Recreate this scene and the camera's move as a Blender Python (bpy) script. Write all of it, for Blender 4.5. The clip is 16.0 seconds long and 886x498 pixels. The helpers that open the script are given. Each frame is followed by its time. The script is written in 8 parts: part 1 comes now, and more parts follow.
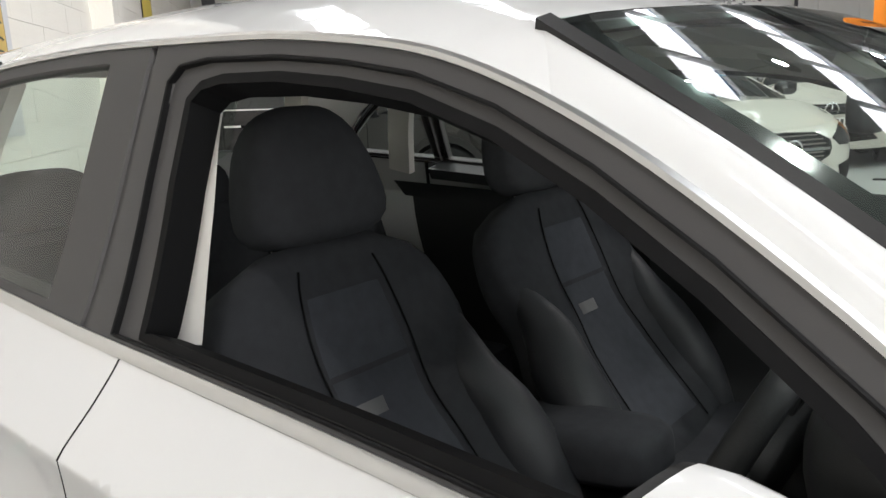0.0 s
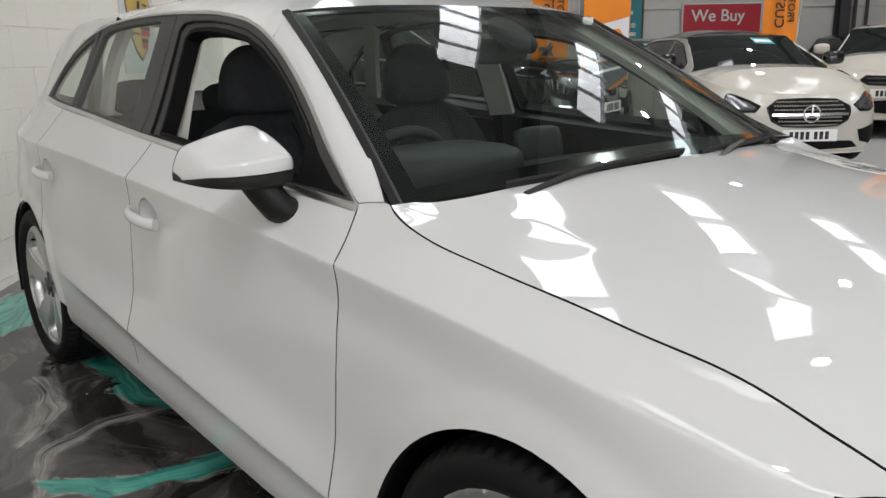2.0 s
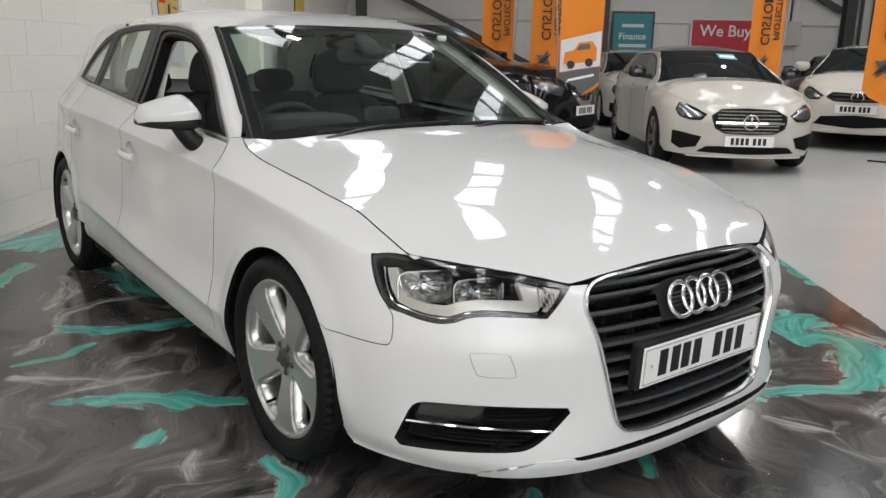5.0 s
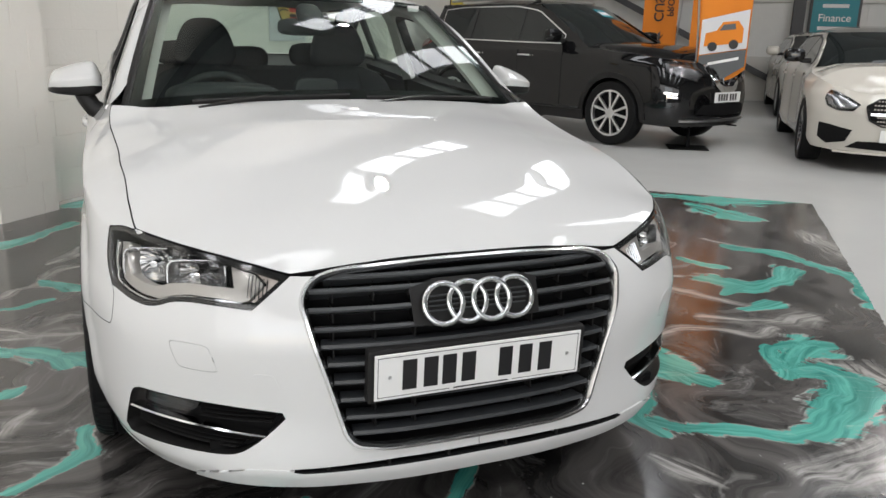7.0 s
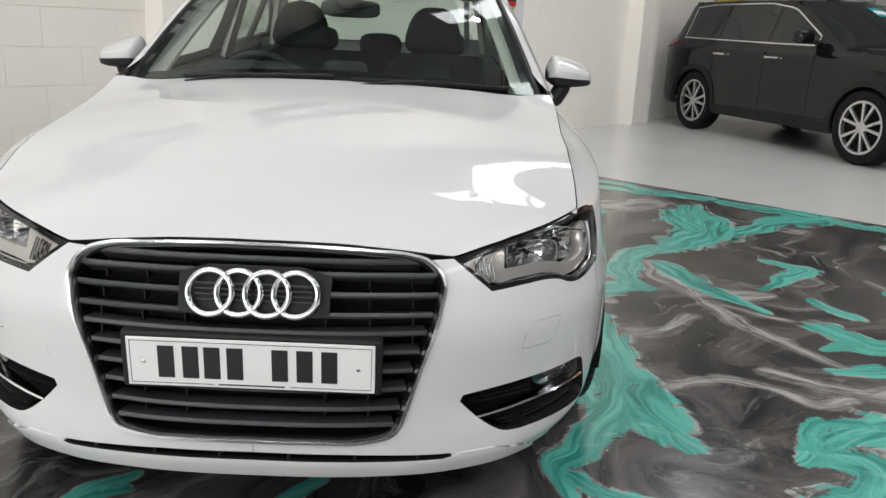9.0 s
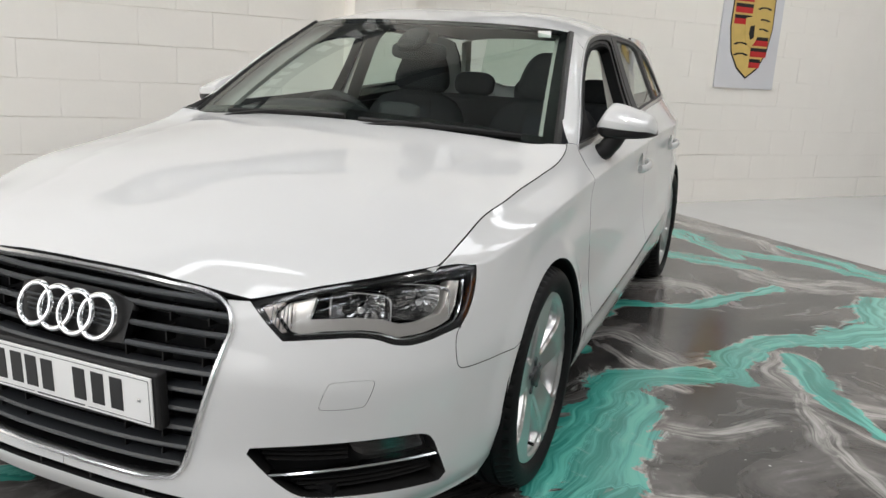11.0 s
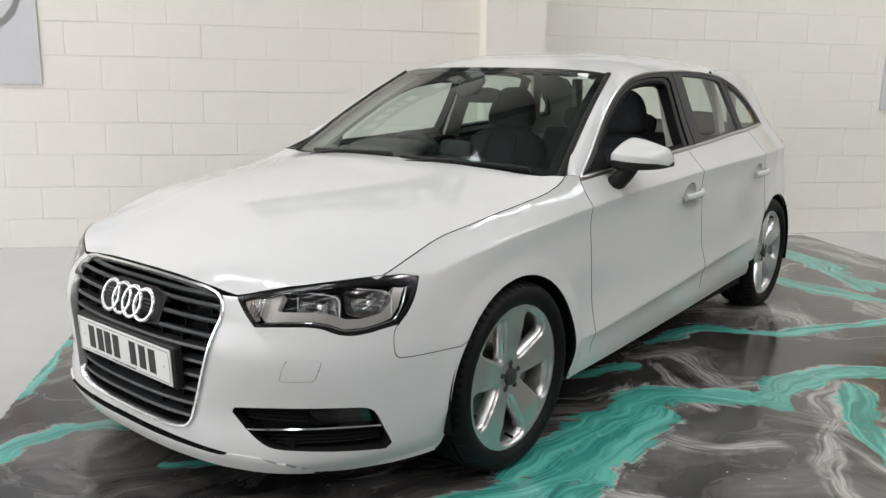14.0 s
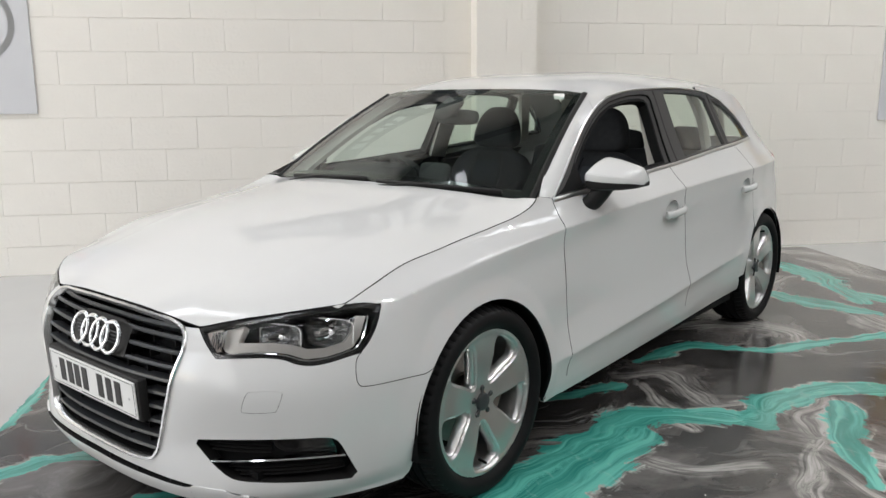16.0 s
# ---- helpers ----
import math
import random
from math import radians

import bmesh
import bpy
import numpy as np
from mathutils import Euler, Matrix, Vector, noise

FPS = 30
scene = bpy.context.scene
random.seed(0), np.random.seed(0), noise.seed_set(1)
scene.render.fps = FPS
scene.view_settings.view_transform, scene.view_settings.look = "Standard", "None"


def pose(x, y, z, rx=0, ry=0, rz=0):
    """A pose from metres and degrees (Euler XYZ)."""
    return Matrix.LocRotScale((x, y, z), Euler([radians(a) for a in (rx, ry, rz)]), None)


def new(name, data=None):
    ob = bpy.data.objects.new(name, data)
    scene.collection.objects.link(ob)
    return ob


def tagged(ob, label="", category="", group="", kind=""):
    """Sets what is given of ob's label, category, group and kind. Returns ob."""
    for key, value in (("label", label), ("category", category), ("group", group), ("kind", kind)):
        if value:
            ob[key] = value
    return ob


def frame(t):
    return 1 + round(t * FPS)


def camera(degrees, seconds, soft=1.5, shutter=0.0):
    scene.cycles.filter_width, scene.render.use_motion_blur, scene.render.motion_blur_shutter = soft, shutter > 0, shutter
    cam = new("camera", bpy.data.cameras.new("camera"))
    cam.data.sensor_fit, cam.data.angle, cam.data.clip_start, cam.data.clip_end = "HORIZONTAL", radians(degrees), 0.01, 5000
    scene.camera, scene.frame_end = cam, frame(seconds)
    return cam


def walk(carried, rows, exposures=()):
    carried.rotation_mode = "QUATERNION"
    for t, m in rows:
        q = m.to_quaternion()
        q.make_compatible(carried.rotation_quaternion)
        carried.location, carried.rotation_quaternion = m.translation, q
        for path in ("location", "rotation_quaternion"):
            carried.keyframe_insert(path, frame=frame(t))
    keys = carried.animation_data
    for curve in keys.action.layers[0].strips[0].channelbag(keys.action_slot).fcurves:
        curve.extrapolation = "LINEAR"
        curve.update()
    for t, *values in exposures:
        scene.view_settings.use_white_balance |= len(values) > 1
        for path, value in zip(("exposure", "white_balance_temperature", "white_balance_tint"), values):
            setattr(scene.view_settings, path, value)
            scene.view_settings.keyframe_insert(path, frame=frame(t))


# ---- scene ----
# camera and walk: seconds, eye, turn in degrees
cam = camera(58.11, 16.0)
ROWS = [
    (0, -0.660, -1.172, 1.241, 78.55, 2.93, 39.72),
    (0.5, -0.340, -1.251, 1.226, 77.06, 2.88, 46.24),
    (1, 0.033, -1.360, 1.219, 76.19, 3.18, 49.87),
    (1.5, 0.385, -1.504, 1.213, 76.17, 1.60, 50.40),
    (2, 0.720, -1.599, 1.192, 76.11, 0.99, 49.10),
    (2.5, 0.983, -1.758, 1.182, 76.27, 0.51, 47.60),
    (3, 1.221, -1.858, 1.188, 76.34, 0.21, 47.42),
    (3.5, 1.481, -1.909, 1.199, 76.50, 0.15, 47.73),
    (4, 1.686, -1.992, 1.201, 76.57, -0.21, 48.52),
    (4.5, 1.897, -1.976, 1.205, 76.56, -0.56, 49.92),
    (5, 2.064, -1.824, 1.205, 76.32, -1.08, 52.68),
    (5.5, 2.194, -1.583, 1.201, 75.93, -1.60, 56.33),
    (6, 2.289, -1.299, 1.193, 75.48, -1.95, 60.39),
    (6.5, 2.353, -1.017, 1.183, 75.08, -1.99, 64.35),
    (7, 2.422, -0.742, 1.174, 74.96, -1.41, 68.04),
    (7.5, 2.454, -0.486, 1.160, 74.61, -1.66, 71.87),
    (8, 2.520, -0.180, 1.156, 74.58, -1.93, 77.51),
    (8.5, 2.497, 0.086, 1.143, 74.53, -2.36, 83.94),
    (9, 2.418, 0.373, 1.144, 74.31, -2.55, 90.05),
    (9.5, 2.405, 0.676, 1.153, 74.07, -2.69, 96.44),
    (9.7, 2.373, 0.778, 1.152, 74.38, -2.87, 99.02),
    (10.2, 2.280, 1.041, 1.154, 74.84, -3.05, 104.99),
    (10.7, 2.142, 1.260, 1.157, 75.96, -3.22, 110.33),
    (11.3, 1.988, 1.482, 1.164, 77.31, -3.38, 115.82),
    (11.8, 1.930, 1.650, 1.177, 77.71, -3.31, 119.62),
    (12, 1.894, 1.710, 1.187, 77.61, -3.20, 121.52),
    (12.5, 1.886, 1.898, 1.206, 77.55, -2.61, 125.60),
    (13, 1.915, 2.043, 1.220, 77.61, -2.47, 127.80),
    (13.5, 2.000, 2.112, 1.231, 77.89, -1.93, 128.32),
    (14, 2.054, 2.189, 1.250, 78.09, -1.05, 129.07),
    (14.5, 1.984, 2.301, 1.252, 78.44, -0.37, 130.65),
    (15, 1.956, 2.323, 1.257, 78.45, -0.09, 130.66),
    (15.5, 1.962, 2.308, 1.275, 78.62, 0.18, 130.13),
    (16, 1.949, 2.295, 1.281, 79.19, 0.28, 129.88),
]
EXPOSURES = [(0.0, 1.48), (0.5, 1.00), (1.0, 0.88), (2.5, 0.74), (4.0, 0.76), (7.5, 0.92), (9.5, 0.96), (12.5, 0.98), (16.0, 0.98)]
walk(cam, [(t, pose(x, y, z, rx, ry, rz)) for t, x, y, z, rx, ry, rz in ROWS], EXPOSURES)

# world: soft daylight over the hall
world = bpy.data.worlds.new("sky")
scene.world = world
world.use_nodes = True
sky = world.node_tree.nodes.new("ShaderNodeTexSky")
sky.sky_type, sky.sun_disc = "NISHITA", False
sky.sun_elevation, sky.sun_rotation = radians(40), radians(120)
world.node_tree.links.new(sky.outputs[0], world.node_tree.nodes["Background"].inputs[0])
world.node_tree.nodes["Background"].inputs[1].default_value = 0.12

# the hall's own axes: x along the block wall, y out from it
HALL = pose(-0.44, -3.78, 0, 0, 0, -40.17)
X0, X1, Y1 = -18.0, 9.0, 16.0


RIDGE = -3.5


def roof_z(x):
    """Height of the roof's underside: two shallow slopes that meet over the ridge."""
    return 6.5 - 0.10 * abs(x - RIDGE)


# daylight through long strips of rooflight, cut up by the purlins
STRIPS_Y = (1.30, 3.75, 6.4, 9.0, 11.6)
STRIPS_X = ((-12.0, -6.2), (-1.6, 4.4))
STRIP_W = 0.66
for xa, xb in STRIPS_X:
    for sy in STRIPS_Y:
        lamp = bpy.data.lights.new("rooflight_daylight", "AREA")
        lamp.shape, lamp.size, lamp.size_y = "RECTANGLE", xb - xa, STRIP_W
        lamp.energy, lamp.color = 5.6 * (xb - xa), (0.99, 0.99, 0.985)
        xm = (xa + xb) / 2
        tilt = math.degrees(math.atan2(roof_z(xb) - roof_z(xa), xb - xa))
        new("rooflight_daylight", lamp).matrix_world = HALL @ pose(xm, sy, roof_z(xm) + 0.16, 0, -tilt, 0)
# added fill light across the hall's unseen near end; no opening is known there
lamp = bpy.data.lights.new("near_end_fill", "AREA")
lamp.shape, lamp.size, lamp.size_y = "RECTANGLE", 15.6, 4.4
lamp.energy, lamp.color = 270.0, (1.0, 0.99, 0.985)
new("near_end_fill", lamp).matrix_world = HALL @ pose(X1 - 0.02, 8.0, 2.3, 90, 0, 90)
# high-bay lamps
BAYS = [(-12.4, 7.6), (-6.5, 1.8), (-4.8, 6.2), (-7.4, 7.2), (-3.5, 10.15), (-10.0, 10.15), (1.0, 2.0), (1.5, 7.45)]
for hx, hy in BAYS:
    lamp = bpy.data.lights.new("high_bay_light", "AREA")
    lamp.shape, lamp.size = "DISK", 0.18
    lamp.energy, lamp.color = 29.0, (1.0, 0.98, 0.95)
    new("high_bay_light", lamp).matrix_world = HALL @ pose(hx, hy, roof_z(hx) - 0.75)


# ---- materials ----
def mat(name, color=(0.8, 0.8, 0.8), rough=0.5, metal=0.0, coat=0.0, spec=0.5, bump=0.0, scale=50.0, vary=0.0, vscale=6.0, trans=0.0, ior=1.45, emit=0.0):
    """A surface with grain (bump at scale) and a slow drift of colour (vary at vscale)."""
    m = bpy.data.materials.new(name)
    m.use_nodes = True
    n, l = m.node_tree.nodes, m.node_tree.links
    b = n["Principled BSDF"]
    b.inputs["Base Color"].default_value = (*color, 1)
    b.inputs["Roughness"].default_value = rough
    b.inputs["Metallic"].default_value = metal
    b.inputs["Coat Weight"].default_value = coat
    b.inputs["Coat Roughness"].default_value = 0.03
    b.inputs["Specular IOR Level"].default_value = spec
    b.inputs["Transmission Weight"].default_value = trans
    b.inputs["IOR"].default_value = ior
    if emit:
        b.inputs["Emission Color"].default_value = (*color, 1)
        b.inputs["Emission Strength"].default_value = emit
    tc = n.new("ShaderNodeTexCoord")
    if vary:
        t = n.new("ShaderNodeTexNoise")
        t.inputs["Scale"].default_value, t.inputs["Detail"].default_value = vscale, 6
        l.new(tc.outputs["Object"], t.inputs["Vector"])
        mx = n.new("ShaderNodeMix")
        mx.data_type = "RGBA"
        mx.inputs["A"].default_value = (*[c * (1 - vary) for c in color], 1)
        mx.inputs["B"].default_value = (*[min(1, c * (1 + vary)) for c in color], 1)
        l.new(t.outputs["Fac"], mx.inputs["Factor"])
        l.new(mx.outputs["Result"], b.inputs["Base Color"])
    if bump:
        t2 = n.new("ShaderNodeTexNoise")
        t2.inputs["Scale"].default_value, t2.inputs["Detail"].default_value = scale, 4
        l.new(tc.outputs["Object"], t2.inputs["Vector"])
        bp = n.new("ShaderNodeBump")
        bp.inputs["Strength"].default_value, bp.inputs["Distance"].default_value = bump, 0.004
        l.new(t2.outputs["Fac"], bp.inputs["Height"])
        l.new(bp.outputs["Normal"], b.inputs["Normal"])
    return m


WALL = mat("white_wall_paint", (0.88, 0.845, 0.785), 0.6, bump=0.6, scale=38, vary=0.035, vscale=2.5)
FLOOR = mat("grey_floor_paint", (0.50, 0.50, 0.49), 0.22, bump=0.03, scale=8, vary=0.08, vscale=1.5)
CLAD = mat("wall_cladding", (0.70, 0.70, 0.68), 0.5, vary=0.04)
# for the unseen walls: dark so that they throw back less fill
UNSEEN_GREY = mat("unseen_wall_grey", (0.26, 0.26, 0.255), 0.5, vary=0.06)
ROOF = mat("roof_lining", (0.42, 0.43, 0.43), 0.6, vary=0.05)
STEEL = mat("dark_steel", (0.06, 0.06, 0.065), 0.5, vary=0.1)


POSTER_WHITE = mat("poster_board", (0.66, 0.66, 0.68), 0.4, vary=0.06, vscale=3)
GOLD = mat("poster_gold", (0.62, 0.44, 0.14), 0.45, vary=0.15, vscale=12)
POSTER_RED = mat("poster_red", (0.50, 0.03, 0.03), 0.45)
POSTER_BLACK = mat("poster_black", (0.02, 0.02, 0.02), 0.45)
POSTER_YELLOW = mat("poster_yellow", (0.80, 0.62, 0.08), 0.45)
SIGN_GREY = mat("sign_grey", (0.09, 0.095, 0.10), 0.4, vary=0.05)
SIGN_WHITE = mat("sign_white", (0.80, 0.80, 0.80), 0.4)
SIGN_RED = mat("sign_red", (0.55, 0.03, 0.05), 0.4)
SIGN_TEAL = mat("sign_teal", (0.02, 0.26, 0.31), 0.4)
FLAG = mat("orange_banner", (0.78, 0.24, 0.02), 0.7, bump=0.2, scale=300, vary=0.08, vscale=4)


def pane_mat(name, tint, gloss_rough=0.0, base=0.08):
    """A thin pane: clear tinted sheet with the gloss of glass on both faces."""
    m = bpy.data.materials.new(name)
    m.use_nodes = True
    n, l = m.node_tree.nodes, m.node_tree.links
    n.remove(n["Principled BSDF"])
    tr, gl, mx, fr = n.new("ShaderNodeBsdfTransparent"), n.new("ShaderNodeBsdfGlossy"), n.new("ShaderNodeMixShader"), n.new("ShaderNodeLayerWeight")
    tr.inputs[0].default_value = (*tint, 1)
    gl.inputs["Roughness"].default_value = gloss_rough
    fr.inputs["Blend"].default_value = 0.5
    steep, share = n.new("ShaderNodeMath"), n.new("ShaderNodeMath")
    steep.operation, steep.inputs[1].default_value = "POWER", 5.0
    share.operation, share.inputs[1].default_value, share.inputs[2].default_value = "MULTIPLY_ADD", 1 - base, base
    l.new(fr.outputs["Facing"], steep.inputs[0])
    l.new(steep.outputs[0], share.inputs[0])
    l.new(share.outputs[0], mx.inputs[0])
    l.new(tr.outputs[0], mx.inputs[1])
    l.new(gl.outputs[0], mx.inputs[2])
    l.new(mx.outputs[0], n["Material Output"].inputs[0])
    return m


PAINT = mat("white_car_paint", (0.64, 0.64, 0.635), 0.5, coat=1.0, spec=0.0, vary=0.01, vscale=3)
SATIN = mat("satin_black_trim", (0.016, 0.0155, 0.0155), 0.45, spec=0.25, bump=0.03, scale=300)
SOFTGREY = mat("dark_grey_plastic", (0.040, 0.043, 0.046), 0.36, bump=0.05, scale=300)
GLOSSBLACK = mat("gloss_black", (0.005, 0.005, 0.0055), 0.12, coat=0.6)
BLACK = mat("deep_black_plastic", (0.004, 0.004, 0.0045), 0.7, spec=0.2, vary=0.2, vscale=20)
RUBBER = mat("tyre_rubber", (0.0065, 0.0065, 0.007), 0.6, spec=0.22, bump=0.08, scale=220, vary=0.15, vscale=9)
CHROME = mat("chrome", (0.78, 0.79, 0.80), 0.08, metal=1.0)
GRILLE_CHROME = mat("satin_chrome", (0.80, 0.80, 0.80), 0.20, metal=1.0, vary=0.03, vscale=30)
DULLCHROME = mat("brushed_trim", (0.62, 0.62, 0.62), 0.28, metal=1.0, vary=0.05, vscale=30)
ALLOY = mat("alloy_silver", (0.66, 0.66, 0.655), 0.30, metal=0.9, coat=0.4, vary=0.05, vscale=12)
DISC = mat("brake_steel", (0.30, 0.28, 0.26), 0.35, metal=0.9, vary=0.2, vscale=30)
CLOTH = mat("black_seat_cloth", (0.044, 0.046, 0.051), 0.9, spec=0.2, bump=0.12, scale=420, vary=0.22, vscale=40)
CLOTH_SIDE = mat("black_bolster_leather", (0.036, 0.038, 0.042), 0.48, spec=0.4, bump=0.10, scale=260, vary=0.15, vscale=25)
CLOTH_MID = mat("charcoal_seat_weave", (0.060, 0.064, 0.074), 0.92, spec=0.2, bump=0.2, scale=500, vary=0.2, vscale=40)
LINING = mat("pale_headliner", (0.58, 0.56, 0.52), 0.9, vary=0.05)
DASH = mat("dash_plastic", (0.030, 0.032, 0.033), 0.55, spec=0.35, bump=0.08, scale=350, vary=0.1)
SCREEN_GLASS = pane_mat("windscreen_glass", (0.66, 0.77, 0.72))
SIDE_GLASS = pane_mat("side_glass", (0.84, 0.91, 0.86))
LENS = pane_mat("lamp_lens", (0.92, 0.92, 0.92), base=0.04)
PLATE_WHITE = mat("plate_white", (0.80, 0.80, 0.79), 0.3, coat=0.4)
PLATE_BLACK = mat("plate_black", (0.015, 0.015, 0.016), 0.4)
RED_LAMP = mat("red_lamp", (0.35, 0.01, 0.015), 0.15, coat=0.8)
AMBER = mat("amber_lamp", (0.52, 0.46, 0.42), 0.2, coat=0.6)
LAMP_GREY = mat("lamp_bezel_silver", (0.55, 0.53, 0.50), 0.28, metal=0.6, coat=0.3, vary=0.06, vscale=20)
SILVER_PAINT = mat("silver_reflector", (0.60, 0.60, 0.60), 0.14, metal=1.0)
RED_BUTTON = mat("red_button", (0.55, 0.02, 0.02), 0.5)

FRAME_GREY = mat("grey_frame_trim", (0.062, 0.060, 0.060), 0.5, spec=0.3, bump=0.03, scale=300)
for lacquered in (PAINT,):
    shader = lacquered.node_tree.nodes["Principled BSDF"]
    shader.inputs["Coat IOR"].default_value = 1.52
    shader.inputs["Coat Roughness"].default_value = 0.012


# ---- helpers for meshes ----
def mesh_of(name, bm, material, smooth=False):
    me = bpy.data.meshes.new(name)
    bm.normal_update()
    bm.to_mesh(me)
    bm.free()
    for m in material if isinstance(material, (list, tuple)) else [material]:
        me.materials.append(m)
    if smooth:
        me.shade_smooth()
    return me


def part(name, bm, material, parent=None, label="", m=None, smooth=False):
    """One mesh object out of a bmesh, under a thing or a part."""
    ob = new(name, mesh_of(name, bm, material, smooth))
    if parent is not None:
        ob.parent = parent
    if m is not None:
        ob.matrix_basis = m
    if label:
        tagged(ob, label)
    return ob


def box(bm, x0, x1, y0, y1, z0, z1, bevel=0.0):
    r = bmesh.ops.create_cube(bm, size=1.0)
    vs = r["verts"]
    bmesh.ops.transform(bm, verts=vs, matrix=Matrix.LocRotScale(((x0 + x1) / 2, (y0 + y1) / 2, (z0 + z1) / 2), None, (x1 - x0, y1 - y0, z1 - z0)))
    if bevel:
        es = list({e for v in vs for e in v.link_edges})
        bmesh.ops.bevel(bm, geom=es, offset=bevel, segments=2, affect="EDGES", profile=0.5)
    return bm


def boxes(*specs, bevel=0.0):
    bm = bmesh.new()
    for s in specs:
        box(bm, *s, bevel=bevel)
    return bm


# ---- the hall ----
tagged(part("floor", boxes((X0, X1, 0, Y1, -0.2, 0)), FLOOR, m=HALL), "glossy light-grey painted concrete floor", "floor", kind="structure")
TOP = 6.6
wall_south = tagged(part("wall_south", boxes((X0, X1, -0.27, -0.0065, 0, TOP)), WALL, m=HALL), "white-painted concrete block wall", "wall", kind="structure")
wall_west = tagged(part("wall_west", boxes((X0 - 0.2, X0, -0.2, Y1 + 0.2, 0, TOP)), CLAD, m=HALL), "pale sheet-clad wall with rails and a block plinth", "wall", kind="structure")
# north and east walls are unseen, added dark to curb fill and reflections
tagged(part("wall_north", boxes((X0, X1, Y1, Y1 + 0.2, 0, TOP)), UNSEEN_GREY, m=HALL), "unseen grey wall that closes the hall", "wall", kind="structure")
tagged(part("wall_east", boxes((X1, X1 + 0.2, -0.2, 3.5, 0, TOP), (X1, X1 + 0.2, 8.5, Y1 + 0.2, 0, TOP), (X1, X1 + 0.2, 3.5, 8.5, 4.1, TOP)), UNSEEN_GREY, m=HALL), "unseen grey end wall with an assumed opening", "wall", kind="structure")
for xa, xb in ((-3.86, -3.40), (-10.52, -10.06)):
    pil = tagged(part("pilaster", boxes((xa, xb, -0.008, 0.20, 0, TOP)), WALL, m=HALL), "white-painted block pilaster of the wall", "pilaster", group="pilasters", kind="structure")
    for k in range(28):
        z = k * 0.2325 - 0.018
        for a, b in ((xa + 0.002, xa + (0.23 if k % 2 else 0.115)), (xa + (0.238 if k % 2 else 0.123), xb - 0.002)):
            if k < 10:
                part("block", boxes((a, b, 0.197, 0.2045, max(z + 0.004, 0.002), z + 0.2285)), WALL, pil)


def roof_slab():
    """The sloping roof lining, open where the rooflights are."""
    bm = bmesh.new()
    xs = [X0, STRIPS_X[0][0], STRIPS_X[0][1], RIDGE, STRIPS_X[1][0], STRIPS_X[1][1], X1]
    ys = [0.0]
    for sy in STRIPS_Y:
        ys += [sy - STRIP_W / 2, sy + STRIP_W / 2]
    ys.append(Y1)
    for i in range(len(xs) - 1):
        for j in range(len(ys) - 1):
            if i in (1, 4) and j % 2 == 1:
                continue
            q = [(xs[i], ys[j]), (xs[i + 1], ys[j]), (xs[i + 1], ys[j + 1]), (xs[i], ys[j + 1])]
            low = [bm.verts.new((x, y, roof_z(x))) for x, y in q]
            top = [bm.verts.new((x, y, roof_z(x) + 0.12)) for x, y in q]
            bm.faces.new(low[::-1])
            bm.faces.new(top)
            for k in range(4):
                bm.faces.new((low[k], low[(k + 1) % 4], top[(k + 1) % 4], top[k]))
    # purlins across, rafters along
    x = X0 + 0.7
    while x < X1:
        box(bm, x - 0.035, x + 0.035, 0, Y1, roof_z(x) - 0.20, roof_z(x) - 0.005)
        x += 1.45
    return bm


tagged(part("ceiling", roof_slab(), ROOF, m=HALL), "grey roof lining with purlins and long rooflights", "ceiling", kind="structure")
for y in (0.25, 5.0, 10.0, 15.0):
    bm = bmesh.new()
    for xa, xb in ((X0, RIDGE), (RIDGE, X1)):
        vs = [bm.verts.new(v) for v in [(xa, y - 0.08, roof_z(xa) - 0.55), (xb, y - 0.08, roof_z(xb) - 0.55), (xb, y - 0.08, roof_z(xb) - 0.20), (xa, y - 0.08, roof_z(xa) - 0.20), (xa, y + 0.08, roof_z(xa) - 0.55), (xb, y + 0.08, roof_z(xb) - 0.55), (xb, y + 0.08, roof_z(xb) - 0.20), (xa, y + 0.08, roof_z(xa) - 0.20)]]
        for f in ((0, 1, 2, 3), (7, 6, 5, 4), (0, 4, 5, 1), (3, 2, 6, 7), (0, 3, 7, 4), (1, 5, 6, 2)):
            bm.faces.new([vs[k] for k in f])
    tagged(part("rafter", bm, STEEL, m=HALL), "dark steel roof rafter", "rafter", group="rafters", kind="structure")
for hx, hy in BAYS:
    lampo = tagged(new("high_bay_lamp"), "round dark high-bay lamp hung from the roof", "lamp", group="high-bay lamps")
    lampo.matrix_basis = HALL @ pose(hx, hy, roof_z(hx) - 0.75)
    bm = bmesh.new()
    bmesh.ops.create_cone(bm, segments=28, radius1=0.26, radius2=0.12, depth=0.16, matrix=Matrix.Translation((0, 0, 0.10)))
    part("shade", bm, STEEL, lampo)
    part("rod", boxes((-0.008, 0.008, -0.008, 0.008, 0.17, 0.74)), STEEL, lampo)


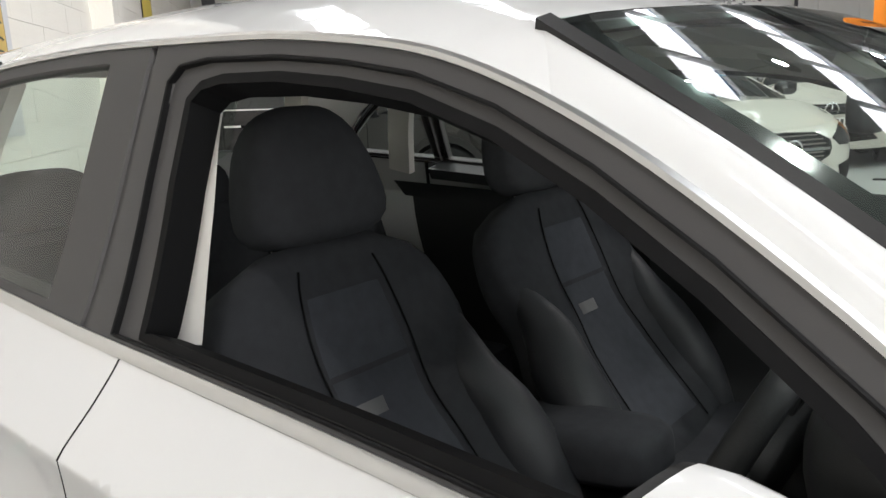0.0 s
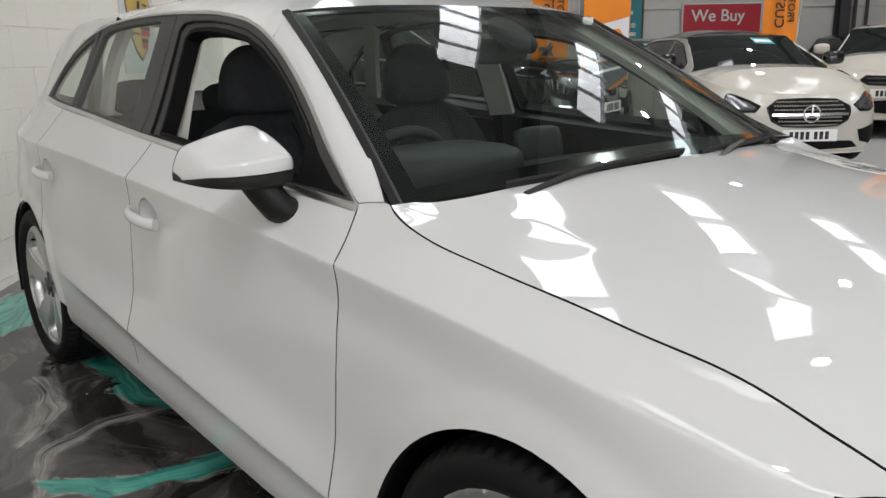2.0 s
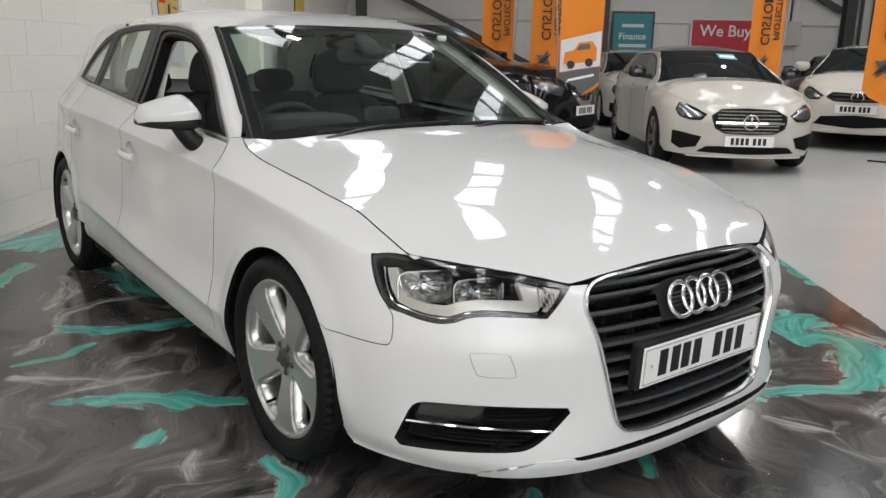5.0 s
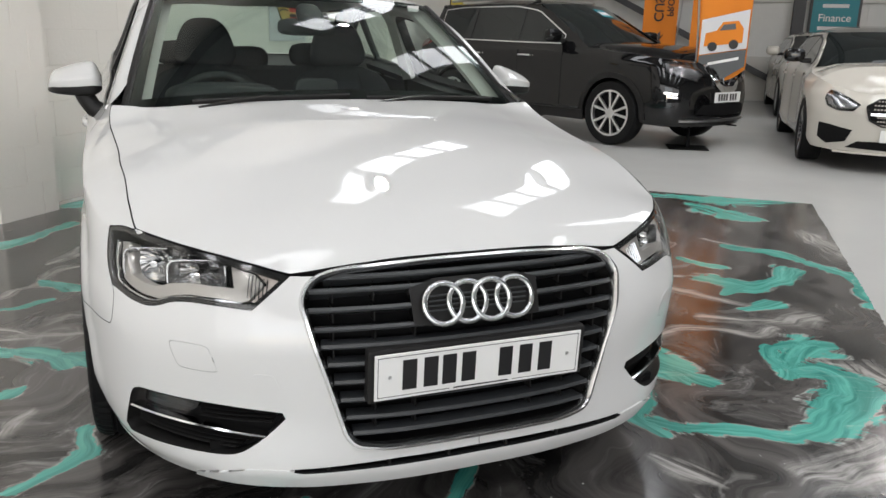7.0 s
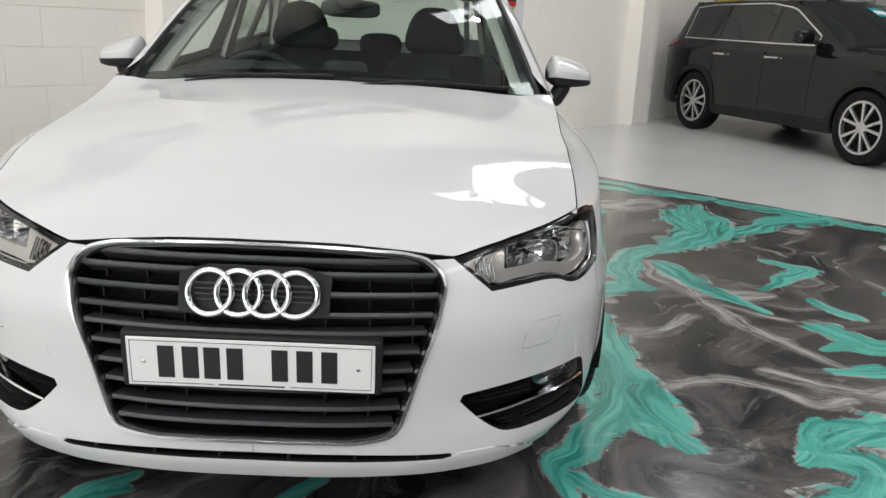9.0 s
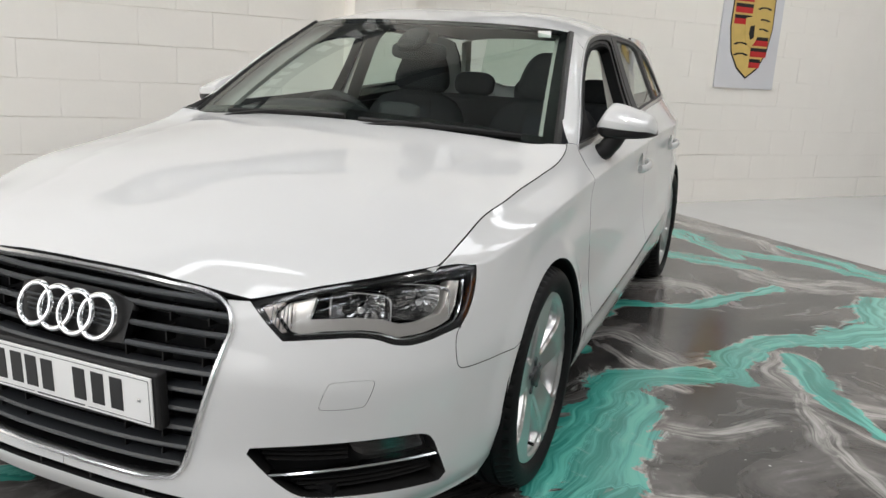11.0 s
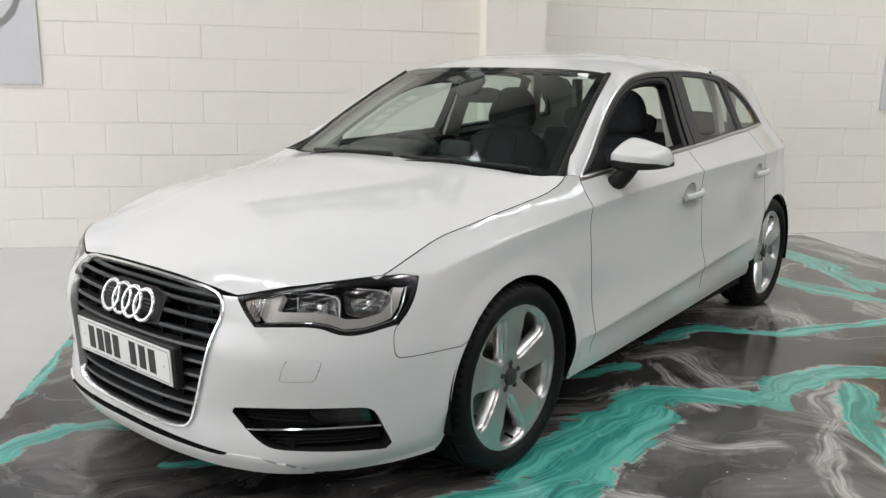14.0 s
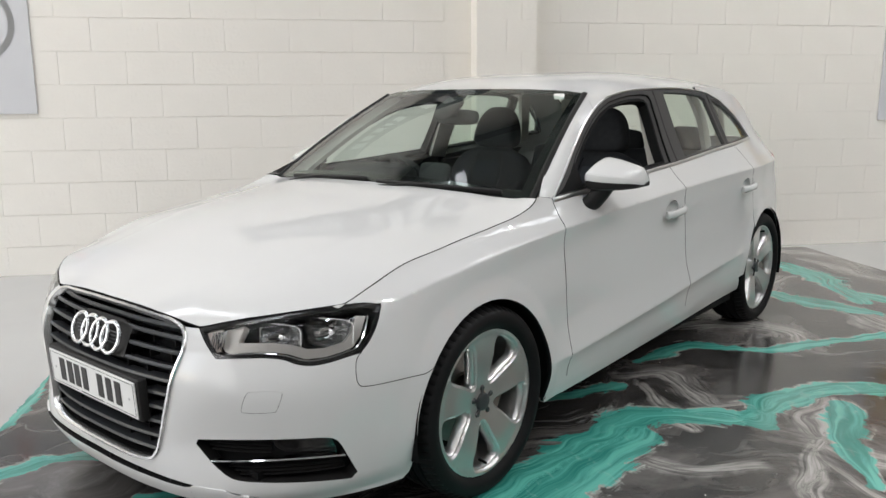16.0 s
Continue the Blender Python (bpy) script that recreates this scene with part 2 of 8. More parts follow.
# ---- the hatchback's outer skin, in its own axes: x ahead from the front axle, y to its left, z up ----
def hermite(xs, ys, x):
    """Smooth curve through the nodes (xs, ys) without overshoot."""
    xs, ys = np.asarray(xs, float), np.asarray(ys, float)
    h = np.diff(xs)
    d = np.diff(ys) / h
    m = np.zeros(len(xs))
    m[0], m[-1] = d[0], d[-1]
    for i in range(1, len(xs) - 1):
        if d[i - 1] * d[i] > 0:
            w1, w2 = 2 * h[i] + h[i - 1], h[i] + 2 * h[i - 1]
            m[i] = (w1 + w2) / (w1 / d[i - 1] + w2 / d[i])
    x = np.clip(np.asarray(x, float), xs[0], xs[-1])
    k = np.clip(np.searchsorted(xs, x) - 1, 0, len(xs) - 2)
    t = (x - xs[k]) / h[k]
    return (2 * t**3 - 3 * t**2 + 1) * ys[k] + (t**3 - 2 * t**2 + t) * h[k] * m[k] + (3 * t**2 - 2 * t**3) * ys[k + 1] + (t**3 - t**2) * h[k] * m[k + 1]


# plan outline of the widest level, from the nose's middle round to the tail's middle
PLAN_X = (0.885, 0.873, 0.838, 0.772, 0.682, 0.56, 0.40, 0.2, 0.0, -0.47, -1.2, -1.9, -2.637, -3.05, -3.27, -3.37, -3.41)
PLAN_Y = (0.0, 0.25, 0.42, 0.57, 0.68, 0.77, 0.832, 0.862, 0.872, 0.868, 0.868, 0.855, 0.838, 0.765, 0.63, 0.40, 0.0)
PLAN_S = np.concatenate([[0], np.cumsum(np.hypot(np.diff(PLAN_X), np.diff(PLAN_Y)))])
# feature lines: height and inward offset at each of the plan's nodes
Z0 = (0.165, 0.165, 0.165, 0.165, 0.165, 0.168, 0.175, 0.19, 0.195, 0.20, 0.225, 0.240, 0.245, 0.25, 0.26, 0.27, 0.27)
D0 = (0.035, 0.035, 0.035, 0.04, 0.05, 0.055, 0.05, 0.045, 0.040, 0.030, 0.030, 0.032, 0.045, 0.06, 0.07, 0.07, 0.07)
Z1 = (0.215, 0.215, 0.215, 0.22, 0.225, 0.23, 0.24, 0.25, 0.255, 0.262, 0.285, 0.305, 0.315, 0.33, 0.34, 0.34, 0.34)
D1 = (0.012, 0.012, 0.012, 0.014, 0.018, 0.02, 0.022, 0.022, 0.020, 0.013, 0.012, 0.013, 0.020, 0.03, 0.03, 0.03, 0.03)
Z2 = (0.34, 0.34, 0.34, 0.34, 0.34, 0.34, 0.34, 0.34, 0.345, 0.360, 0.405, 0.450, 0.47, 0.47, 0.48, 0.48, 0.48)
D2 = (0.012, 0.016, 0.022, 0.024, 0.018, 0.012, 0.008, 0.004, 0.0, 0.004, 0.003, 0.002, 0.0, 0.0, 0.0, 0.0, 0.0)
Z3 = (0.50, 0.50, 0.50, 0.50, 0.50, 0.50, 0.50, 0.50, 0.50, 0.50, 0.54, 0.58, 0.60, 0.62, 0.62, 0.62, 0.62)
D3 = (0.02, 0.02, 0.018, 0.012, 0.006, 0.004, 0.004, 0.004, 0.006, 0.018, 0.020, 0.018, 0.010, 0.006, 0.01, 0.01, 0.01)
Z4 = (0.60, 0.60, 0.60, 0.595, 0.59, 0.59, 0.60, 0.64, 0.68, 0.72, 0.72, 0.73, 0.75, 0.76, 0.77, 0.77, 0.77)
D4 = (0.052, 0.05, 0.045, 0.036, 0.026, 0.02, 0.018, 0.022, 0.028, 0.032, 0.030, 0.028, 0.024, 0.02, 0.03, 0.03, 0.03)
Z5 = (0.69, 0.68, 0.665, 0.68, 0.695, 0.705, 0.714, 0.755, 0.783, 0.821, 0.860, 0.885, 0.903, 0.912, 0.915, 0.915, 0.915)
D5 = (0.10, 0.095, 0.088, 0.076, 0.068, 0.064, 0.052, 0.048, 0.048, 0.044, 0.042, 0.040, 0.042, 0.05, 0.06, 0.06, 0.06)
Z6 = (0.78, 0.77, 0.76, 0.76, 0.765, 0.775, 0.785, 0.815, 0.842, 0.915, 0.953, 0.993, 1.047, 1.07, 1.08, 1.08, 1.08)
D6 = (0.22, 0.21, 0.20, 0.17, 0.15, 0.145, 0.125, 0.127, 0.130, 0.100, 0.112, 0.105, 0.130, 0.155, 0.13, 0.12, 0.14)
Z7 = (1.33,) * 17
D7 = (0.6, 0.6, 0.6, 0.6, 0.55, 0.5, 0.45, 0.397, 0.353, 0.277, 0.271, 0.259, 0.262, 0.275, 0.37, 0.40, 0.42)
ZF, DF = (Z0, Z1, Z2, Z3, Z4, Z5, Z6, Z7), (D0, D1, D2, D3, D4, D5, D6, D7)


def catmull(ts, vs, t, even=False):
    """Catmull-Rom curve through nodes, with its slope."""
    ts, vs = np.asarray(ts, float), np.asarray(vs, float)
    m = np.gradient(vs, ts)
    if even:
        m[0] = 0
    t = np.clip(np.asarray(t, float), ts[0], ts[-1])
    k = np.clip(np.searchsorted(ts, t) - 1, 0, len(ts) - 2)
    h = ts[k + 1] - ts[k]
    u = (t - ts[k]) / h
    v = (2 * u**3 - 3 * u**2 + 1) * vs[k] + (u**3 - 2 * u**2 + u) * h * m[k] + (3 * u**2 - 2 * u**3) * vs[k + 1] + (u**3 - u**2) * h * m[k + 1]
    dv = ((6 * u**2 - 6 * u) * vs[k] + (6 * u - 6 * u**2) * vs[k + 1]) / h + (3 * u**2 - 4 * u + 1) * m[k] + (3 * u**2 - 2 * u) * m[k + 1]
    return v, dv


def column_hermite(zs, ds, z):
    """hermite() with nodes of its own for every point: zs, ds have the nodes along the first axis."""
    h = np.diff(zs, axis=0)
    e = np.diff(ds, axis=0) / h
    m = np.zeros(zs.shape)
    m[0], m[-1] = e[0], e[-1]
    w1, w2 = 2 * h[1:] + h[:-1], h[1:] + 2 * h[:-1]
    same = e[:-1] * e[1:] > 1e-12
    a, b = np.where(same, e[:-1], 1), np.where(same, e[1:], 1)
    m[1:-1] = np.where(same, (w1 + w2) / (w1 / a + w2 / b), 0)
    z = np.clip(z, zs[0], zs[-1])
    k = np.clip((zs[1:-1] <= z).sum(0), 0, len(zs) - 2)[None]
    pick = lambda v: np.take_along_axis(v, k, 0)[0]
    hk, t = pick(h), (z - pick(zs[:-1])) / pick(h)
    return (2 * t**3 - 3 * t**2 + 1) * pick(ds[:-1]) + (t**3 - 2 * t**2 + t) * hk * pick(m[:-1]) + (3 * t**2 - 2 * t**3) * pick(ds[1:]) + (t**3 - t**2) * hk * pick(m[1:])


ARCH_R, ARCH_Z, AXLE_R = 0.338, 0.314, -2.637
ARCH_F, ARCH_B = (float(np.interp(-x, -np.asarray(PLAN_X), PLAN_S)) for x in (0.0, AXLE_R))


def skin(s, z):
    """Point of the outer skin at plan length s (minus: the car's right) and height z."""
    s, z = np.broadcast_arrays(np.asarray(s, float), np.asarray(z, float))
    across, s = np.where(s < 0, -1.0, 1.0), np.abs(s)
    px, dx = catmull(PLAN_S, PLAN_X, s, True)
    py, dy = catmull(PLAN_S, PLAN_Y, s)
    n = np.hypot(dx, dy)
    nx, ny = -dy / n, dx / n
    flip = np.where(ny * py + nx * (px + 1.3) < 0, -1.0, 1.0)
    nx, ny = nx * flip, ny * flip
    zs = np.stack([catmull(PLAN_S, v, s, True)[0] for v in ZF])
    ds = np.stack([catmull(PLAN_S, v, s, True)[0] for v in DF])
    d = column_hermite(zs, ds, z)
    # the shoulder line is a crest over a hollow
    zc = zs[5]
    side = np.clip((s - 0.98) / 0.35, 0, 1) * np.clip((4.7 - s) / 0.4, 0, 1)
    q = np.where(z <= zc, (zc - z) / 0.105, (z - zc) / 0.050)
    q = np.sqrt(np.clip(q, 0, 1) ** 2 + 0.0012) - 0.0346
    d = d - 0.017 * side * np.clip(1 - q, 0, 1) ** 2
    # the line along the doors' foot, flat above it and turned under below
    low = zs[2]
    door = np.clip((s - 1.80) / 0.12, 0, 1) * np.clip((3.75 - s) / 0.35, 0, 1)
    q = np.where(z >= low, (z - low) / 0.115, (low - z) / 0.060)
    q = np.sqrt(np.clip(q, 0, 1) ** 2 + 0.0012) - 0.0346
    d = d - 0.014 * door * np.clip(1 - q, 0, 1) ** 2
    # a raised lip round each wheel arch
    for axle in (ARCH_F, ARCH_B):
        r = np.hypot(s - axle, z - ARCH_Z)
        q = np.clip((r - ARCH_R) / 0.075, 0, 1)
        d = d - 0.008 * np.clip((z - 0.22) / 0.1, 0, 1) * (1 - q**2) ** 2
    return np.stack([px - nx * d, (py - ny * d) * across, z], -1)


def s_at_x(x):
    """Plan length at which the flank stands at x."""
    t = np.linspace(0.9, PLAN_S[-1] - 0.5, 600)
    return np.interp(-np.asarray(x, float), -catmull(PLAN_S, PLAN_X, t)[0], t)


BON_X = (-0.45, -0.30, -0.1, 0.1, 0.3, 0.5, 0.60, 0.68, 0.715, 0.755, 0.80, 0.84)
BON_Z = (0.962, 0.950, 0.928, 0.899, 0.858, 0.80, 0.768, 0.736, 0.721, 0.703, 0.681, 0.655)
BON_D = (0.045, 0.06, 0.073, 0.073, 0.064, 0.07, 0.072, 0.075, 0.093, 0.155, 0.20, 0.20)


def bonnet_z(x, y):
    """Height of the bonnet's skin, crowned, with a soft ridge towards each lamp."""
    a = np.abs(np.asarray(y, float))
    ridge = 0.40 + 0.22 * np.clip((0.75 - np.asarray(x, float)) / 1.2, 0, 1)
    soft = 0.0012 * np.exp(-(np.sqrt(((a - ridge) / 0.03) ** 2 + 0.03) - 0.17)) * np.clip((0.74 - np.asarray(x, float)) / 0.3, 0, 1)
    return hermite(BON_X, BON_Z, x) - hermite(BON_X, BON_D, x) * (a / 0.745) ** 2.0 + soft


# side windows' outline (x, z), the roof over it, and the windscreen
DLO_X = (-0.49, -0.62, -0.78, -0.95, -1.1, -1.3, -1.55, -1.85, -2.1, -2.22, -2.37, -2.52, -2.61, -2.655)
DLO_Z = (0.915, 1.0, 1.11, 1.205, 1.263, 1.297, 1.311, 1.315, 1.303, 1.287, 1.246, 1.172, 1.105, 1.050)
BELT_X = (-0.49, -1.15, -1.58, -2.2, -2.655)
BELT_Z = (0.915, 0.95, 0.975, 1.02, 1.048)
ROOF_X = (-3.1, -2.9, -2.5, -2.0, -1.6, -1.2, -0.95, -0.8)
ROOF_C = (1.305, 1.335, 1.375, 1.40, 1.40, 1.365, 1.313, 1.27)
ROOF_E = (1.255, 1.275, 1.305, 1.325, 1.326, 1.297, 1.225, 1.14)
ROOF_Y = (0.55, 0.565, 0.585, 0.592, 0.593, 0.605, 0.64, 0.68)


def belt_z(x):
    return np.interp(-np.asarray(x, float), -np.asarray(BELT_X), BELT_Z)


def roof_skin(x, y):
    zc, ze, ye = (catmull(ROOF_X, v, x)[0] for v in (ROOF_C, ROOF_E, ROOF_Y))
    return np.stack(np.broadcast_arrays(x, y, zc - (zc - ze) * (np.abs(y) / ye) ** 4), -1)


def screen_skin(u, v):
    """Windscreen: u from -1 to 1 across, v from 0 (base) to 1 (roof)."""
    u, v = np.broadcast_arrays(np.asarray(u, float), np.asarray(v, float))
    bx, by, bz = -0.30 - 0.138 * u**2, 0.723 * u, 0.950 - 0.033 * u**2
    tx, ty, tz = -0.965 - 0.079 * u**2, 0.574 * u, 1.314 - 0.021 * np.abs(u) ** 3
    bow = 0.03 * np.sin(np.pi * v) * (1 - 0.6 * u**2)
    return np.stack([bx + (tx - bx) * v + bow * 0.5, by + (ty - by) * v, bz + (tz - bz) * v + bow], -1)


# ---- meshes cut out of a skin ----
def resample(nodes, step, closed=True):
    """Points along the straight pieces between nodes, at most a step apart; the nodes stay."""
    nodes = [np.asarray(p, float) for p in nodes]
    out = []
    for i in range(len(nodes) if closed else len(nodes) - 1):
        a, b = nodes[i], nodes[(i + 1) % len(nodes)]
        n = max(1, int(math.ceil(np.linalg.norm(b - a) / step)))
        out += [a + (b - a) * k / n for k in range(n)]
    if not closed:
        out.append(nodes[-1])
    return np.array(out)


def spline(nodes, n=8, closed=False):
    """A smooth run of points through the nodes."""
    p = np.asarray(nodes, float)
    t = np.concatenate([[0], np.cumsum(np.linalg.norm(np.diff(np.vstack([p, p[:1]]) if closed else p, axis=0), axis=1))])
    if closed:
        ext = np.vstack([p[-2:], p, p[:3]])
        te = np.concatenate([[t[-3] - t[-1], t[-2] - t[-1]], t, [t[-1] + t[1], t[-1] + t[2]]])
        u = np.linspace(0, t[-1], n * len(p), endpoint=False)
        return np.stack([catmull(te, ext[:, k], u)[0] for k in range(p.shape[1])], -1)
    u = np.linspace(0, t[-1], n * (len(p) - 1) + 1)
    return np.stack([catmull(t, p[:, k], u)[0] for k in range(p.shape[1])], -1)


def inside(poly, pts):
    x, y = pts[:, 0], pts[:, 1]
    r = np.zeros(len(pts), bool)
    for (x1, y1), (x2, y2) in zip(poly, np.roll(poly, -1, 0)):
        c = (y1 > y) != (y2 > y)
        with np.errstate(divide="ignore", invalid="ignore"):
            r ^= c & (x < (x2 - x1) * (y - y1) / (y2 - y1) + x1)
    return r


def edge_distance(poly, pts):
    d = np.full(len(pts), 1e9)
    for a, b in zip(poly, np.roll(poly, -1, 0)):
        ab = b - a
        k = np.clip((pts - a) @ ab / max(ab @ ab, 1e-12), 0, 1)
        d = np.minimum(d, np.linalg.norm(pts - a - k[:, None] * ab, axis=1))
    return d


def shrink(poly, g):
    """The polygon drawn in by g all round."""
    p = np.asarray(poly, float)
    area = np.sum(p[:, 0] * np.roll(p[:, 1], -1) - p[:, 1] * np.roll(p[:, 0], -1))
    if area < 0:
        p = p[::-1]
    e = np.roll(p, -1, 0) - p
    n = np.stack([-e[:, 1], e[:, 0]], -1) / np.maximum(np.linalg.norm(e, axis=1), 1e-9)[:, None]
    m = n + np.roll(n, 1, 0)
    m /= np.maximum((m * n).sum(1), 0.35)[:, None]
    return p + g * m


def normals_of(f, ab):
    h = 1e-3
    du = f(ab + [h, 0]) - f(ab - [h, 0])
    dv = f(ab + [0, h]) - f(ab - [0, h])
    n = np.cross(du, dv)
    n /= np.maximum(np.linalg.norm(n, axis=1), 1e-12)[:, None]
    out = f(ab) - np.array([-1.3, 0, 0.55])
    if np.sum(n * out) < 0:
        n = -n
    return n


def arrays_mesh(name, verts, faces, normals, material):
    me = bpy.data.meshes.new(name)
    me.from_pydata([tuple(v) for v in verts], [], faces)
    me.materials.append(material)
    me.shade_smooth()
    if normals is not None:
        me.normals_split_custom_set_from_vertices([tuple(n) for n in normals])
    me.update()
    return me


def cut(name, f, outline, material, holes=(), step=0.03, gap=0.002, depth=0.014, offset=0.0, rows=None):
    """The mesh of the piece of the skin f within an outline of its two parameters, with its edges turned in."""
    from mathutils.geometry import delaunay_2d_cdt

    loops = [resample(shrink(outline, gap), step * 0.5)] + [resample(shrink(h, -gap), step * 0.4) for h in holes]
    lo, hi = loops[0].min(0), loops[0].max(0)
    gx, gy = np.meshgrid(np.arange(lo[0], hi[0], step), np.arange(lo[1], hi[1], step))
    grid = np.stack([gx.ravel(), gy.ravel()], -1)
    grid = grid + np.random.RandomState(3).uniform(-0.05, 0.05, grid.shape) * step
    keep = inside(loops[0], grid) & (edge_distance(loops[0], grid) > step * 0.35)
    for h in loops[1:]:
        keep &= ~inside(h, grid) & (edge_distance(h, grid) > step * 0.35)
    grid = grid[keep]
    if rows is not None:
        # extra rows of points along a crease
        near = np.min(np.linalg.norm(grid[:, None] - rows[None], axis=2), axis=1) if len(grid) else np.zeros(0)
        grid = grid[near > 0.007]
        ok = inside(loops[0], rows) & (edge_distance(loops[0], rows) > 0.004)
        for h in loops[1:]:
            ok &= ~inside(h, rows) & (edge_distance(h, rows) > 0.004)
        grid = np.vstack([grid, rows[ok]])
    pts = np.vstack(loops + [grid])
    edges, base = [], 0
    for lp in loops:
        edges += [(base + i, base + (i + 1) % len(lp)) for i in range(len(lp))]
        base += len(lp)
    vs, _, tris, *_ = delaunay_2d_cdt([Vector(p) for p in pts], edges, [], 0, 1e-6)
    ab = np.array([tuple(v) for v in vs])
    tri = np.array([t for t in tris if len(t) == 3])
    mid = ab[tri].mean(1)
    ok = inside(loops[0], mid)
    for h in loops[1:]:
        ok &= ~inside(h, mid)
    tri = tri[ok]
    n = normals_of(f, ab)
    v = f(ab) + n * offset
    # faces look outward
    fn = np.cross(v[tri[:, 1]] - v[tri[:, 0]], v[tri[:, 2]] - v[tri[:, 0]])
    turn = (fn * n[tri[:, 0]]).sum(1) < 0
    tri[turn] = tri[turn][:, ::-1]
    faces = [tuple(int(i) for i in t) for t in tri]
    verts, norms = list(v), list(n)
    if depth:
        count = {}
        for t in faces:
            for i in range(3):
                e = (t[i], t[(i + 1) % 3])
                count[tuple(sorted(e))] = e if tuple(sorted(e)) not in count else None
        rim = [e for e in count.values() if e]
        made = {}
        for a, b in rim:
            d = v[b] - v[a]
            side = np.cross(d, n[a])
            side /= max(np.linalg.norm(side), 1e-9)
            for i in (a, b):
                made.setdefault(i, [np.zeros(3), None])
                made[i][0] = made[i][0] + side
        for i, rec in made.items():
            sn = rec[0] / max(np.linalg.norm(rec[0]), 1e-9)
            soft = n[i] * 0.7 + sn * 0.7
            rec[1] = len(verts)
            verts += [v[i], v[i] - n[i] * depth]
            norms += [soft / max(np.linalg.norm(soft), 1e-9), sn if np.linalg.norm(sn) > 0.5 else n[i]]
        for a, b in rim:
            ka, kb = made[a][1], made[b][1]
            faces.append((kb, ka, ka + 1, kb + 1))
    me = arrays_mesh(name, verts, faces, norms, material)
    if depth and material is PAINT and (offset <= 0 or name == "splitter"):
        # black on the turned-in edge stands in for the shade inside the gap
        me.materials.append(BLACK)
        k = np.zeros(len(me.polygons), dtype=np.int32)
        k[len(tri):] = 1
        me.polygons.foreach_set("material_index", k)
    return me


def put(name, me, parent, label="", mirror=False, m=None):
    ob = new(name, me)
    ob.parent = parent
    if m is not None:
        ob.matrix_basis = m
    if mirror:
        ob.scale = (1, -1, 1)
    if label:
        tagged(ob, label)
    return ob


def part_box(spec, material, bevel=0.0):
    return mesh_of("block", boxes(spec, bevel=bevel), material)


def both(name, me, parent, label=""):
    """The same piece on the car's left and, mirrored, on its right."""
    return put(name, me, parent, label), put(name, me, parent, label, mirror=True)


def f_skin(ab):
    return skin(ab[:, 0], ab[:, 1])


def f_flank(ab):
    """The flank by (x, z)."""
    return skin(s_at_x(ab[:, 0]), ab[:, 1])


def f_roof(ab):
    return roof_skin(ab[:, 0], ab[:, 1])


def f_screen(ab):
    return screen_skin(ab[:, 0], ab[:, 1])


def ring_mesh(name, path, section, material, closed=True, normals=None, cap=True, smooth=True):
    """A section (a, b) swept along a path of points: a along the path's normals, b along the third way."""
    p = np.asarray(path, float)
    k = len(p)
    t = (np.roll(p, -1, 0) - np.roll(p, 1, 0)) if closed else np.gradient(p, axis=0)
    t /= np.linalg.norm(t, axis=1)[:, None]
    nn = np.broadcast_to(np.asarray(normals, float), p.shape)
    b = np.cross(t, nn)
    b /= np.linalg.norm(b, axis=1)[:, None]
    nn = np.cross(b, t)
    m = len(section)
    verts = np.concatenate([p[i] + nn[i] * np.array([[q[0]] for q in section]) + b[i] * np.array([[q[1]] for q in section]) for i in range(k)])
    faces = []
    for i in range(k if closed else k - 1):
        j = (i + 1) % k
        for q in range(m):
            r = (q + 1) % m
            faces.append((i * m + q, i * m + r, j * m + r, j * m + q))
    if not closed and cap:
        faces += [tuple(range(m))[::-1], tuple((k - 1) * m + q for q in range(m))]
    me = bpy.data.meshes.new(name)
    me.from_pydata([tuple(v) for v in verts], [], faces)
    me.materials.append(material)
    bm = bmesh.new()
    bm.from_mesh(me)
    bmesh.ops.recalc_face_normals(bm, faces=bm.faces)
    bm.to_mesh(me)
    bm.free()
    if smooth:
        me.shade_smooth()
        me.set_sharp_from_angle(angle=radians(40))
    return me


def disc_section(r, n=10, flat=1.0):
    return [(r * flat * math.cos(2 * math.pi * i / n), r * math.sin(2 * math.pi * i / n)) for i in range(n)]


def lathe(name, profile, material, n=64, axis="y", angle=2 * math.pi, sharp=40):
    """Turns a profile of (radius, along) about an axis."""
    full = abs(angle - 2 * math.pi) < 1e-6
    k = n if full else n + 1
    verts, faces = [], []
    for i in range(k):
        a = angle * i / n
        c, s = math.cos(a), math.sin(a)
        verts += [(r * c, h, r * s) if axis == "y" else (r * c, r * s, h) if axis == "z" else (h, r * c, r * s) for r, h in profile]
    m = len(profile)
    for i in range(n):
        j = (i + 1) % k
        faces += [(i * m + q, i * m + q + 1, j * m + q + 1, j * m + q) for q in range(m - 1)]
    me = bpy.data.meshes.new(name)
    me.from_pydata(verts, [], faces)
    me.materials.append(material)
    bm = bmesh.new()
    bm.from_mesh(me)
    bmesh.ops.remove_doubles(bm, verts=bm.verts, dist=1e-5)
    bmesh.ops.recalc_face_normals(bm, faces=bm.faces)
    bm.to_mesh(me)
    bm.free()
    me.shade_smooth()
    me.set_sharp_from_angle(angle=radians(sharp))
    return me


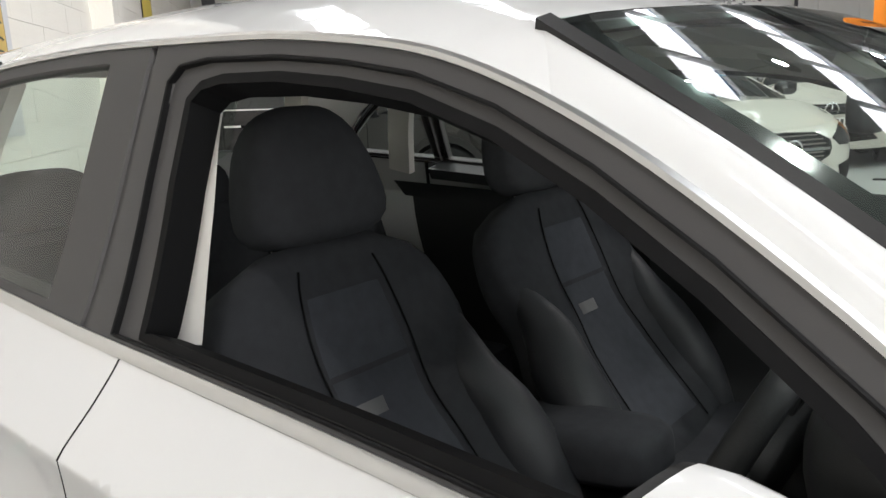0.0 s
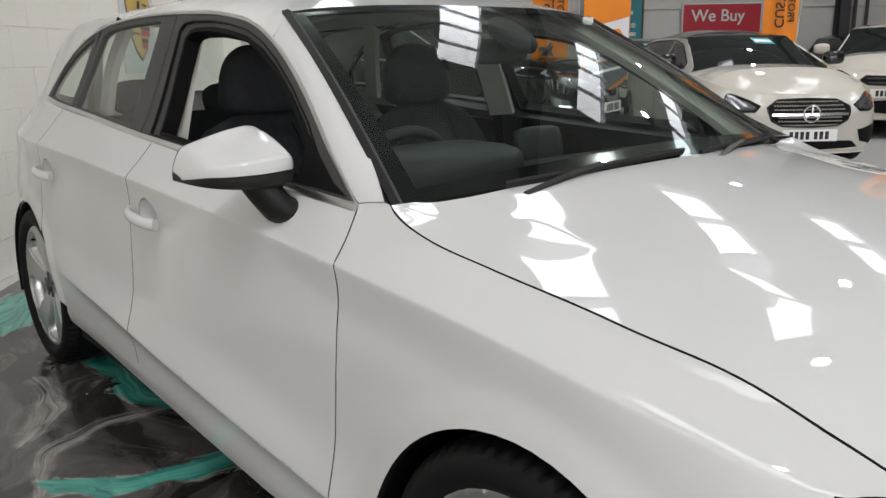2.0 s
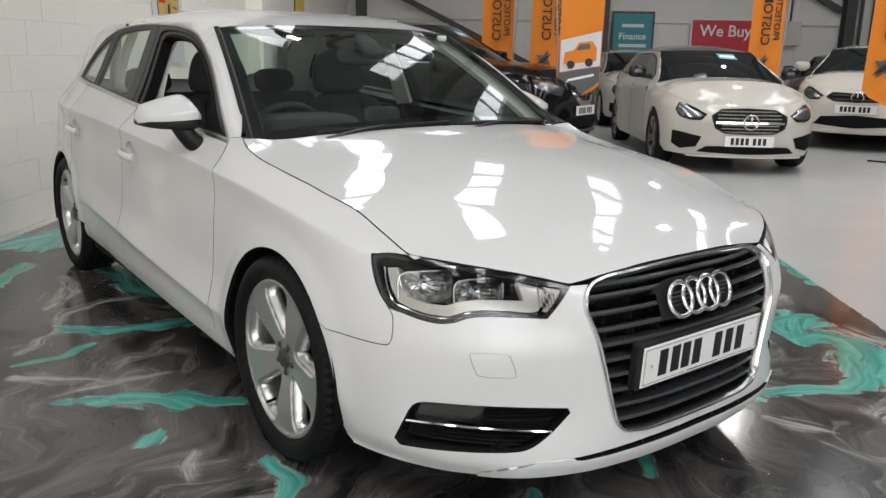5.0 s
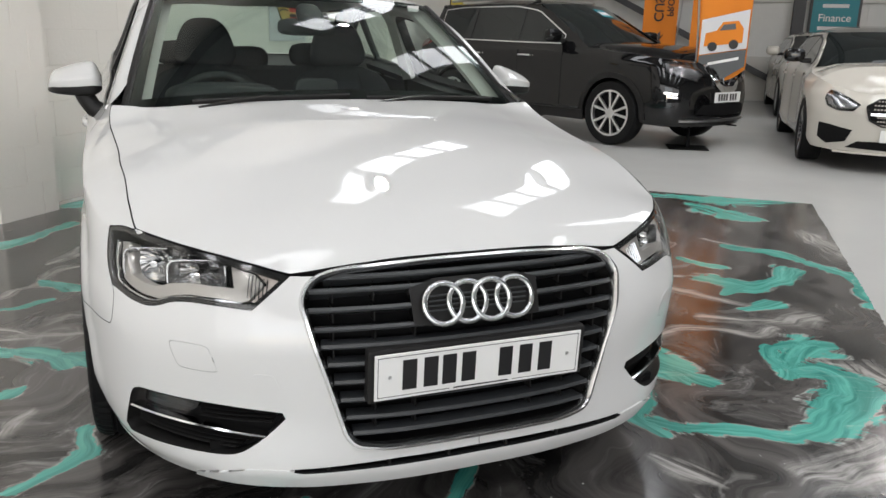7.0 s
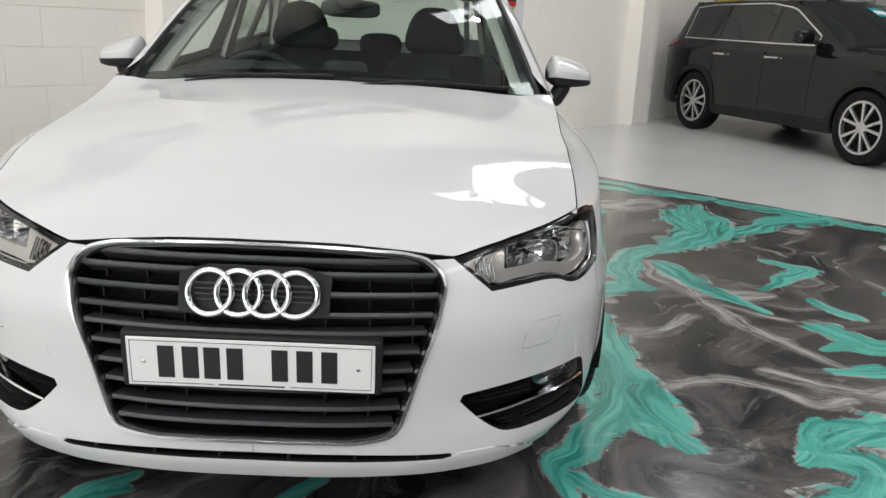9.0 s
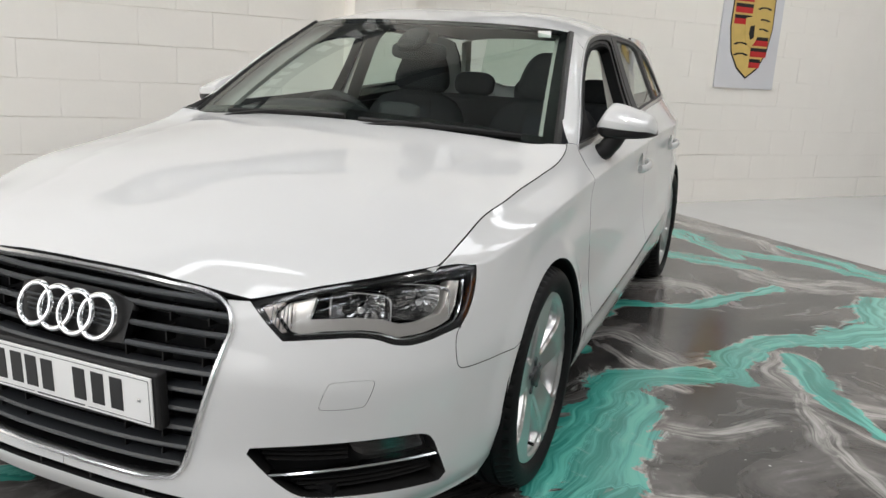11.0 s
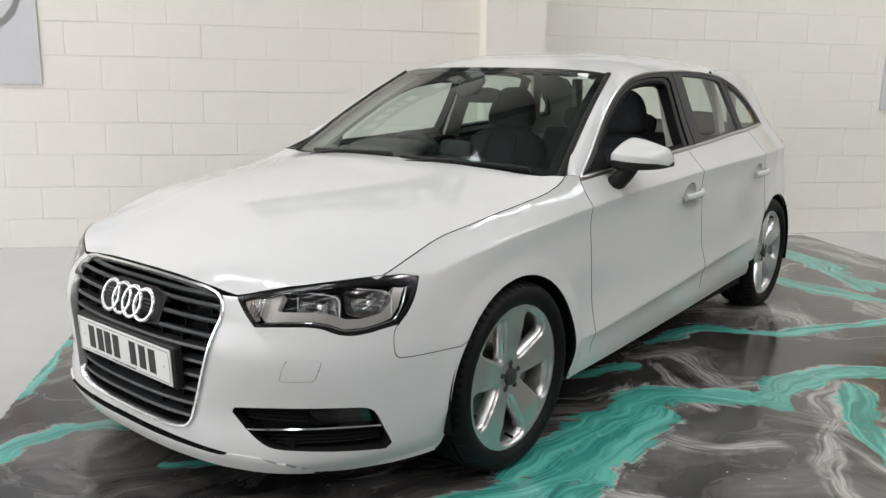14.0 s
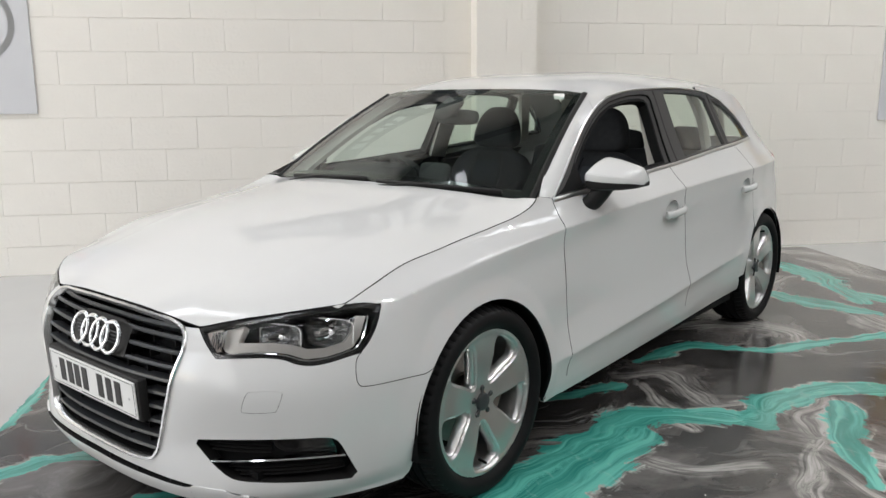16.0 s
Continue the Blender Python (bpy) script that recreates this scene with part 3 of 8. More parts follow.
def rounded(name, size, material, power=4.0, n=20, squeeze=None):
    """A cushion-like block: a superellipsoid of full size (x, y, z), shaped further by squeeze(unit point)."""
    bm = bmesh.new()
    bmesh.ops.create_uvsphere(bm, u_segments=2 * n, v_segments=n, radius=1.0)
    for v in bm.verts:
        c = v.co.normalized()
        r = sum(abs(q) ** power for q in c) ** (-1 / power)
        q = c * r
        if squeeze:
            q = squeeze(q)
        v.co = Vector((q.x * size[0] / 2, q.y * size[1] / 2, q.z * size[2] / 2))
    return mesh_of(name, bm, material, smooth=True)


# ---- the white hatchback: body ----
car = tagged(new("hatchback_car"), "white five-door hatchback with silver alloy wheels, front windows lowered", "car")
SX = s_at_x


def sx(*pts):
    return [(float(SX(x)), z) for x, z in pts]


crease_s = np.linspace(0.9, 4.7, 191)
crease_z = catmull(PLAN_S, Z5, crease_s, True)[0]
CREASE = np.vstack([np.stack([crease_s, crease_z + o], -1) for o in (-0.10, -0.08, -0.06, -0.04, -0.022, -0.011, -0.005, -0.002, 0.0, 0.002, 0.005, 0.011, 0.022, 0.036)])
low_s = np.linspace(1.78, 3.8, 101)
low_z = catmull(PLAN_S, Z2, low_s, True)[0]
CREASE = np.vstack([CREASE] + [np.stack([low_s, low_z + o], -1) for o in (-0.05, -0.03, -0.012, -0.005, -0.002, 0.0, 0.002, 0.005, 0.012, 0.03, 0.055, 0.08)])
SF, SR = float(SX(0.0)), float(SX(AXLE_R))


def arch(cs, a0, a1, n=26, r=ARCH_R, cz=ARCH_Z):
    """Points of a wheel arch's edge, between two angles in degrees (0: towards the tail, 90: up)."""
    return [(cs + r * math.cos(radians(a0 + (a1 - a0) * i / n)), cz + r * math.sin(radians(a0 + (a1 - a0) * i / n))) for i in range(n + 1)]


LAMP_TOP = [(0.448, 0.657), (0.566, 0.683), (0.646, 0.696), (0.715, 0.705), (0.789, 0.712), (0.857, 0.717), (0.93, 0.720), (1.0, 0.718), (1.03, 0.711)]
LAMP_END = [(1.03, 0.711), (1.012, 0.672), (0.975, 0.62), (0.945, 0.594)]
LAMP_LOW = [(0.945, 0.594), (0.905, 0.588), (0.85, 0.578), (0.80, 0.575), (0.765, 0.581), (0.735, 0.592), (0.70, 0.597), (0.62, 0.596), (0.53, 0.590)]
lamp_top, lamp_end, lamp_low = (resample(spline(v, 5), 0.02, False) for v in (LAMP_TOP, LAMP_END, LAMP_LOW))
LAMP = np.vstack([lamp_top, lamp_end[1:], lamp_low[1:]])
GRILLE_HALF = [(0.0, 0.680), (0.12, 0.679), (0.25, 0.673), (0.345, 0.664), (0.385, 0.653), (0.410, 0.634), (0.419, 0.606), (0.408, 0.57), (0.388, 0.51), (0.358, 0.42), (0.33, 0.33), (0.317, 0.295), (0.298, 0.275), (0.265, 0.267), (0.12, 0.262), (0.0, 0.262)]
gh = spline(GRILLE_HALF, 5)
GRILLE = np.vstack([gh, (gh * [-1, 1])[1:-1][::-1]])
FOG = [(0.447, 0.354), (0.52, 0.362), (0.60, 0.368), (0.715, 0.372), (0.82, 0.371), (0.855, 0.366), (0.876, 0.352), (0.90, 0.304), (0.937, 0.232), (0.833, 0.240), (0.685, 0.247), (0.60, 0.250), (0.565, 0.257), (0.53, 0.278), (0.493, 0.307)]
SEAM = [(0.945, 0.594), (0.93, 0.575), (0.927, 0.53), (0.933, 0.508), (0.95, 0.500), (1.04, 0.499), (1.15, 0.499)]
WASHER = [(0.635, 0.511), (0.72, 0.513), (0.727, 0.505), (0.709, 0.458), (0.70, 0.451), (0.615, 0.448), (0.608, 0.455), (0.625, 0.502)]
TOW = [(0.533, 0.453), (0.487, 0.449), (0.479, 0.444), (0.468, 0.415), (0.471, 0.408), (0.508, 0.409), (0.516, 0.416)]

def soften(nodes, times=2, closed=True):
    """Cuts the corners of an outline so that they become round."""
    p = np.asarray(nodes, float)
    for _ in range(times):
        q = np.roll(p, -1, 0) if closed else p[1:]
        a = p if closed else p[:-1]
        mid = np.stack([a * 0.75 + q * 0.25, a * 0.25 + q * 0.75], 1).reshape(-1, 2)
        p = mid if closed else np.vstack([p[:1], mid[1:-1], p[-1:]])
    return [tuple(v) for v in p]


WASHER, TOW, FOG, SEAM = soften(WASHER), soften(TOW), soften(FOG, 1), soften(SEAM, 2, False)

# bumper: from wheel to wheel, with holes for grille and lower ducts
half = [(0.388, 0.656), (0.42, 0.656)] + [tuple(p) for p in [(0.448, 0.657)]] + [tuple(p) for p in lamp_low[::-1]] + SEAM[1:] \
    + [p for p in arch(SF, 145, 190, 12)] + [(1.12, 0.19), (1.10, 0.172), (0.95, 0.168), (0.80, 0.168), (0.68, 0.172), (0.58, 0.198), (0.44, 0.222), (0.2, 0.233), (0.0, 0.235)]
low_half = [(abs(a), b) for a, b in half]
# each side is a polygon that runs down the grille's edge and back along the bumper's lower lip
bump_poly = low_half[:-1] + [(0.0, 0.235), (0.0, 0.262)] + [tuple(p) for p in gh[::-1] if p[1] <= 0.652 and p[0] > 0.0]
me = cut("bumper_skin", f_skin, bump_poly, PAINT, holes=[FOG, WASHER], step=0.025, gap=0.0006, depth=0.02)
both("front_bumper", me, car)
both("washer_cover", cut("washer_cover", f_skin, WASHER, PAINT, step=0.02, gap=0.0006, depth=0.006, offset=0.0005), car)

put("tow_cover", cut("tow_cover", f_skin, TOW, PAINT, step=0.02, gap=0, depth=0.004, offset=0.0015), car, mirror=True)
# splitter under the bumper and the dark slot over it, its edge blackened for shade
SPLIT_MID = [(-0.44, 0.2175), (-0.42, 0.214), (-0.2, 0.218), (0.0, 0.219), (0.2, 0.218), (0.42, 0.214), (0.44, 0.2175), (0.44, 0.172), (0.2, 0.172), (0.0, 0.172), (-0.2, 0.172), (-0.44, 0.172)]
SPLIT_END = [(0.44, 0.2175), (0.46, 0.222), (0.54, 0.222), (0.62, 0.205), (0.69, 0.186), (0.70, 0.172), (0.44, 0.172)]
put("splitter", cut("splitter", f_skin, SPLIT_MID, PAINT, step=0.03, gap=0.0, depth=0.022, offset=0.005), car)
both("splitter_end", cut("splitter_end", f_skin, SPLIT_END, PAINT, step=0.03, gap=0.0, depth=0.02, offset=0.0049), car)
put("lower_intake", cut("lower_intake", f_skin, [(-0.5, 0.20), (0.5, 0.20), (0.42, 0.25), (-0.42, 0.25)], BLACK, step=0.05, gap=0, depth=0, offset=-0.022), car)
for s in (-0.36, -0.22, -0.075, 0.075, 0.22, 0.36):
    p = skin(s, 0.228)
    put("intake_rib", part_box((p[0] - 0.03, p[0] - 0.003, p[1] - 0.003, p[1] + 0.003, 0.214, 0.238), SATIN), car)

# wings
SHUT = [(-0.409, 0.930), (-0.398, 0.921), (-0.375, 0.909), (-0.307, 0.888), (-0.155, 0.861), (0.087, 0.827), (0.291, 0.796), (0.42, 0.759), (0.50, 0.731), (0.545, 0.715)]
shut = spline([(float(SX(x)), z) for x, z in SHUT], 5)
DOOR_FRONT = [(-0.487, 0.914), (-0.481, 0.880), (-0.472, 0.84), (-0.465, 0.80), (-0.472, 0.70), (-0.476, 0.5), (-0.468, 0.274)]
door_front = spline(sx(*DOOR_FRONT), 5)
wing = [tuple(p) for p in shut[::-1]] + sx((-0.425, 0.9315), (-0.457, 0.9275), (-0.489, 0.9225)) + [tuple(p) for p in door_front] + sx((-0.462, 0.212)) + [(SF + 0.345, 0.206)] + [p for p in arch(SF, -14, 145)] \
    + [tuple(p) for p in SEAM[::-1]] + [tuple(p) for p in lamp_end[::-1]] + [tuple(p) for p in lamp_top[::-1] if p[0] > 0.872]
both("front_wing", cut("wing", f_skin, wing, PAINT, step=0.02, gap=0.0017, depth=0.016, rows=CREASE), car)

# doors under the belt line, sill, quarter
belt = lambda x: float(belt_z(x)) - 0.006
front_door = [tuple(p) for p in door_front] + sx((-0.9, 0.296), (-1.50, 0.313), (-1.521, 0.322), (-1.525, 0.5), (-1.517, 0.77), (-1.50, 0.86), (-1.495, belt(-1.495)), (-1.2, belt(-1.2)), (-0.9, belt(-0.9)), (-0.6, belt(-0.6)), (-0.50, belt(-0.50)))
rear_edge = spline([(-2.33, 1.020), (-2.385, 0.92), (-2.415, 0.80), (-2.42, 0.70), (-2.415, 0.60)], 5)
rear_door = sx((-1.495, belt(-1.495)), (-1.50, 0.86), (-1.517, 0.77), (-1.525, 0.5), (-1.521, 0.322), (-1.54, 0.315), (-1.9, 0.320), (-2.20, 0.322)) \
    + [p for p in arch(SR, 176, 130, 14, r=0.352)] + sx(*[tuple(p) for p in rear_edge[::-1]]) + sx((-2.0, belt(-2.0)), (-1.75, belt(-1.75)))
sill = sx((-0.462, 0.284), (-0.9, 0.306), (-1.5, 0.323), (-1.9, 0.330), (-2.24, 0.333)) + [(SR - 0.352, 0.250)] + sx((-1.9, 0.242), (-1.2, 0.227), (-0.462, 0.205))
CUP_F = [(float(SX(-1.375)) + 0.062 * math.cos(a), 0.787 + 0.040 * math.sin(a)) for a in np.linspace(0, 2 * math.pi, 28, endpoint=False)]
CUP_R = [(float(SX(-2.315)) + 0.055 * math.cos(a), 0.812 + 0.038 * math.sin(a)) for a in np.linspace(0, 2 * math.pi, 28, endpoint=False)]
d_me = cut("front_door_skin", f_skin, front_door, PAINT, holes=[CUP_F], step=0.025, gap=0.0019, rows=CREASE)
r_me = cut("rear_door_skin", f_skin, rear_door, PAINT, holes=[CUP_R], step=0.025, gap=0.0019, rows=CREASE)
doors = [*both("front_door", d_me, car), *both("rear_door", r_me, car)]
both("sill", cut("sill", f_skin, sill, PAINT, step=0.03, gap=0.0012, offset=-0.0035), car)
quarter = sx(*[tuple(p) for p in rear_edge]) + [p for p in arch(SR, 130, -12)] + sx((-3.05, 0.25)) + [(4.75, 0.262), (4.95, 0.30), (4.95, 0.86), (4.80, 1.06)] \
    + sx((-3.0, 1.06), (-2.93, 1.12), (-2.84, 1.20), (-2.70, 1.28), (-2.50, 1.315), (-2.3, 1.328), (-2.1, 1.327), (-2.1, 1.311), (-2.225, 1.296), (-2.38, 1.254), (-2.53, 1.180), (-2.622, 1.110), (-2.667, 1.055), (-2.65, 1.042))
both("rear_quarter", cut("rear_quarter", f_skin, quarter, PAINT, step=0.035, gap=0.0015, rows=CREASE), car)
put("fuel_flap", cut("fuel_flap", f_flank, spline([(-2.78, 0.955), (-2.93, 0.945), (-2.95, 0.87), (-2.93, 0.80), (-2.79, 0.79), (-2.77, 0.87)], 5, True), PAINT, step=0.03, gap=0, depth=0.004, offset=0.0012), car, mirror=True)
tail = [(4.95, 0.30), (5.529, 0.30), (5.529, 1.02), (4.95, 1.02), (4.80, 1.06), (4.95, 0.86)]
both("tailgate", cut("tailgate", f_skin, tail, PAINT, step=0.06, gap=0.001), car)
both("tail_lamp", cut("tail_lamp", f_skin, [(4.50, 0.93), (4.62, 0.955), (4.95, 0.95), (4.98, 0.86), (4.75, 0.845), (4.56, 0.86)], RED_LAMP, step=0.03, depth=0.006, offset=0.006), car)

def dlo(x, out=0.0):
    """Point of the side windows' upper outline at x, moved out of the opening by out."""
    z = float(catmull(-np.asarray(DLO_X), DLO_Z, -x)[0])
    return np.array(skin(float(SX(x)), z + out))


# bonnet, roof
xy = lambda s, z: tuple(skin(s, z)[:2])
edge3 = [skin(float(a), float(b)) for a, b in shut if a > 0.90] + [skin(float(s), float(z) + 0.002) for s, z in lamp_top[::-1] if s < 0.885] \
    + [skin(s, z) for s, z in ((0.40, 0.664), (0.345, 0.672), (0.25, 0.681), (0.12, 0.687), (0.0, 0.688))]
edge3 = np.array([e for i, e in enumerate(edge3) if i == 0 or np.linalg.norm(e - edge3[i - 1]) > 0.004])


def plate_fit(xy, r, loose=2e-3):
    """Thin plate through heights r over the points xy: the smoothest sheet that joins a rim."""
    def kernel(a, b):
        d2 = ((a[:, None] - b[None]) ** 2).sum(2)
        return 0.5 * d2 * np.log(d2 + 1e-9)

    n = len(xy)
    p = np.column_stack([np.ones(n), xy])
    m = np.block([[kernel(xy, xy) + loose * np.eye(n), p], [p.T, np.zeros((3, 3))]])
    c = np.linalg.solve(m, np.concatenate([r, np.zeros(3)]))
    return lambda q: kernel(q, xy) @ c[:n] + c[n] + q @ c[n + 1:]


keep = np.arange(0, len(edge3), 2)
keep = keep if keep[-1] == len(edge3) - 1 else np.append(keep, len(edge3) - 1)
rim3 = edge3[keep]
back_xy = np.array([(-0.30 - 0.138 * u**2, 0.722 * u) for u in np.linspace(-0.92, 0.92, 9)])
bonnet_fix = plate_fit(np.vstack([rim3[:, :2], rim3[:-1, :2] * [1, -1], back_xy]), np.concatenate([rim3[:, 2] - bonnet_z(rim3[:, 0], rim3[:, 1]), rim3[:-1, 2] - bonnet_z(rim3[:-1, 0], rim3[:-1, 1]), np.zeros(9)]))


def f_bonnet(ab):
    """The bonnet, bent as a thin plate so that it meets the wings, lamps and grille."""
    return np.stack([ab[:, 0], ab[:, 1], bonnet_z(ab[:, 0], ab[:, 1]) + bonnet_fix(ab)], -1)


b_half = [(-0.305, 0.12), (-0.318, 0.25), (-0.345, 0.42), (-0.385, 0.58), (-0.415, 0.69)] + [tuple(e[:2]) for e in edge3[:-1]]
bonnet = [(-0.30, 0.0)] + b_half + [tuple(edge3[-1][:2])] + [(a, -b) for a, b in b_half[::-1]]
put("bonnet", cut("bonnet", f_bonnet, bonnet, PAINT, step=0.03, gap=0.0015, depth=0.016), car)
rim_y = [(x, float(dlo(x, 0.004)[1])) for x in (-0.995, -1.05, -1.1, -1.2, -1.4, -1.6, -1.8, -2.0, -2.1)]
r_half = [(-0.968, 0.12), (-0.980, 0.25), (-1.004, 0.40), (-1.044, 0.57)] + rim_y + [(-2.3, 0.592), (-2.5, 0.575), (-2.68, 0.54), (-2.80, 0.46), (-2.86, 0.3)]
roof = [(-0.965, 0.0)] + r_half + [(-2.88, 0.0)] + [(a, -b) for a, b in r_half[::-1]]
roof_rim = np.array([screen_skin(u, 1.0) for u in np.linspace(0, 0.995, 12)] + [dlo(x, 0.004) for x in np.linspace(-0.99, -2.1, 20)])
roof_rim2 = np.vstack([roof_rim, roof_rim * [1, -1, 1]])
roof_res = roof_rim2[:, 2] - roof_skin(roof_rim2[:, 0], roof_rim2[:, 1])[:, 2]


def f_roof_bent(ab):
    """The roof, bent near its rim to meet the pillars and the windscreen."""
    d2 = ((ab[:, None, :] - roof_rim2[None, :, :2]) ** 2).sum(2)
    w = 1 / (d2 + 0.002) ** 2
    out = roof_skin(ab[:, 0], ab[:, 1])
    out[:, 2] += (w * roof_res).sum(1) / w.sum(1) * np.exp(-d2.min(1) / 0.02)
    return out


put("roof", cut("roof", f_roof_bent, roof, PAINT, step=0.035, gap=0.0, depth=0.02), car)


def strip(name, a, b, bulge, material, n=7, parent=None, mirror_too=True):
    """A rounded strip between two runs of points that answer one another."""
    a, b = np.asarray(a, float), np.asarray(b, float)
    verts, faces = [], []
    for p, q in zip(a, b):
        out = (p + q) / 2 - np.array([-1.3, 0, 0.6])
        d = q - p
        out -= d * (out @ d) / (d @ d)
        out /= np.linalg.norm(out)
        lift = bulge * min(1.0, 4 * min(len(verts) + n, (len(a) - 2) * (n + 1) - len(verts)) / (len(a) * (n + 1)))
        lift = max(0.0, lift)
        verts += [p + d * k / n + out * lift * math.sin(math.pi * k / n) for k in range(n + 1)]
    for i in range(len(a) - 1):
        for k in range(n):
            o = i * (n + 1) + k
            faces.append((o, o + 1, o + n + 2, o + n + 1))
    me = bpy.data.meshes.new(name)
    me.from_pydata([tuple(v) for v in verts], [], faces)
    me.materials.append(material)
    bm = bmesh.new()
    bm.from_mesh(me)
    bmesh.ops.recalc_face_normals(bm, faces=bm.faces)
    bm.to_mesh(me)
    bm.free()
    me.shade_smooth()
    return me


# windscreen pillars: from the side windows' edge to the windscreen
k = 24
dl = [dlo(-0.50 - (0.99 - 0.50) * i / k, 0.004) if i else np.array(skin(float(SX(-0.489)), 0.9225)) for i in range(k + 1)]
sc = [screen_skin(0.995, 0.0 + 1.0 * i / k) for i in range(k + 1)]
foot = np.array(skin(float(SX(-0.425)), 0.9315)) - sc[0]
sc = [p + foot * max(0.0, 1 - i / 7) ** 2 for i, p in enumerate(sc)]
dl.append(dlo(-1.03, 0.004) + np.array([0, 0, -0.003]))
sc.append(f_roof_bent(np.array([[-1.085, 0.56]]))[0] + np.array([0, 0, -0.003]))
both("windscreen_pillar", strip("pillar", dl, sc, 0.012, PAINT), car)
ws_edge = [screen_skin(0.985, i / k) for i in range(k + 1)]
both("screen_trim", ring_mesh("screen_trim", ws_edge, [(0.006, 0.0), (0.004, 0.016), (-0.01, 0.014), (-0.01, -0.006), (0.0, -0.008)], SATIN, closed=False, normals=(0.55, 0.3, 0.75)), car)
screen = [(u, 0.0) for u in np.linspace(-0.99, 0.99, 25)] + [(u, 1.0) for u in np.linspace(0.99, -0.99, 25)]
ob = put("windscreen", cut("windscreen", f_screen, screen, SCREEN_GLASS, step=0.06, gap=0.0, depth=0), car, "tinted windscreen glass")
ob.visible_shadow = False
# black band of the glass along its edges
for nm, poly in (("screen_band", [(-0.98, 0.0), (0.98, 0.0), (0.98, 0.05), (0.6, 0.065), (0.0, 0.075), (-0.6, 0.065), (-0.98, 0.05)]), ("screen_band", [(-0.98, 0.965), (0.98, 0.965), (0.98, 0.995), (-0.98, 0.995)]), ("screen_band", [(0.925, 0.03), (0.985, 0.03), (0.985, 0.98), (0.925, 0.98)]), ("screen_band", [(-0.985, 0.03), (-0.925, 0.03), (-0.925, 0.98), (-0.985, 0.98)])):
    put(nm, cut(nm, f_screen, poly, GLOSSBLACK, step=0.06, gap=0, depth=0, offset=-0.004), car)

# closing pieces at the back: glass and its surround
def f_backlight(ab):
    """Rear window: u across, v from the belt (0) to the roof (1)."""
    u, v = ab[:, 0], ab[:, 1]
    x = -3.28 + 0.42 * v + 0.10 * u**2 * (1 - v * 0.4) * -1 * -1
    return np.stack([x, u * (0.62 - 0.14 * v), 1.02 + 0.31 * v - 0.02 * u**2 * v], -1)


bl = [(-1, 0), (1, 0), (0.9, 1), (-0.9, 1)]
put("rear_window", cut("rear_window", f_backlight, bl, SIDE_GLASS, step=0.1, gap=0.02, depth=0), car).visible_shadow = False


def tube_walls(name, f, loop, depth, material):
    """The side walls of a recess under an outline on a skin."""
    loop = resample(loop, 0.02)
    n = normals_of(f, loop)
    v = f(loop)
    k = len(loop)
    verts = np.vstack([v, v - n * depth])
    return arrays_mesh(name, verts, [(i, (i + 1) % k, k + (i + 1) % k, k + i) for i in range(k)], None, material)


# ---- grille ----
g_loop = resample(GRILLE, 0.012)
g_pts, g_nor = f_skin(g_loop), normals_of(f_skin, g_loop)
put("grille_surround", ring_mesh("grille_surround", g_pts - g_nor * 0.004, [(0.012, -0.002), (0.012, 0.004), (0.004, 0.0085), (-0.012, 0.009), (-0.012, -0.006), (0.006, -0.006)], GRILLE_CHROME, normals=g_nor), car, "chrome grille surround")
put("grille_back", cut("grille_back", f_skin, GRILLE, BLACK, step=0.05, gap=0, depth=0, offset=-0.075), car)
put("grille_wall", tube_walls("grille_wall", f_skin, GRILLE, 0.076, SATIN), car)


def grille_half(z):
    right = [p for p in gh]
    zs = np.array([p[1] for p in right])[::-1]
    ss = np.array([p[0] for p in right])[::-1]
    lo = zs.argmin()
    k = [i for i in range(len(zs)) if 0.28 < zs[i] < 0.66]
    return float(np.interp(z, zs[k], ss[k]))


SLATS = [0.655, 0.628, 0.588, 0.547, 0.506, 0.463, 0.420, 0.377, 0.334, 0.296]
for z in SLATS:
    w = grille_half(z) - 0.012
    run = np.linspace(-w, w, 41)
    pts, nor = skin(run, np.full(41, z)), normals_of(f_skin, np.stack([run, np.full(41, z)], -1))
    me = ring_mesh("slat", pts, [(-0.012, 0.0040), (-0.009, 0.0), (-0.0105, -0.0075), (-0.050, -0.0085), (-0.052, 0.0065)], SOFTGREY, closed=False, normals=nor)
    put("slat", me, car)
for s in (-0.34, -0.245, -0.15, 0.15, 0.245, 0.34):
    for a, b in zip(SLATS[:-1], SLATS[1:]):
        if grille_half(b) - 0.03 > abs(s):
            p, q = skin(s, (a + b) / 2), 0.003
            put("grille_rib", part_box((p[0] - 0.06, p[0] - 0.03, p[1] - q / 2, p[1] + q / 2, b + 0.004, a - 0.004), SATIN), car)
# dark panel behind the rings, four plain rings
badge = [(-0.165, 0.625), (-0.10, 0.642), (0.10, 0.642), (0.165, 0.625), (0.16, 0.545), (0.10, 0.54), (-0.10, 0.54), (-0.16, 0.545)]
put("badge_panel", cut("badge_panel", f_skin, badge, SATIN, step=0.03, gap=0, depth=0.02, offset=-0.008), car)
for q in range(6):
    rib = np.stack([np.full(6, 0.500 + 0.009 * q), np.linspace(0.610 + 0.001 * q, 0.652 + 0.002 * q, 6)], -1)
    both("indicator_rib", ring_mesh("indicator_rib", f_skin(rib), [(-0.008, -0.0015), (-0.006, 0.0), (-0.008, 0.0015), (-0.014, 0.0)], SILVER_PAINT, closed=False, normals=normals_of(f_skin, rib)), car)
tilt_back = -math.degrees(math.atan2(0.035, 0.10))
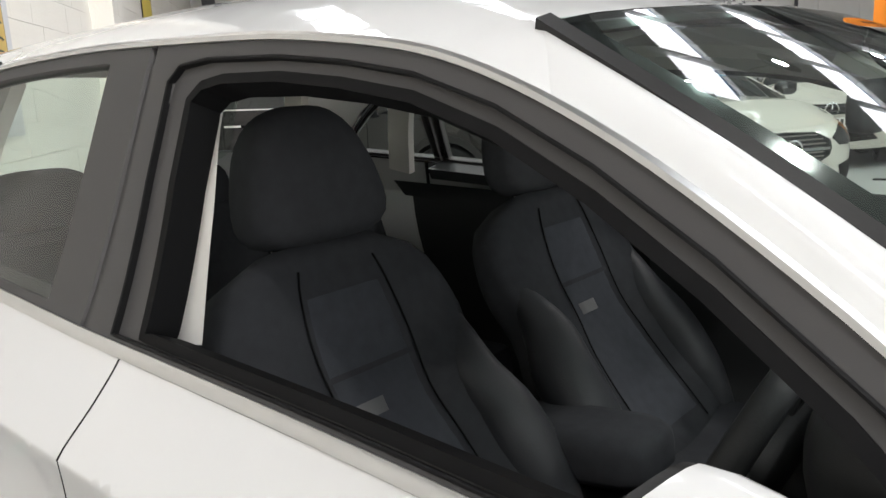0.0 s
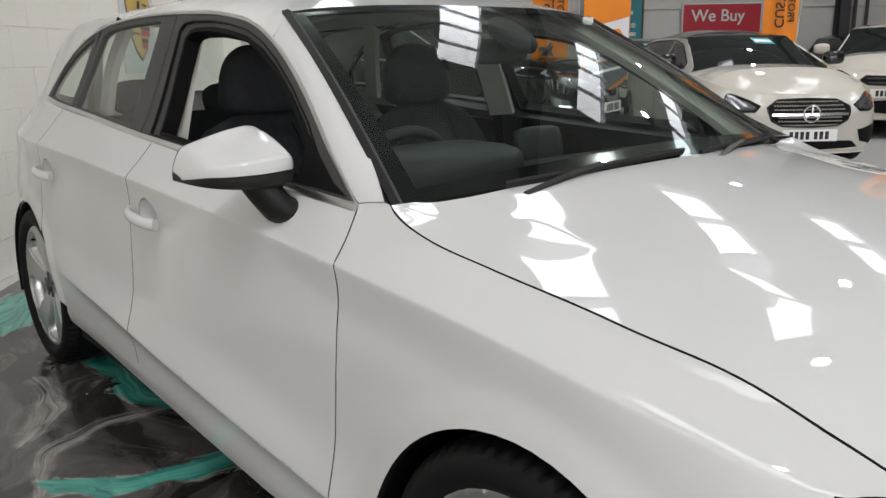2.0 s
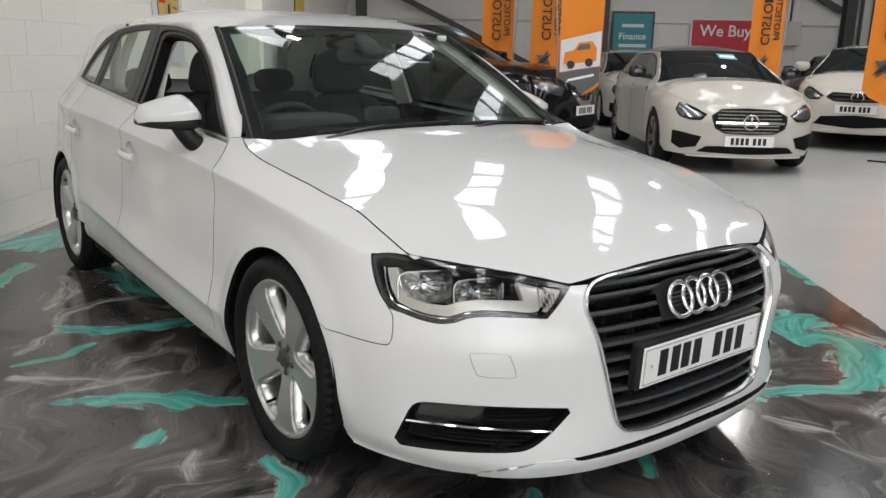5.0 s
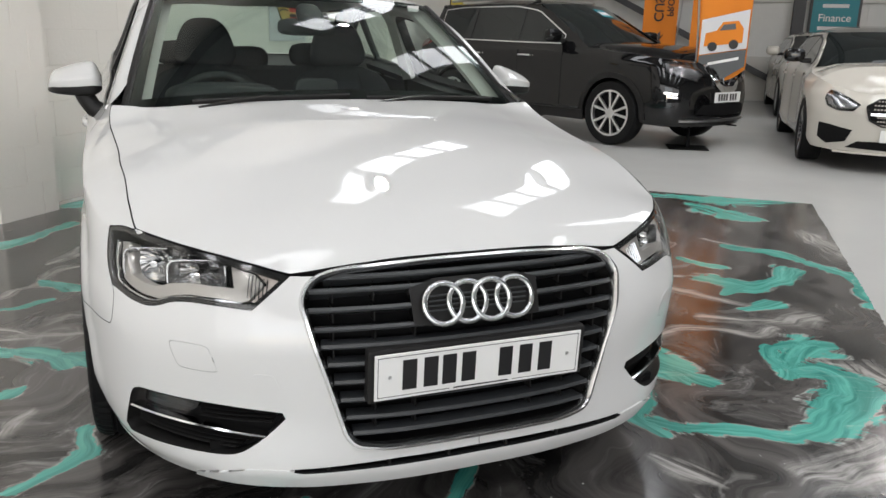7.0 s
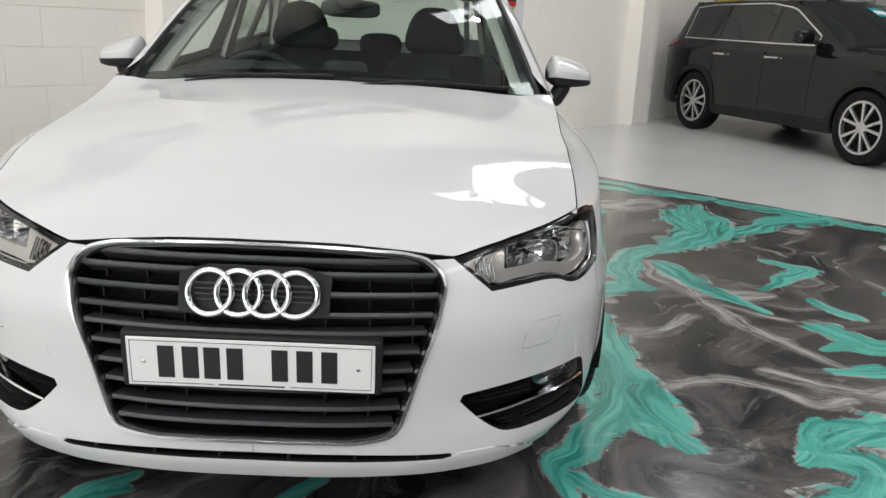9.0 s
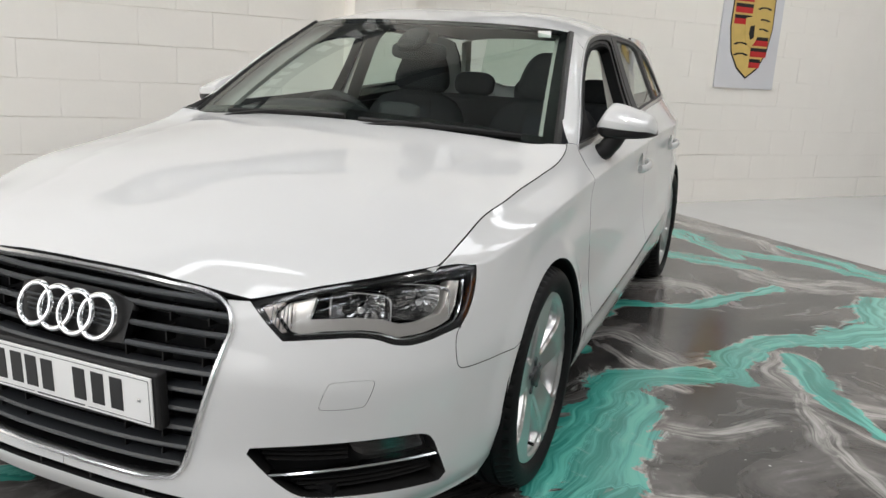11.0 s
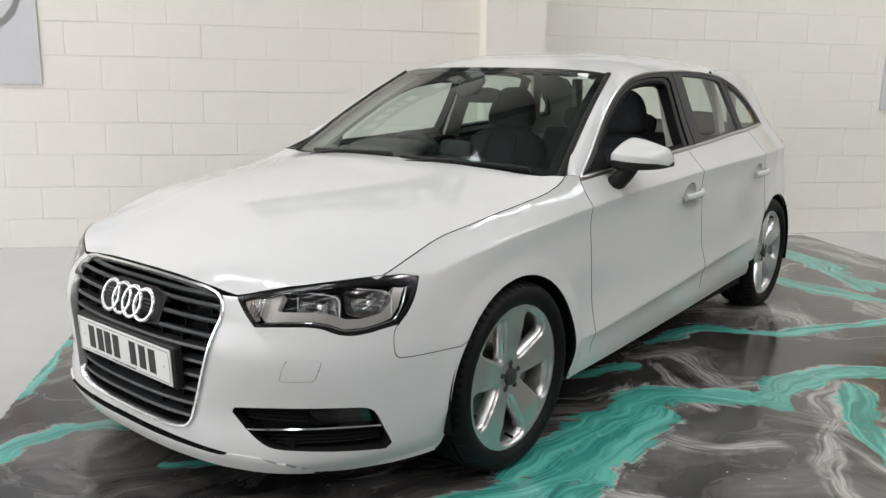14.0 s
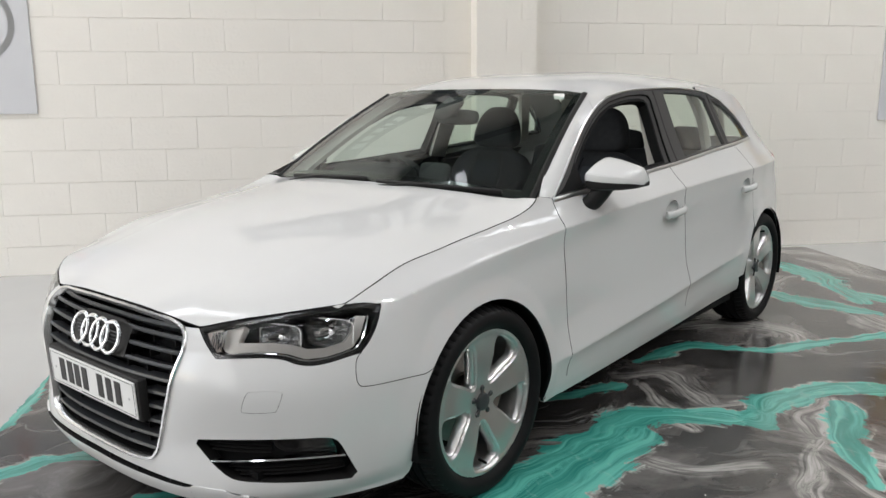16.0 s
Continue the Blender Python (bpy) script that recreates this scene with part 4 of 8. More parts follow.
for i in range(4):
    yy = (i - 1.5) * 0.0595
    p = skin(abs(yy), 0.589) * [1, 1 if yy > 0 else -1, 1]
    ring = lathe("ring", [(0.046 + 0.0068 * math.cos(a), 0.006 * math.sin(a)) for a in np.linspace(0, 2 * math.pi, 11)], CHROME, n=48, axis="x")
    yaw = math.degrees(math.atan2(-yy * 0.25, 1))
    put("badge_ring", ring, car, "polished chrome ring", m=pose(p[0] + 0.010 - 0.002 * (i % 2), yy, p[2], 0, tilt_back, -yaw))
    for q in (-0.018, -0.006, 0.006, 0.018):
        put("badge_bar", part_box((p[0] + 0.0, p[0] + 0.004, yy - 0.033, yy + 0.033, p[2] + q - 0.0015, p[2] + q + 0.0015), SOFTGREY), car)

# number plate: holder, plate, bars in place of its writing
tilt = pose(0.868, 0, 0.439, 0, 3.2, 0)
put("plate_holder", part_box((-0.03, 0.0, -0.274, 0.274, -0.064, 0.065), SATIN, bevel=0.006), car, m=tilt)
plate = put("number_plate", part_box((0.001, 0.005, -0.26, 0.26, -0.0555, 0.0555), PLATE_WHITE, bevel=0.0015), car, "white plate with plain black bars", m=tilt)
line = bmesh.new()
for spec in ((0.0052, 0.0058, -0.253, 0.253, 0.0475, 0.0487), (0.0052, 0.0058, -0.253, -0.08, -0.0487, -0.0475), (0.0052, 0.0058, 0.08, 0.253, -0.0487, -0.0475), (0.0052, 0.0058, -0.253, -0.2518, -0.0475, 0.0475), (0.0052, 0.0058, 0.2518, 0.253, -0.0475, 0.0475), (0.0052, 0.0058, -0.07, 0.07, -0.0495, -0.0465)):
    box(line, *spec)
put("plate_border", mesh_of("plate_border", line, PLATE_BLACK), plate)
for k, yy in enumerate((-0.178, -0.127, -0.082, -0.034, 0.060, 0.112, 0.164)):
    put("plate_bar", part_box((0.0052, 0.0062, yy - 0.017, yy + 0.017, -0.035, 0.038), PLATE_BLACK), plate)
for yy in (-0.225, 0.225):
    put("plate_screw", mesh_of("plate_screw", boxes((0.005, 0.0075, yy - 0.004, yy + 0.004, -0.004, 0.004), bevel=0.0015), DULLCHROME), plate)

# ---- headlamps ----
lens = cut("lamp_lens", f_skin, LAMP, LENS, step=0.03, gap=0.001, depth=0, offset=0.001)
rim = cut("lamp_rim", f_skin, LAMP, GLOSSBLACK, holes=[shrink(LAMP, 0.010)], step=0.03, gap=0.001, depth=0.012, offset=-0.001)
back = cut("lamp_back", f_skin, LAMP, GLOSSBLACK, step=0.04, gap=0.0, depth=0, offset=-0.145)
walls = tube_walls("lamp_wall", f_skin, LAMP, 0.146, GLOSSBLACK)
low_in = [(0.565, 0.605), (0.62, 0.611), (0.70, 0.612), (0.745, 0.606), (0.79, 0.591), (0.85, 0.593), (0.905, 0.603), (0.935, 0.612), (0.960, 0.64), (0.985, 0.69), (0.955, 0.695), (0.935, 0.65), (0.91, 0.628), (0.85, 0.617), (0.80, 0.617), (0.755, 0.631), (0.70, 0.637), (0.62, 0.636), (0.585, 0.635), (0.60, 0.68), (0.535, 0.666), (0.51, 0.645), (0.545, 0.61)]
bezel = cut("lamp_bezel", f_skin, low_in, LAMP_GREY, step=0.02, gap=0, depth=0.03, offset=-0.022)
line_in = [(0.552, 0.603), (0.62, 0.606), (0.70, 0.607), (0.742, 0.601), (0.79, 0.587), (0.85, 0.589), (0.905, 0.599), (0.940, 0.608), (0.965, 0.636), (0.99, 0.69)]
lp = np.array(resample(spline(line_in, 4), 0.015, False))
bright = ring_mesh("lamp_line", f_skin(lp), [(-0.012, -0.0025), (-0.010, 0.0), (-0.012, 0.0025), (-0.022, 0.0)], CHROME, closed=False, normals=normals_of(f_skin, lp))
amber_p = [(0.475, 0.651), (0.525, 0.664), (0.50, 0.645), (0.535, 0.608), (0.522, 0.605)]
amber = cut("indicator", f_skin, amber_p, AMBER, step=0.02, gap=0, depth=0.01, offset=-0.012)


def pod_mesh():
    """A chrome reflector with a rounded rectangular mouth and a faceted bowl; it looks along +x."""
    rnd = random.Random(21)
    verts, faces, n = [], [], 36
    for k, x in ((1.0, 0.004), (0.95, 0.004), (0.93, -0.008), (0.86, -0.022), (0.70, -0.036), (0.42, -0.046), (0.16, -0.049)):
        for i in range(n):
            c, q = math.cos(2 * math.pi * i / n), math.sin(2 * math.pi * i / n)
            r = (abs(c) ** 5 + abs(q) ** 5) ** -0.2
            j = 0.0022 if x < -0.01 else 0.0
            verts.append((x + rnd.uniform(-j, j), 0.053 * k * c * r, 0.031 * k * q * r))
    for row in range(6):
        faces += [(row * n + i, row * n + (i + 1) % n, (row + 1) * n + (i + 1) % n, (row + 1) * n + i) for i in range(n)]
    faces.append(tuple(6 * n + i for i in range(n)))
    me = bpy.data.meshes.new("reflector")
    me.from_pydata(verts, [], faces)
    me.materials.append(SILVER_PAINT)
    return me


bowl = pod_mesh()
bulb = lathe("bulb", [(0.0, 0.0), (0.006, -0.001), (0.008, -0.008), (0.008, -0.04)], CHROME, n=14, axis="x")
for mirror in (False, True):
    sgn = -1 if mirror else 1
    lamp = put("headlamp", lens, car, "clear headlamp with chrome reflectors and grey bezel", mirror=mirror)
    lamp.visible_shadow = False
    for nm, me in (("lamp_rim", rim), ("lamp_back", back), ("lamp_wall", walls), ("lamp_bezel", bezel), ("lamp_line", bright), ("indicator", amber)):
        put(nm, me, lamp)
    for s, z, k in ((0.712, 0.655, 1.25), (0.876, 0.661, 1.32)):
        p, n = skin(s, z), normals_of(f_skin, np.array([[s, z]]))[0]
        ahead = Vector((0.92, n[1] * 0.55, 0.06)).normalized()
        m = Matrix.Translation(Vector(p) - Vector(n) * 0.055) @ ahead.to_track_quat("X", "Z").to_matrix().to_4x4() @ Matrix.Diagonal((1, k, k, 1))
        put("reflector", bowl, lamp, "faceted chrome reflector", m=m)
        put("bulb", bulb, lamp, m=m)

# ---- lower ducts with fog lamps ----
duct = cut("duct_back", f_skin, FOG, BLACK, step=0.04, gap=0, depth=0, offset=-0.05)
dwall = tube_walls("duct_wall", f_skin, FOG, 0.051, SATIN)
strip_run = np.stack([np.linspace(0.482, 0.893, 25), 0.296 + 0.018 * np.sin(np.linspace(0.1, 2.2, 25)) - 0.004], -1)
blade = ring_mesh("duct_blade", f_skin(strip_run), [(-0.004, 0.0035), (-0.001, 0.0), (-0.004, -0.0035), (-0.03, -0.003), (-0.03, 0.003)], CHROME, closed=False, normals=normals_of(f_skin, strip_run))
fog_p = [(0.68, 0.358), (0.73, 0.364), (0.83, 0.364), (0.858, 0.352), (0.872, 0.318), (0.80, 0.318), (0.72, 0.322), (0.695, 0.335)]
fog = cut("fog_lamp", f_skin, fog_p, LENS, step=0.02, gap=0, depth=0.0, offset=-0.006)
fogback = cut("fog_back", f_skin, fog_p, GLOSSBLACK, step=0.02, gap=0, depth=0.02, offset=-0.03)
for mirror in (False, True):
    d = put("lower_duct", duct, car, "black lower duct with chrome blade", mirror=mirror)
    put("duct_wall", dwall, d)
    put("duct_blade", blade, d)
    put("fog_lamp", fog, d).visible_shadow = False
    put("fog_back", fogback, d)
    for z in (0.262, 0.272, 0.283, 0.325, 0.335, 0.345, 0.355):
        a0 = np.interp(z, [0.247, 0.307, 0.354], [0.60, 0.50, 0.46]) + 0.01
        a1 = np.interp(z, [0.24, 0.304, 0.352], [0.92, 0.89, 0.86]) - 0.012
        run = np.stack([np.linspace(a0, a1 if z < 0.3 else 0.68, 14), np.full(14, z)], -1)
        put("duct_slat", ring_mesh("duct_slat", f_skin(run), [(-0.024, 0.0025), (-0.020, 0.0), (-0.024, -0.0025), (-0.045, -0.002), (-0.045, 0.002)], SATIN, closed=False, normals=normals_of(f_skin, run)), d)

# ---- side windows ----
def dlo_z(x):
    return float(catmull(-np.asarray(DLO_X), DLO_Z, -x)[0])


def top_run(x0, x1, drop, n=16):
    return [(x, dlo_z(x) - drop) for x in np.linspace(x0, x1, n)]


def f_pane(ab):
    return skin(s_at_x(ab[:, 0]), ab[:, 1])


bz = lambda x, up=0.0: float(belt_z(x)) + up
f_out = [(-0.505, bz(-0.505, 0.004)), (-1.0, bz(-1.0, 0.004)), (-1.585, bz(-1.585, 0.004))] + top_run(-1.598, -0.60, 0.0, 30)
f_in = [(-0.70, bz(-0.70, 0.020)), (-1.0, bz(-1.0, 0.018)), (-1.48, bz(-1.48, 0.018)), (-1.505, 1.15), (-1.51, 1.245)] + [(-1.49, 1.262), (-1.45, 1.268)] + [(x, dlo_z(x) - d) for x, d in ((-1.35, 0.036), (-1.25, 0.036), (-1.15, 0.037), (-1.05, 0.040), (-0.95, 0.044), (-0.85, 0.047), (-0.76, 0.050))] + [(-0.70, 1.0)]
r_out = [(-1.603, bz(-1.603, 0.004)), (-1.9, bz(-1.9, 0.004)), (-2.245, bz(-2.245, 0.004))] + top_run(-2.215, -1.612, 0.0, 20)
r_in = [(-1.70, bz(-1.70, 0.018)), (-1.95, bz(-1.95, 0.016)), (-2.215, bz(-2.215, 0.014)), (-2.195, 1.18), (-2.18, 1.262)] + top_run(-2.13, -1.71, 0.020, 12)
q_out = [(-2.252, bz(-2.252, 0.004)), (-2.45, bz(-2.45, 0.004)), (-2.655, bz(-2.655, 0.0))] + top_run(-2.635, -2.222, 0.0, 16)
q_in = [(-2.275, bz(-2.275, 0.014)), (-2.45, bz(-2.45, 0.014)), (-2.605, bz(-2.605, 0.016))] + top_run(-2.585, -2.262, 0.020, 12)
f_mid = [(-0.655, bz(-0.655, 0.012)), (-1.0, bz(-1.0, 0.011)), (-1.53, bz(-1.53, 0.011)), (-1.548, 1.15), (-1.553, 1.265), (-1.535, 1.283), (-1.48, 1.288)] + [(x, dlo_z(x) - d) for x, d in ((-1.35, 0.019), (-1.25, 0.019), (-1.15, 0.020), (-1.05, 0.022), (-0.95, 0.025), (-0.85, 0.027), (-0.74, 0.029))] + [(-0.67, 1.0)]
frame_f = cut("window_frame", f_pane, f_out, FRAME_GREY, holes=[f_mid], step=0.03, gap=0.001, depth=0.014, offset=-0.002)
inset_f = cut("frame_inset", f_pane, f_mid, FRAME_GREY, holes=[f_in], step=0.03, gap=0.0018, depth=0.03, offset=-0.009)
mid_loop = resample(f_mid, 0.015)
lip_f = ring_mesh("frame_lip", f_pane(mid_loop) - normals_of(f_pane, mid_loop) * 0.004, [(0.0035, -0.002), (0.0045, 0.0), (0.0035, 0.002), (-0.008, 0.002), (-0.008, -0.002)], RUBBER, normals=normals_of(f_pane, mid_loop))
frame_r = cut("window_frame", f_pane, r_out, FRAME_GREY, holes=[r_in], step=0.03, gap=0.001, depth=0.02, offset=-0.002)
frame_q = cut("window_frame", f_pane, q_out, FRAME_GREY, holes=[q_in], step=0.03, gap=0.001, depth=0.02, offset=-0.002)
glass_r = cut("rear_door_glass", f_pane, r_in, SIDE_GLASS, step=0.05, gap=-0.003, depth=0, offset=-0.010)
glass_q = cut("quarter_glass", f_pane, q_in, SIDE_GLASS, step=0.05, gap=-0.003, depth=0, offset=-0.008)
cover = cut("pillar_cover", f_pane, [(-1.55, bz(-1.55, 0.004)), (-1.66, bz(-1.66, 0.004)), (-1.66, 1.29), (-1.55, 1.29)], FRAME_GREY, step=0.05, gap=0, depth=0.004, offset=-0.007)
belt_run = np.array([(x, float(belt_z(x)) - 0.001) for x in np.linspace(-0.486, -2.66, 60)])
bp, bn = f_pane(belt_run), normals_of(f_pane, belt_run)
belt_me = ring_mesh("belt_strip", bp, [(0.003, -0.0075), (0.0055, 0.0), (0.003, 0.0075), (-0.008, 0.0075), (-0.008, -0.0075)], DULLCHROME, closed=False, normals=bn)
top_line = np.array([(x, dlo_z(x) + 0.002) for x in np.concatenate([np.linspace(-0.492, -2.1, 60), np.linspace(-2.12, -2.65, 24)])])
tp, tn = f_pane(top_line), normals_of(f_pane, top_line)
top_me = ring_mesh("window_trim", tp, [(0.002, -0.004), (0.004, 0.0), (0.002, 0.005), (-0.008, 0.005), (-0.008, -0.004)], DULLCHROME, closed=False, normals=tn)
patch = cut("mirror_patch", f_pane, [(-0.53, bz(-0.53, 0.012)), (-0.71, bz(-0.71, 0.012)), (-0.715, 1.03), (-0.66, 0.995), (-0.585, 0.95)], BLACK, step=0.03, gap=0, depth=0.01, offset=0.002)
# inner face of each frame, with the rubber channel of the lowered glass
seal_loop = resample(f_in, 0.015)
seal = ring_mesh("window_seal", f_pane(seal_loop) - normals_of(f_pane, seal_loop) * 0.018, [(0.012, -0.008), (0.012, 0.004), (-0.03, 0.006), (-0.03, -0.010)], BLACK, normals=normals_of(f_pane, seal_loop))
for mirror in (False, True):
    fd, rd = doors[1 if mirror else 0], doors[3 if mirror else 2]
    for nm, me, own in (("window_frame", frame_f, fd), ("frame_inset", inset_f, fd), ("frame_lip", lip_f, fd), ("window_seal", seal, fd), ("mirror_patch", patch, fd), ("window_frame", frame_r, rd)):
        put(nm, me, own)
    put("pillar_cover", cover, fd)
    put("door_glass", glass_r, rd, "lightly tinted glass").visible_shadow = False
    q = put("quarter_window", frame_q, car, mirror=mirror)
    put("quarter_glass", glass_q, q).visible_shadow = False
    put("belt_strip", belt_me, car, "satin silver belt strip", mirror=mirror)
    put("window_trim", top_me, car, "satin silver window trim", mirror=mirror)


# ---- door handles ----
def handle_meshes(x0, z0, length):
    run = np.array([(x0 - length * t, z0 + 0.012 * t) for t in np.linspace(0, 1, 17)])
    p, n = f_pane(run), normals_of(f_pane, run)
    lift = np.array([0.036 - 0.020 * abs(2 * t - 1) ** 3 for t in np.linspace(0, 1, 17)])
    size = np.array([0.75 + 0.25 * math.sin(math.pi * t) for t in np.linspace(0, 1, 17)])
    bar = ring_mesh("handle", p + n * lift[:, None], disc_section(0.0165, 14, 0.75), PAINT, closed=False, normals=n)
    return bar


def cup_mesh(loop):
    loop = np.asarray(loop)
    mid = loop.mean(0)
    verts, faces, k = [], [], len(loop)
    n = normals_of(f_skin, loop)
    for r, d in ((1.0, 0.0), (0.96, 0.008), (0.85, 0.018), (0.65, 0.025), (0.35, 0.028), (0.02, 0.029)):
        verts += list(f_skin(mid + (loop - mid) * r) - n * d)
    for i in range(5):
        faces += [(i * k + j, i * k + (j + 1) % k, (i + 1) * k + (j + 1) % k, (i + 1) * k + j) for j in range(k)]
    return arrays_mesh("handle_cup", verts, faces, None, PAINT)


h_f, h_r, c_f, c_r = handle_meshes(-1.285, 0.772, 0.185), handle_meshes(-2.225, 0.798, 0.175), cup_mesh(CUP_F), cup_mesh(CUP_R)
for i, door in enumerate(doors):
    put("handle", h_f if i < 2 else h_r, door, "white door handle")
    put("handle_cup", c_f if i < 2 else c_r, door)


# ---- door mirrors ----
M_Y = (0.782, 0.795, 0.812, 0.850, 0.885, 0.920, 0.945, 0.958, 0.964)
M_TOP = (1.000, 1.033, 1.051, 1.046, 1.036, 1.024, 1.012, 0.988, 0.966)
M_LOW = (0.955, 0.944, 0.938, 0.936, 0.937, 0.939, 0.942, 0.945, 0.947)
M_FRONT = (-0.690, -0.668, -0.657, -0.660, -0.675, -0.700, -0.732, -0.770, -0.815)
M_REAR = tuple(-0.806 - 0.32 * (y - 0.80) for y in M_Y)
# section of the mirror: (0 rear to 1 front, 0 low to 1 high)
CAP_UP = [(0.985, 0.305), (0.998, 0.38), (0.998, 0.52), (0.975, 0.575), (0.80, 0.705), (0.60, 0.82), (0.38, 0.915), (0.14, 0.99), (0.03, 0.995)]
BASE_ROUND = [(0.985, 0.275), (0.985, 0.18), (0.955, 0.07), (0.88, 0.005), (0.70, -0.01), (0.45, 0.0), (0.15, 0.02), (-0.02, 0.07), (-0.05, 0.16), (-0.05, 0.55), (-0.05, 0.90), (-0.02, 0.985), (0.10, 0.985), (0.36, 0.895), (0.58, 0.80), (0.77, 0.685), (0.95, 0.555), (0.97, 0.49), (0.972, 0.35), (0.968, 0.285)]


def mirror_ring(k, section):
    xr, zr = M_FRONT[k] - M_REAR[k], M_TOP[k] - M_LOW[k]
    return [(M_REAR[k] + xr * u, M_Y[k], M_LOW[k] + zr * w) for u, w in section]


def mirror_loft(name, section, material, thick=0.0):
    n = len(section)
    kk = np.arange(len(M_Y))
    fine = np.linspace(0, len(M_Y) - 1, 29)
    rings = np.array([mirror_ring(k, section) for k in kk])
    rings = np.stack([np.stack([catmull(kk, rings[:, q, d], fine)[0] for d in range(3)], -1) for q in range(n)], 1)
    verts = [tuple(v) for r in rings for v in r]
    faces = [(i * n + q, i * n + q + 1, (i + 1) * n + q + 1, (i + 1) * n + q) for i in range(28) for q in range(n - 1)]
    if not thick:
        faces += [(i * n + n - 1, i * n, (i + 1) * n, (i + 1) * n + n - 1) for i in range(28)]
    faces += [tuple(range(n)), tuple(28 * n + q for q in range(n))[::-1]]
    me = bpy.data.meshes.new(name)
    me.from_pydata(verts, [], faces)
    me.materials.append(material)
    bm = bmesh.new()
    bm.from_mesh(me)
    bmesh.ops.remove_doubles(bm, verts=bm.verts, dist=1e-5)
    bmesh.ops.recalc_face_normals(bm, faces=bm.faces)
    bm.to_mesh(me)
    bm.free()
    me.shade_smooth()
    me.set_sharp_from_angle(angle=radians(27))
    return me


cap_me = mirror_loft("mirror_cap", CAP_UP, PAINT, 0.002)
base_me = mirror_loft("mirror_base", BASE_ROUND, SATIN)
foot_me = ring_mesh("mirror_foot", [(-0.735, 0.850, 0.955), (-0.718, 0.836, 0.925), (-0.705, 0.815, 0.892), (-0.70, 0.775, 0.868)], [(0.044 * math.cos(a), 0.032 * math.sin(a)) for a in np.linspace(0, 6.283, 14, endpoint=False)], SATIN, closed=False, normals=(1, 0, 0.2))
glass_m = rounded("mirror_glass", (0.004, 0.120, 0.056), SILVER_PAINT, 6, 12)
for mirror in (False, True):
    cap = put("door_mirror", cap_me, car, "white door mirror on a black foot", mirror=mirror)
    put("mirror_base", base_me, cap)
    put("mirror_foot", foot_me, cap)
    put("mirror_glass", glass_m, cap, m=pose(-0.8395, 0.872, 0.984, 0, 0, 17.7))


# ---- wheels ----
TYRE_R, RIM_R, FACE = 0.314, 0.243, 0.852


def tyre_mesh():
    prof = [(0.235, 0.680), (0.262, 0.664), (0.290, 0.662), (0.303, 0.672), (0.311, 0.690), (TYRE_R, 0.72), (TYRE_R, 0.735), (0.307, 0.737), (0.307, 0.744), (TYRE_R, 0.746), (TYRE_R, 0.772), (0.307, 0.774), (0.307, 0.782), (TYRE_R, 0.784), (TYRE_R, 0.812), (0.307, 0.814), (0.307, 0.822), (TYRE_R, 0.824), (0.313, 0.838), (0.309, 0.850), (0.300, 0.862), (0.292, 0.868), (0.276, 0.872), (0.262, 0.870), (0.252, 0.864), (0.244, 0.856), (0.235, 0.848)]
    n = 192
    verts, faces = [], []
    for i in range(n):
        a = 2 * math.pi * i / n
        for k, (r, y) in enumerate(prof):
            groove = i % 3 == 0 and (y > 0.824 and r > 0.30 or y < 0.735 and r > 0.305)
            r2 = r - 0.008 if groove else r
            verts.append((r2 * math.cos(a), y, r2 * math.sin(a)))
    m = len(prof)
    for i in range(n):
        j = (i + 1) % n
        faces += [(i * m + k, i * m + k + 1, j * m + k + 1, j * m + k) for k in range(m - 1)]
    me = bpy.data.meshes.new("tyre")
    me.from_pydata(verts, [], faces)
    me.materials.append(RUBBER)
    bm = bmesh.new()
    bm.from_mesh(me)
    bmesh.ops.recalc_face_normals(bm, faces=bm.faces)
    bm.to_mesh(me)
    bm.free()
    me.shade_smooth()
    me.set_sharp_from_angle(angle=radians(35))
    return me


def f_rim(ab):
    r = np.hypot(ab[:, 0], ab[:, 1])
    y = hermite((0.0, 0.05, 0.10, 0.17, 0.222, 0.236, 0.243), (FACE - 0.020, FACE - 0.019, FACE - 0.012, FACE - 0.003, FACE - 0.001, FACE + 0.004, FACE), r)
    edge = np.min([edge_distance(o, ab) for o in OPENINGS], axis=0)
    y = y - 0.009 * np.clip(1 - edge / 0.010, 0, 1) ** 1.3
    return np.stack([ab[:, 0], y, ab[:, 1]], -1)


def opening(c):
    """One gap between spokes, centred on an angle in degrees."""
    out = []
    for r, h in ((0.072, -3), (0.085, -9.5), (0.115, -13.5), (0.16, -17), (0.20, -18.5), (0.213, -17), (0.219, -12), (0.221, 0), (0.219, 12), (0.213, 17), (0.20, 18.5), (0.16, 17), (0.115, 13.5), (0.085, 9.5), (0.072, 3)):
        a = radians(c + h)
        out.append((r * math.cos(a), r * math.sin(a)))
    return spline(out, 3, True)


